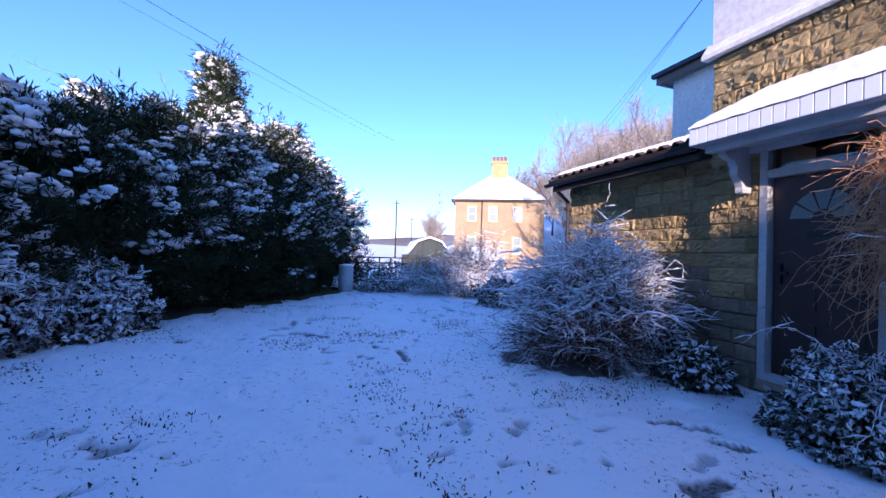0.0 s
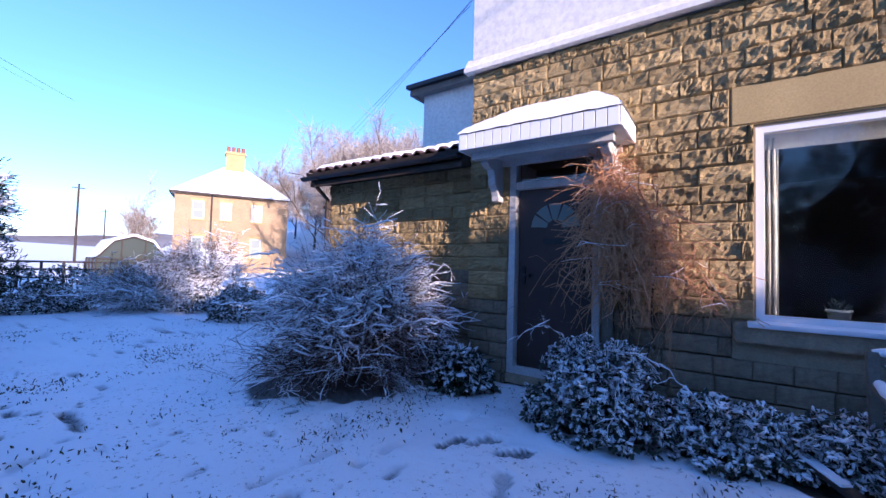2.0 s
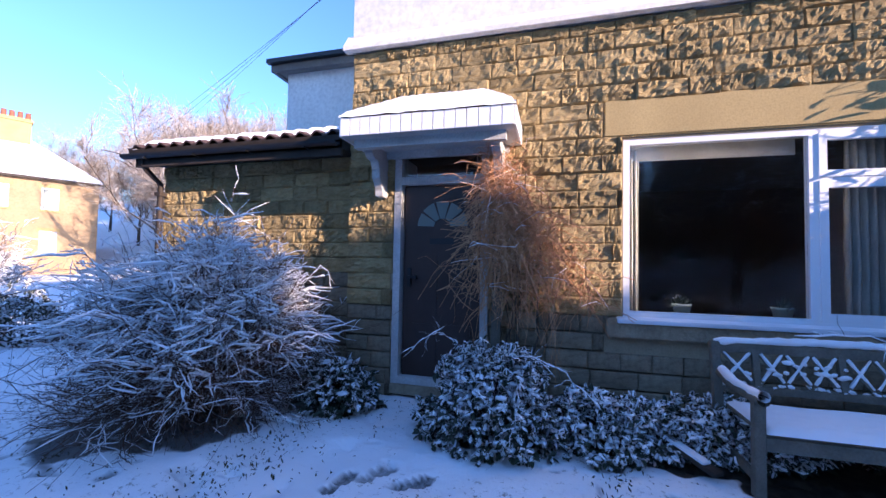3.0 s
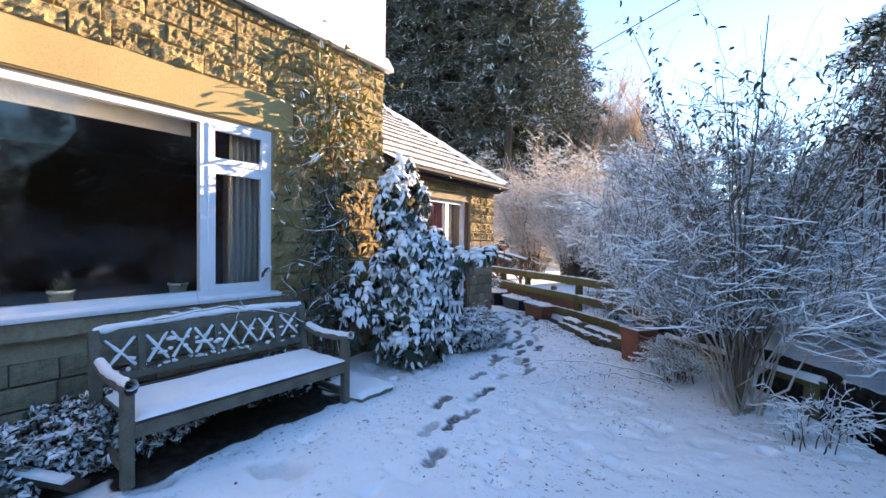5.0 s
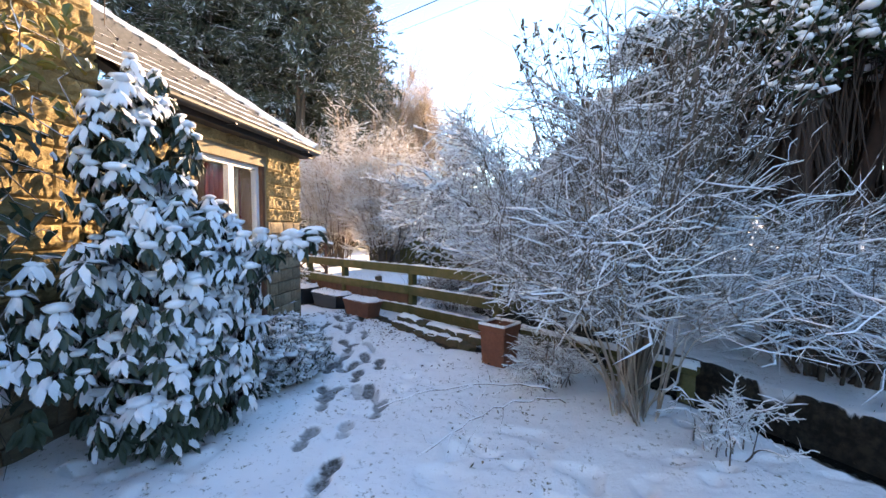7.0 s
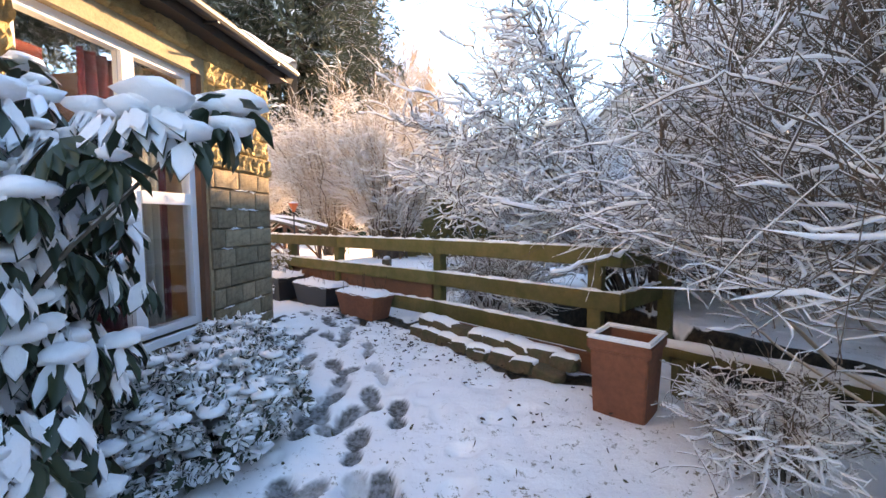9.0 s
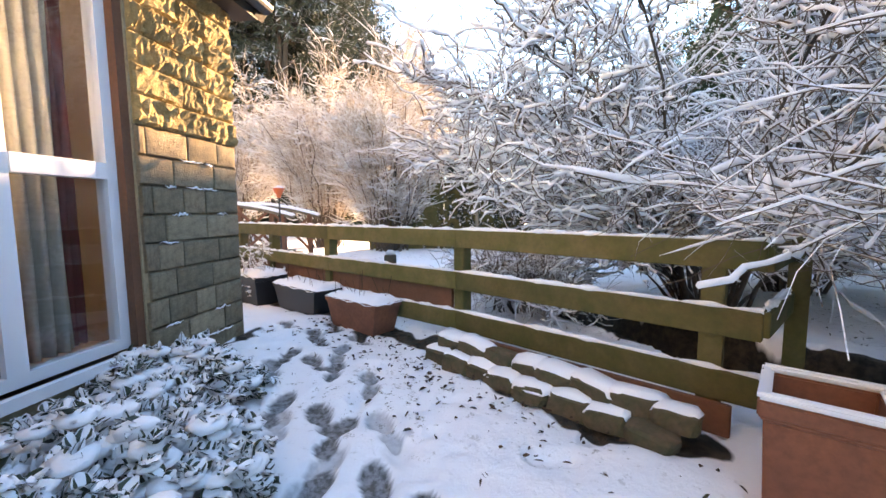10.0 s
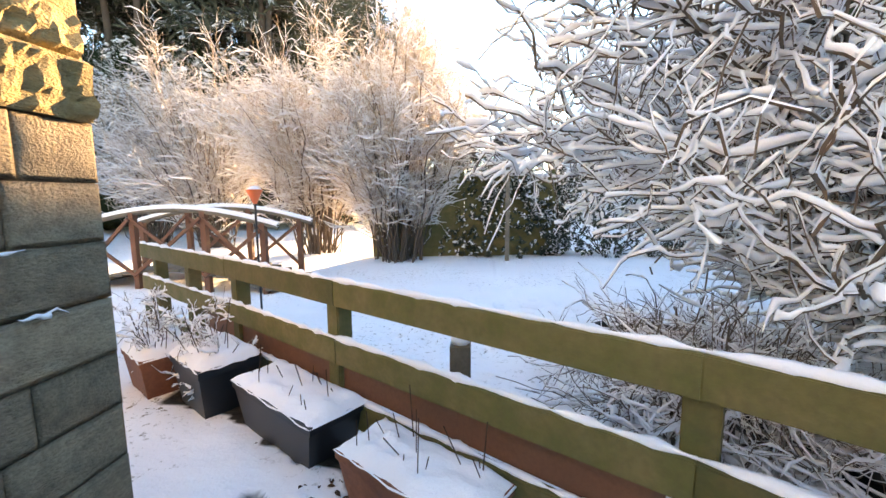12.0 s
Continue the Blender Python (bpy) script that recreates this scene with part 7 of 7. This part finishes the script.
pk = g.random(n) < 0.4
part_np("snow", *leaves(C[pk] + [0, 0, 0.012], D[pk], U[pk], l[pk], l[pk] * 0.5, -0.2), M["snow"], th, "snow on the leaves", True)
tagged(th.children[-1], kind="stuff")
part_np("snow_cover", *snow_tubes(Q, np.full((len(Q), 6), 0.003), 1.0, 0.0035, 0.22, g), M["snow"], th, "snow along the twigs", True)
tagged(th, "tall climbing shrub trained up the wall, part snowy", "climber")

# thin arching shoots over the bench and path
g = np.random.default_rng(33)
for k, (a, b, up) in enumerate((((4.3, -1.55, 0.5), (3.1, 0.3, 1.05), 0.15), ((4.0, 2.0, 0.55), (3.35, 1.2, 0.5), 0.18), ((4.1, 2.2, 0.5), (3.5, 2.5, 0.75), 0.2), ((4.1, 1.7, 0.4), (3.3, 1.75, 0.15), 0.3), ((-2.6, 9.2, 3.5), (-4.4, 9.0, 4.4), 0.1), ((-2.4, 9.4, 3.5), (-3.3, 9.2, 4.5), 0.1), ((-2.2, 9.6, 3.6), (-2.6, 9.4, 4.7), 0.05), ((-2.9, 9.2, 3.4), (-4.9, 8.6, 4.0), 0.12), ((-2.0, 9.9, 3.6), (-1.8, 9.9, 4.5), -0.05), ((1.3, -3.4, 0.15), (2.5, -2.75, 0.22), 0.1), ((1.2, -3.3, 0.1), (2.1, -2.2, 0.25), 0.12))):
    th = empty("arching_shoot", *a)
    s = np.linspace(0, 1, 16)
    P = (np.array(b) - np.array(a))[None] * s[:, None] + np.array([0, 0, up * 4])[None] * (s * (1 - s))[:, None] + g.normal(0, 0.008, (16, 3))
    R = 0.005 * (1.1 - 0.6 * s)
    part_np("stem", *tubes(P[None], R[None], 5), M["twig"], th)
    T1, R1 = sprout(P[None], R[None], 12, 0.16, 0.8, 0.1, 0.6, 4, 0.3, r=g)
    part_np("twig_tangle", *tubes(T1, R1, 4), M["twig"], th)
    if a[2] > 3:
        tagged(th, "long thin bare whip above the hedge", "shoot", "bare whips")
        continue
    part_np("snow", *join(snow_tubes(P[None], R[None], 1.0, 0.003, 1, g), snow_tubes(T1, R1, 1.0, 0.004, 0.8, g)), M["snow"], th, "snow along the shoot", True)
    tagged(th, "long thin arching shoot lined with snow", "shoot", "arching shoots")

# ---- grass tips and fallen bits on the lawn ----
g = np.random.default_rng(21)
n = 70000
x, y = g.uniform(-3.5, 4.4, n), g.uniform(-6.5, 10.5, n)
clumpy = lattice(x * 1.1, y * 1.1, 11) + 0.6 * lattice(x * 4.5, y * 4.5, 12)
keep = (clumpy + g.normal(0, 0.25, n) > 0.46) & ((y > 1.0) | (g.random(n) < 0.10))
around = np.hypot(x - 3.2, y - 4.4) < g.uniform(1.0, 1.7, n)
keep |= around & (g.random(n) < 0.5)
x, y = x[keep], y[keep]
C = np.stack([x, y, ground_z(x, y) - 0.008], -1)
D = unit(g.normal(0, 0.8, C.shape) + [0, 0, 0.75])
V, F = leaves(C, D, unit(g.normal(0, 1, C.shape)), g.uniform(0.014, 0.045, len(C)), g.uniform(0.006, 0.016, len(C)), 0.1)
tagged(part_np("grass_tips", V, F, M["turf"]), "brown grass tips poking through the snow", "grass", kind="stuff")
n = 260
x, y = g.uniform(-2.6, 4.3, n), g.uniform(-1.5, 9.5, n)
C = np.stack([x, y, ground_z(x, y) + 0.004], -1)
V, F = leaves(C, unit(g.normal(0, 1, (n, 3)) * [1, 1, 0.15]), unit(g.normal(0, 0.3, (n, 3)) + [0, 0, 1]), g.uniform(0.015, 0.035, n), g.uniform(0.010, 0.02, n), 0.3)
tagged(part_np("fallen_leaves", V, F, M["dead"]), "scattered dead leaves on the snow", "leaves", kind="stuff")
g = np.random.default_rng(52)
n = 420
t = g.uniform(0, 1, n)
x, y = 2.1 + 2.2 * t + g.normal(0, 0.22, n), -4.25 - 1.9 * t + g.normal(0, 0.22, n)
C = np.stack([x, y, ground_z(x, y) + 0.006], -1)
V, F = leaves(C, unit(g.normal(0, 1, (n, 3)) * [1, 1, 0.3]), unit(g.normal(0, 0.4, (n, 3)) + [0, 0, 1]), g.uniform(0.012, 0.05, n), g.uniform(0.008, 0.022, n), 0.3)
tagged(part_np("fallen_leaves", V, F, M["dead"]), "dark dead leaves on the trodden snow", "leaves", kind="stuff")
# bare strip of soil under the hedge
u, v = np.meshgrid(np.linspace(0, 1, 60), np.linspace(0, 1, 8), indexing="ij")
bx = -4.2 + 6.2 * u + 0.25 * lattice(u * 20, v * 0, 2) * v
by = 6.3 + 8.4 * u ** 0.93
P = np.stack([bx - 0.9 + 1.35 * v, by + 0.5 - 0.8 * v, 0 * u], -1)
P[..., 2] = ground_z(P[..., 0], P[..., 1]) + 0.02 - 0.025 * v ** 4
i, j = np.meshgrid(np.arange(59), np.arange(7), indexing="ij")
F = np.stack([i * 8 + j, (i + 1) * 8 + j, (i + 1) * 8 + j + 1, i * 8 + j + 1], -1).reshape(-1, 4)
tagged(part_np("ground_hedge_strip", P.reshape(-1, 3), F, M["turf"], smooth=True), "bare brown turf strip under the hedge", "ground", kind="structure")

# ---- wall stones, one by one ----
def rock_mesh(name, rough, material, seed, ny=15, nz=8):
    """One block of unit length and height, its face broken or nearly flat."""
    g = np.random.default_rng(seed)
    lu, lv = np.linspace(0, 1, ny), np.linspace(0, 1, nz)
    lu[1], lu[-2], lv[1], lv[-2] = 0.035, 0.965, 0.09, 0.91
    u, v = np.meshgrid(lu, lv, indexing="ij")
    k0, k1 = np.meshgrid(np.arange(ny), np.arange(nz), indexing="ij")
    rim = np.minimum(np.minimum(k0, ny - 1 - k0), np.minimum(k1, nz - 1 - k1)).astype(float)
    bulge = np.clip(rim, 0, 1)
    dx = -((0.010 if rough > 0.02 else 0.007) + bulge * rough * np.clip(0.62 + 0.45 * lattice(u * 3.1 + seed, v * 2.0, seed) + 0.42 * lattice(u * 7.3 + seed, v * 4.1, seed + 1) + g.uniform(-0.30, 0.30, u.shape), 0.08, 2))
    inner = np.clip(rim - 1, 0, 1)
    uu = np.clip(u + inner * g.normal(0, 0.016, u.shape), 0, 1)
    vv = np.clip(v + inner * g.normal(0, 0.03, u.shape), 0, 1)
    P = np.stack([dx, uu, vv], -1).reshape(-1, 3)
    i, j = np.meshgrid(np.arange(ny - 1), np.arange(nz - 1), indexing="ij")
    F = np.stack([i * nz + j, (i + 1) * nz + j, (i + 1) * nz + j + 1, i * nz + j + 1], -1).reshape(-1, 4)[:, ::-1]
    ring = [i * nz for i in range(ny)] + [(ny - 1) * nz + j for j in range(1, nz)] + [i * nz + nz - 1 for i in range(ny - 2, -1, -1)] + [j for j in range(nz - 2, 0, -1)]
    back = P[ring].copy()
    back[:, 0] = 0.03
    k = len(P)
    S = [[ring[q], ring[(q + 1) % len(ring)], k + (q + 1) % len(ring), k + q] for q in range(len(ring))]
    me = mesh_np(name, np.concatenate([P, back]), np.concatenate([F, np.array(S)]), material, False)
    me.polygons.foreach_set("use_smooth", (np.arange(len(me.polygons)) < len(F)) & (rough < 0.02))
    return me


ROUGH = [rock_mesh("stone_block", 0.031, M["stone"], 900 + k) for k in range(16)]
FLAT = [rock_mesh("stone_block", 0.006, M["stone_smooth"], 950 + k, 7, 5) for k in range(10)]


def lay_stones(parent, x, y0, y1, z0, z1, holes, course, length, flat_below, seed, top_rough=True):
    """Courses of blocks on a wall that faces -x."""
    r = random.Random(seed)
    z = z0
    while z < z1 - 0.05:
        h = min(course, z1 - z)
        y = y0
        spans = []
        while y < y1 - 0.02:
            w = length * r.uniform(0.65, 1.3)
            if y1 - (y + w) < 0.16:
                w = y1 - y
            spans.append((y, y + w))
            y += w
        cut = []
        for a, b in spans:
            pieces = [(a, b)]
            for ha, hb, za, zb in holes:
                if z + h > za + 0.02 and z < zb - 0.02:
                    nxt = []
                    for p, q in pieces:
                        if hb <= p or ha >= q:
                            nxt.append((p, q))
                        else:
                            if ha > p:
                                nxt.append((p, ha))
                            if hb < q:
                                nxt.append((hb, q))
                    pieces = nxt
            cut += pieces
        for a, b in cut:
            if b - a < 0.03:
                continue
            # lower courses: flatter blocks, in the tone darkened as in shade
            flat = z + h * 0.5 < flat_below
            me = r.choice(FLAT if flat else ROUGH)
            ob = new("stone_block", me)
            ob.parent = parent
            j = 0.0012 if flat else 0.002
            ob.matrix_basis = Matrix.Translation((x + (r.uniform(-0.003, 0.002) if flat else r.uniform(-0.008, 0.006)), a + j + r.uniform(0, 0.004), z + j + r.uniform(0, 0.003))) @ Matrix.Diagonal((1 if flat else r.uniform(0.7, 1.35), b - a - 2 * j, h - 2 * j, 1))
        z += h


lay_stones(wall_main, WX - 0.006, Y_S, Y_N, -0.03, 3.69, [(2.11, 3.13, -1, 2.63), (-1.20, 0.90, 0.90, 2.60), (-1.43, 1.07, 2.58, 2.94), (-1.41, 1.05, 0.76, 0.95)], 0.164, 0.34, 1.0, 1)
lay_stones(wall_ext_n, EX_N - 0.006, Y_N, 6.42, -0.03, 2.60, [], 0.164, 0.38, 1.25, 2)
lay_stones(wall_ext_s, EX_S - 0.006, -5.635, Y_S - 0.005, 0.07, 2.42, [(-4.83, -3.61, 0.26, 2.18)], 0.158, 0.27, 1.45, 3)

# snow caught on the ledges of the extension wall
g = np.random.default_rng(77)
for k in range(16):
    z = 0.07 + 0.158 * int(g.integers(1, 9))
    y = g.uniform(-5.55, -4.95)
    l = g.uniform(0.06, 0.2)
    s = np.linspace(0, 1, 10)
    P = np.stack([0 * s + 4.527 + g.normal(0, 0.003, 10), y + l * s, z + 0.004 + g.normal(0, 0.004, 10)], -1)[None]
    ob = part_np("ledge_snow", *tubes(P, (0.007 * np.sin(np.pi * np.clip(s, 0.06, 0.94)) * g.uniform(0.5, 1.3, 10))[None], 6), M["snow"], wall_ext_s, "line of snow on a stone ledge", True)
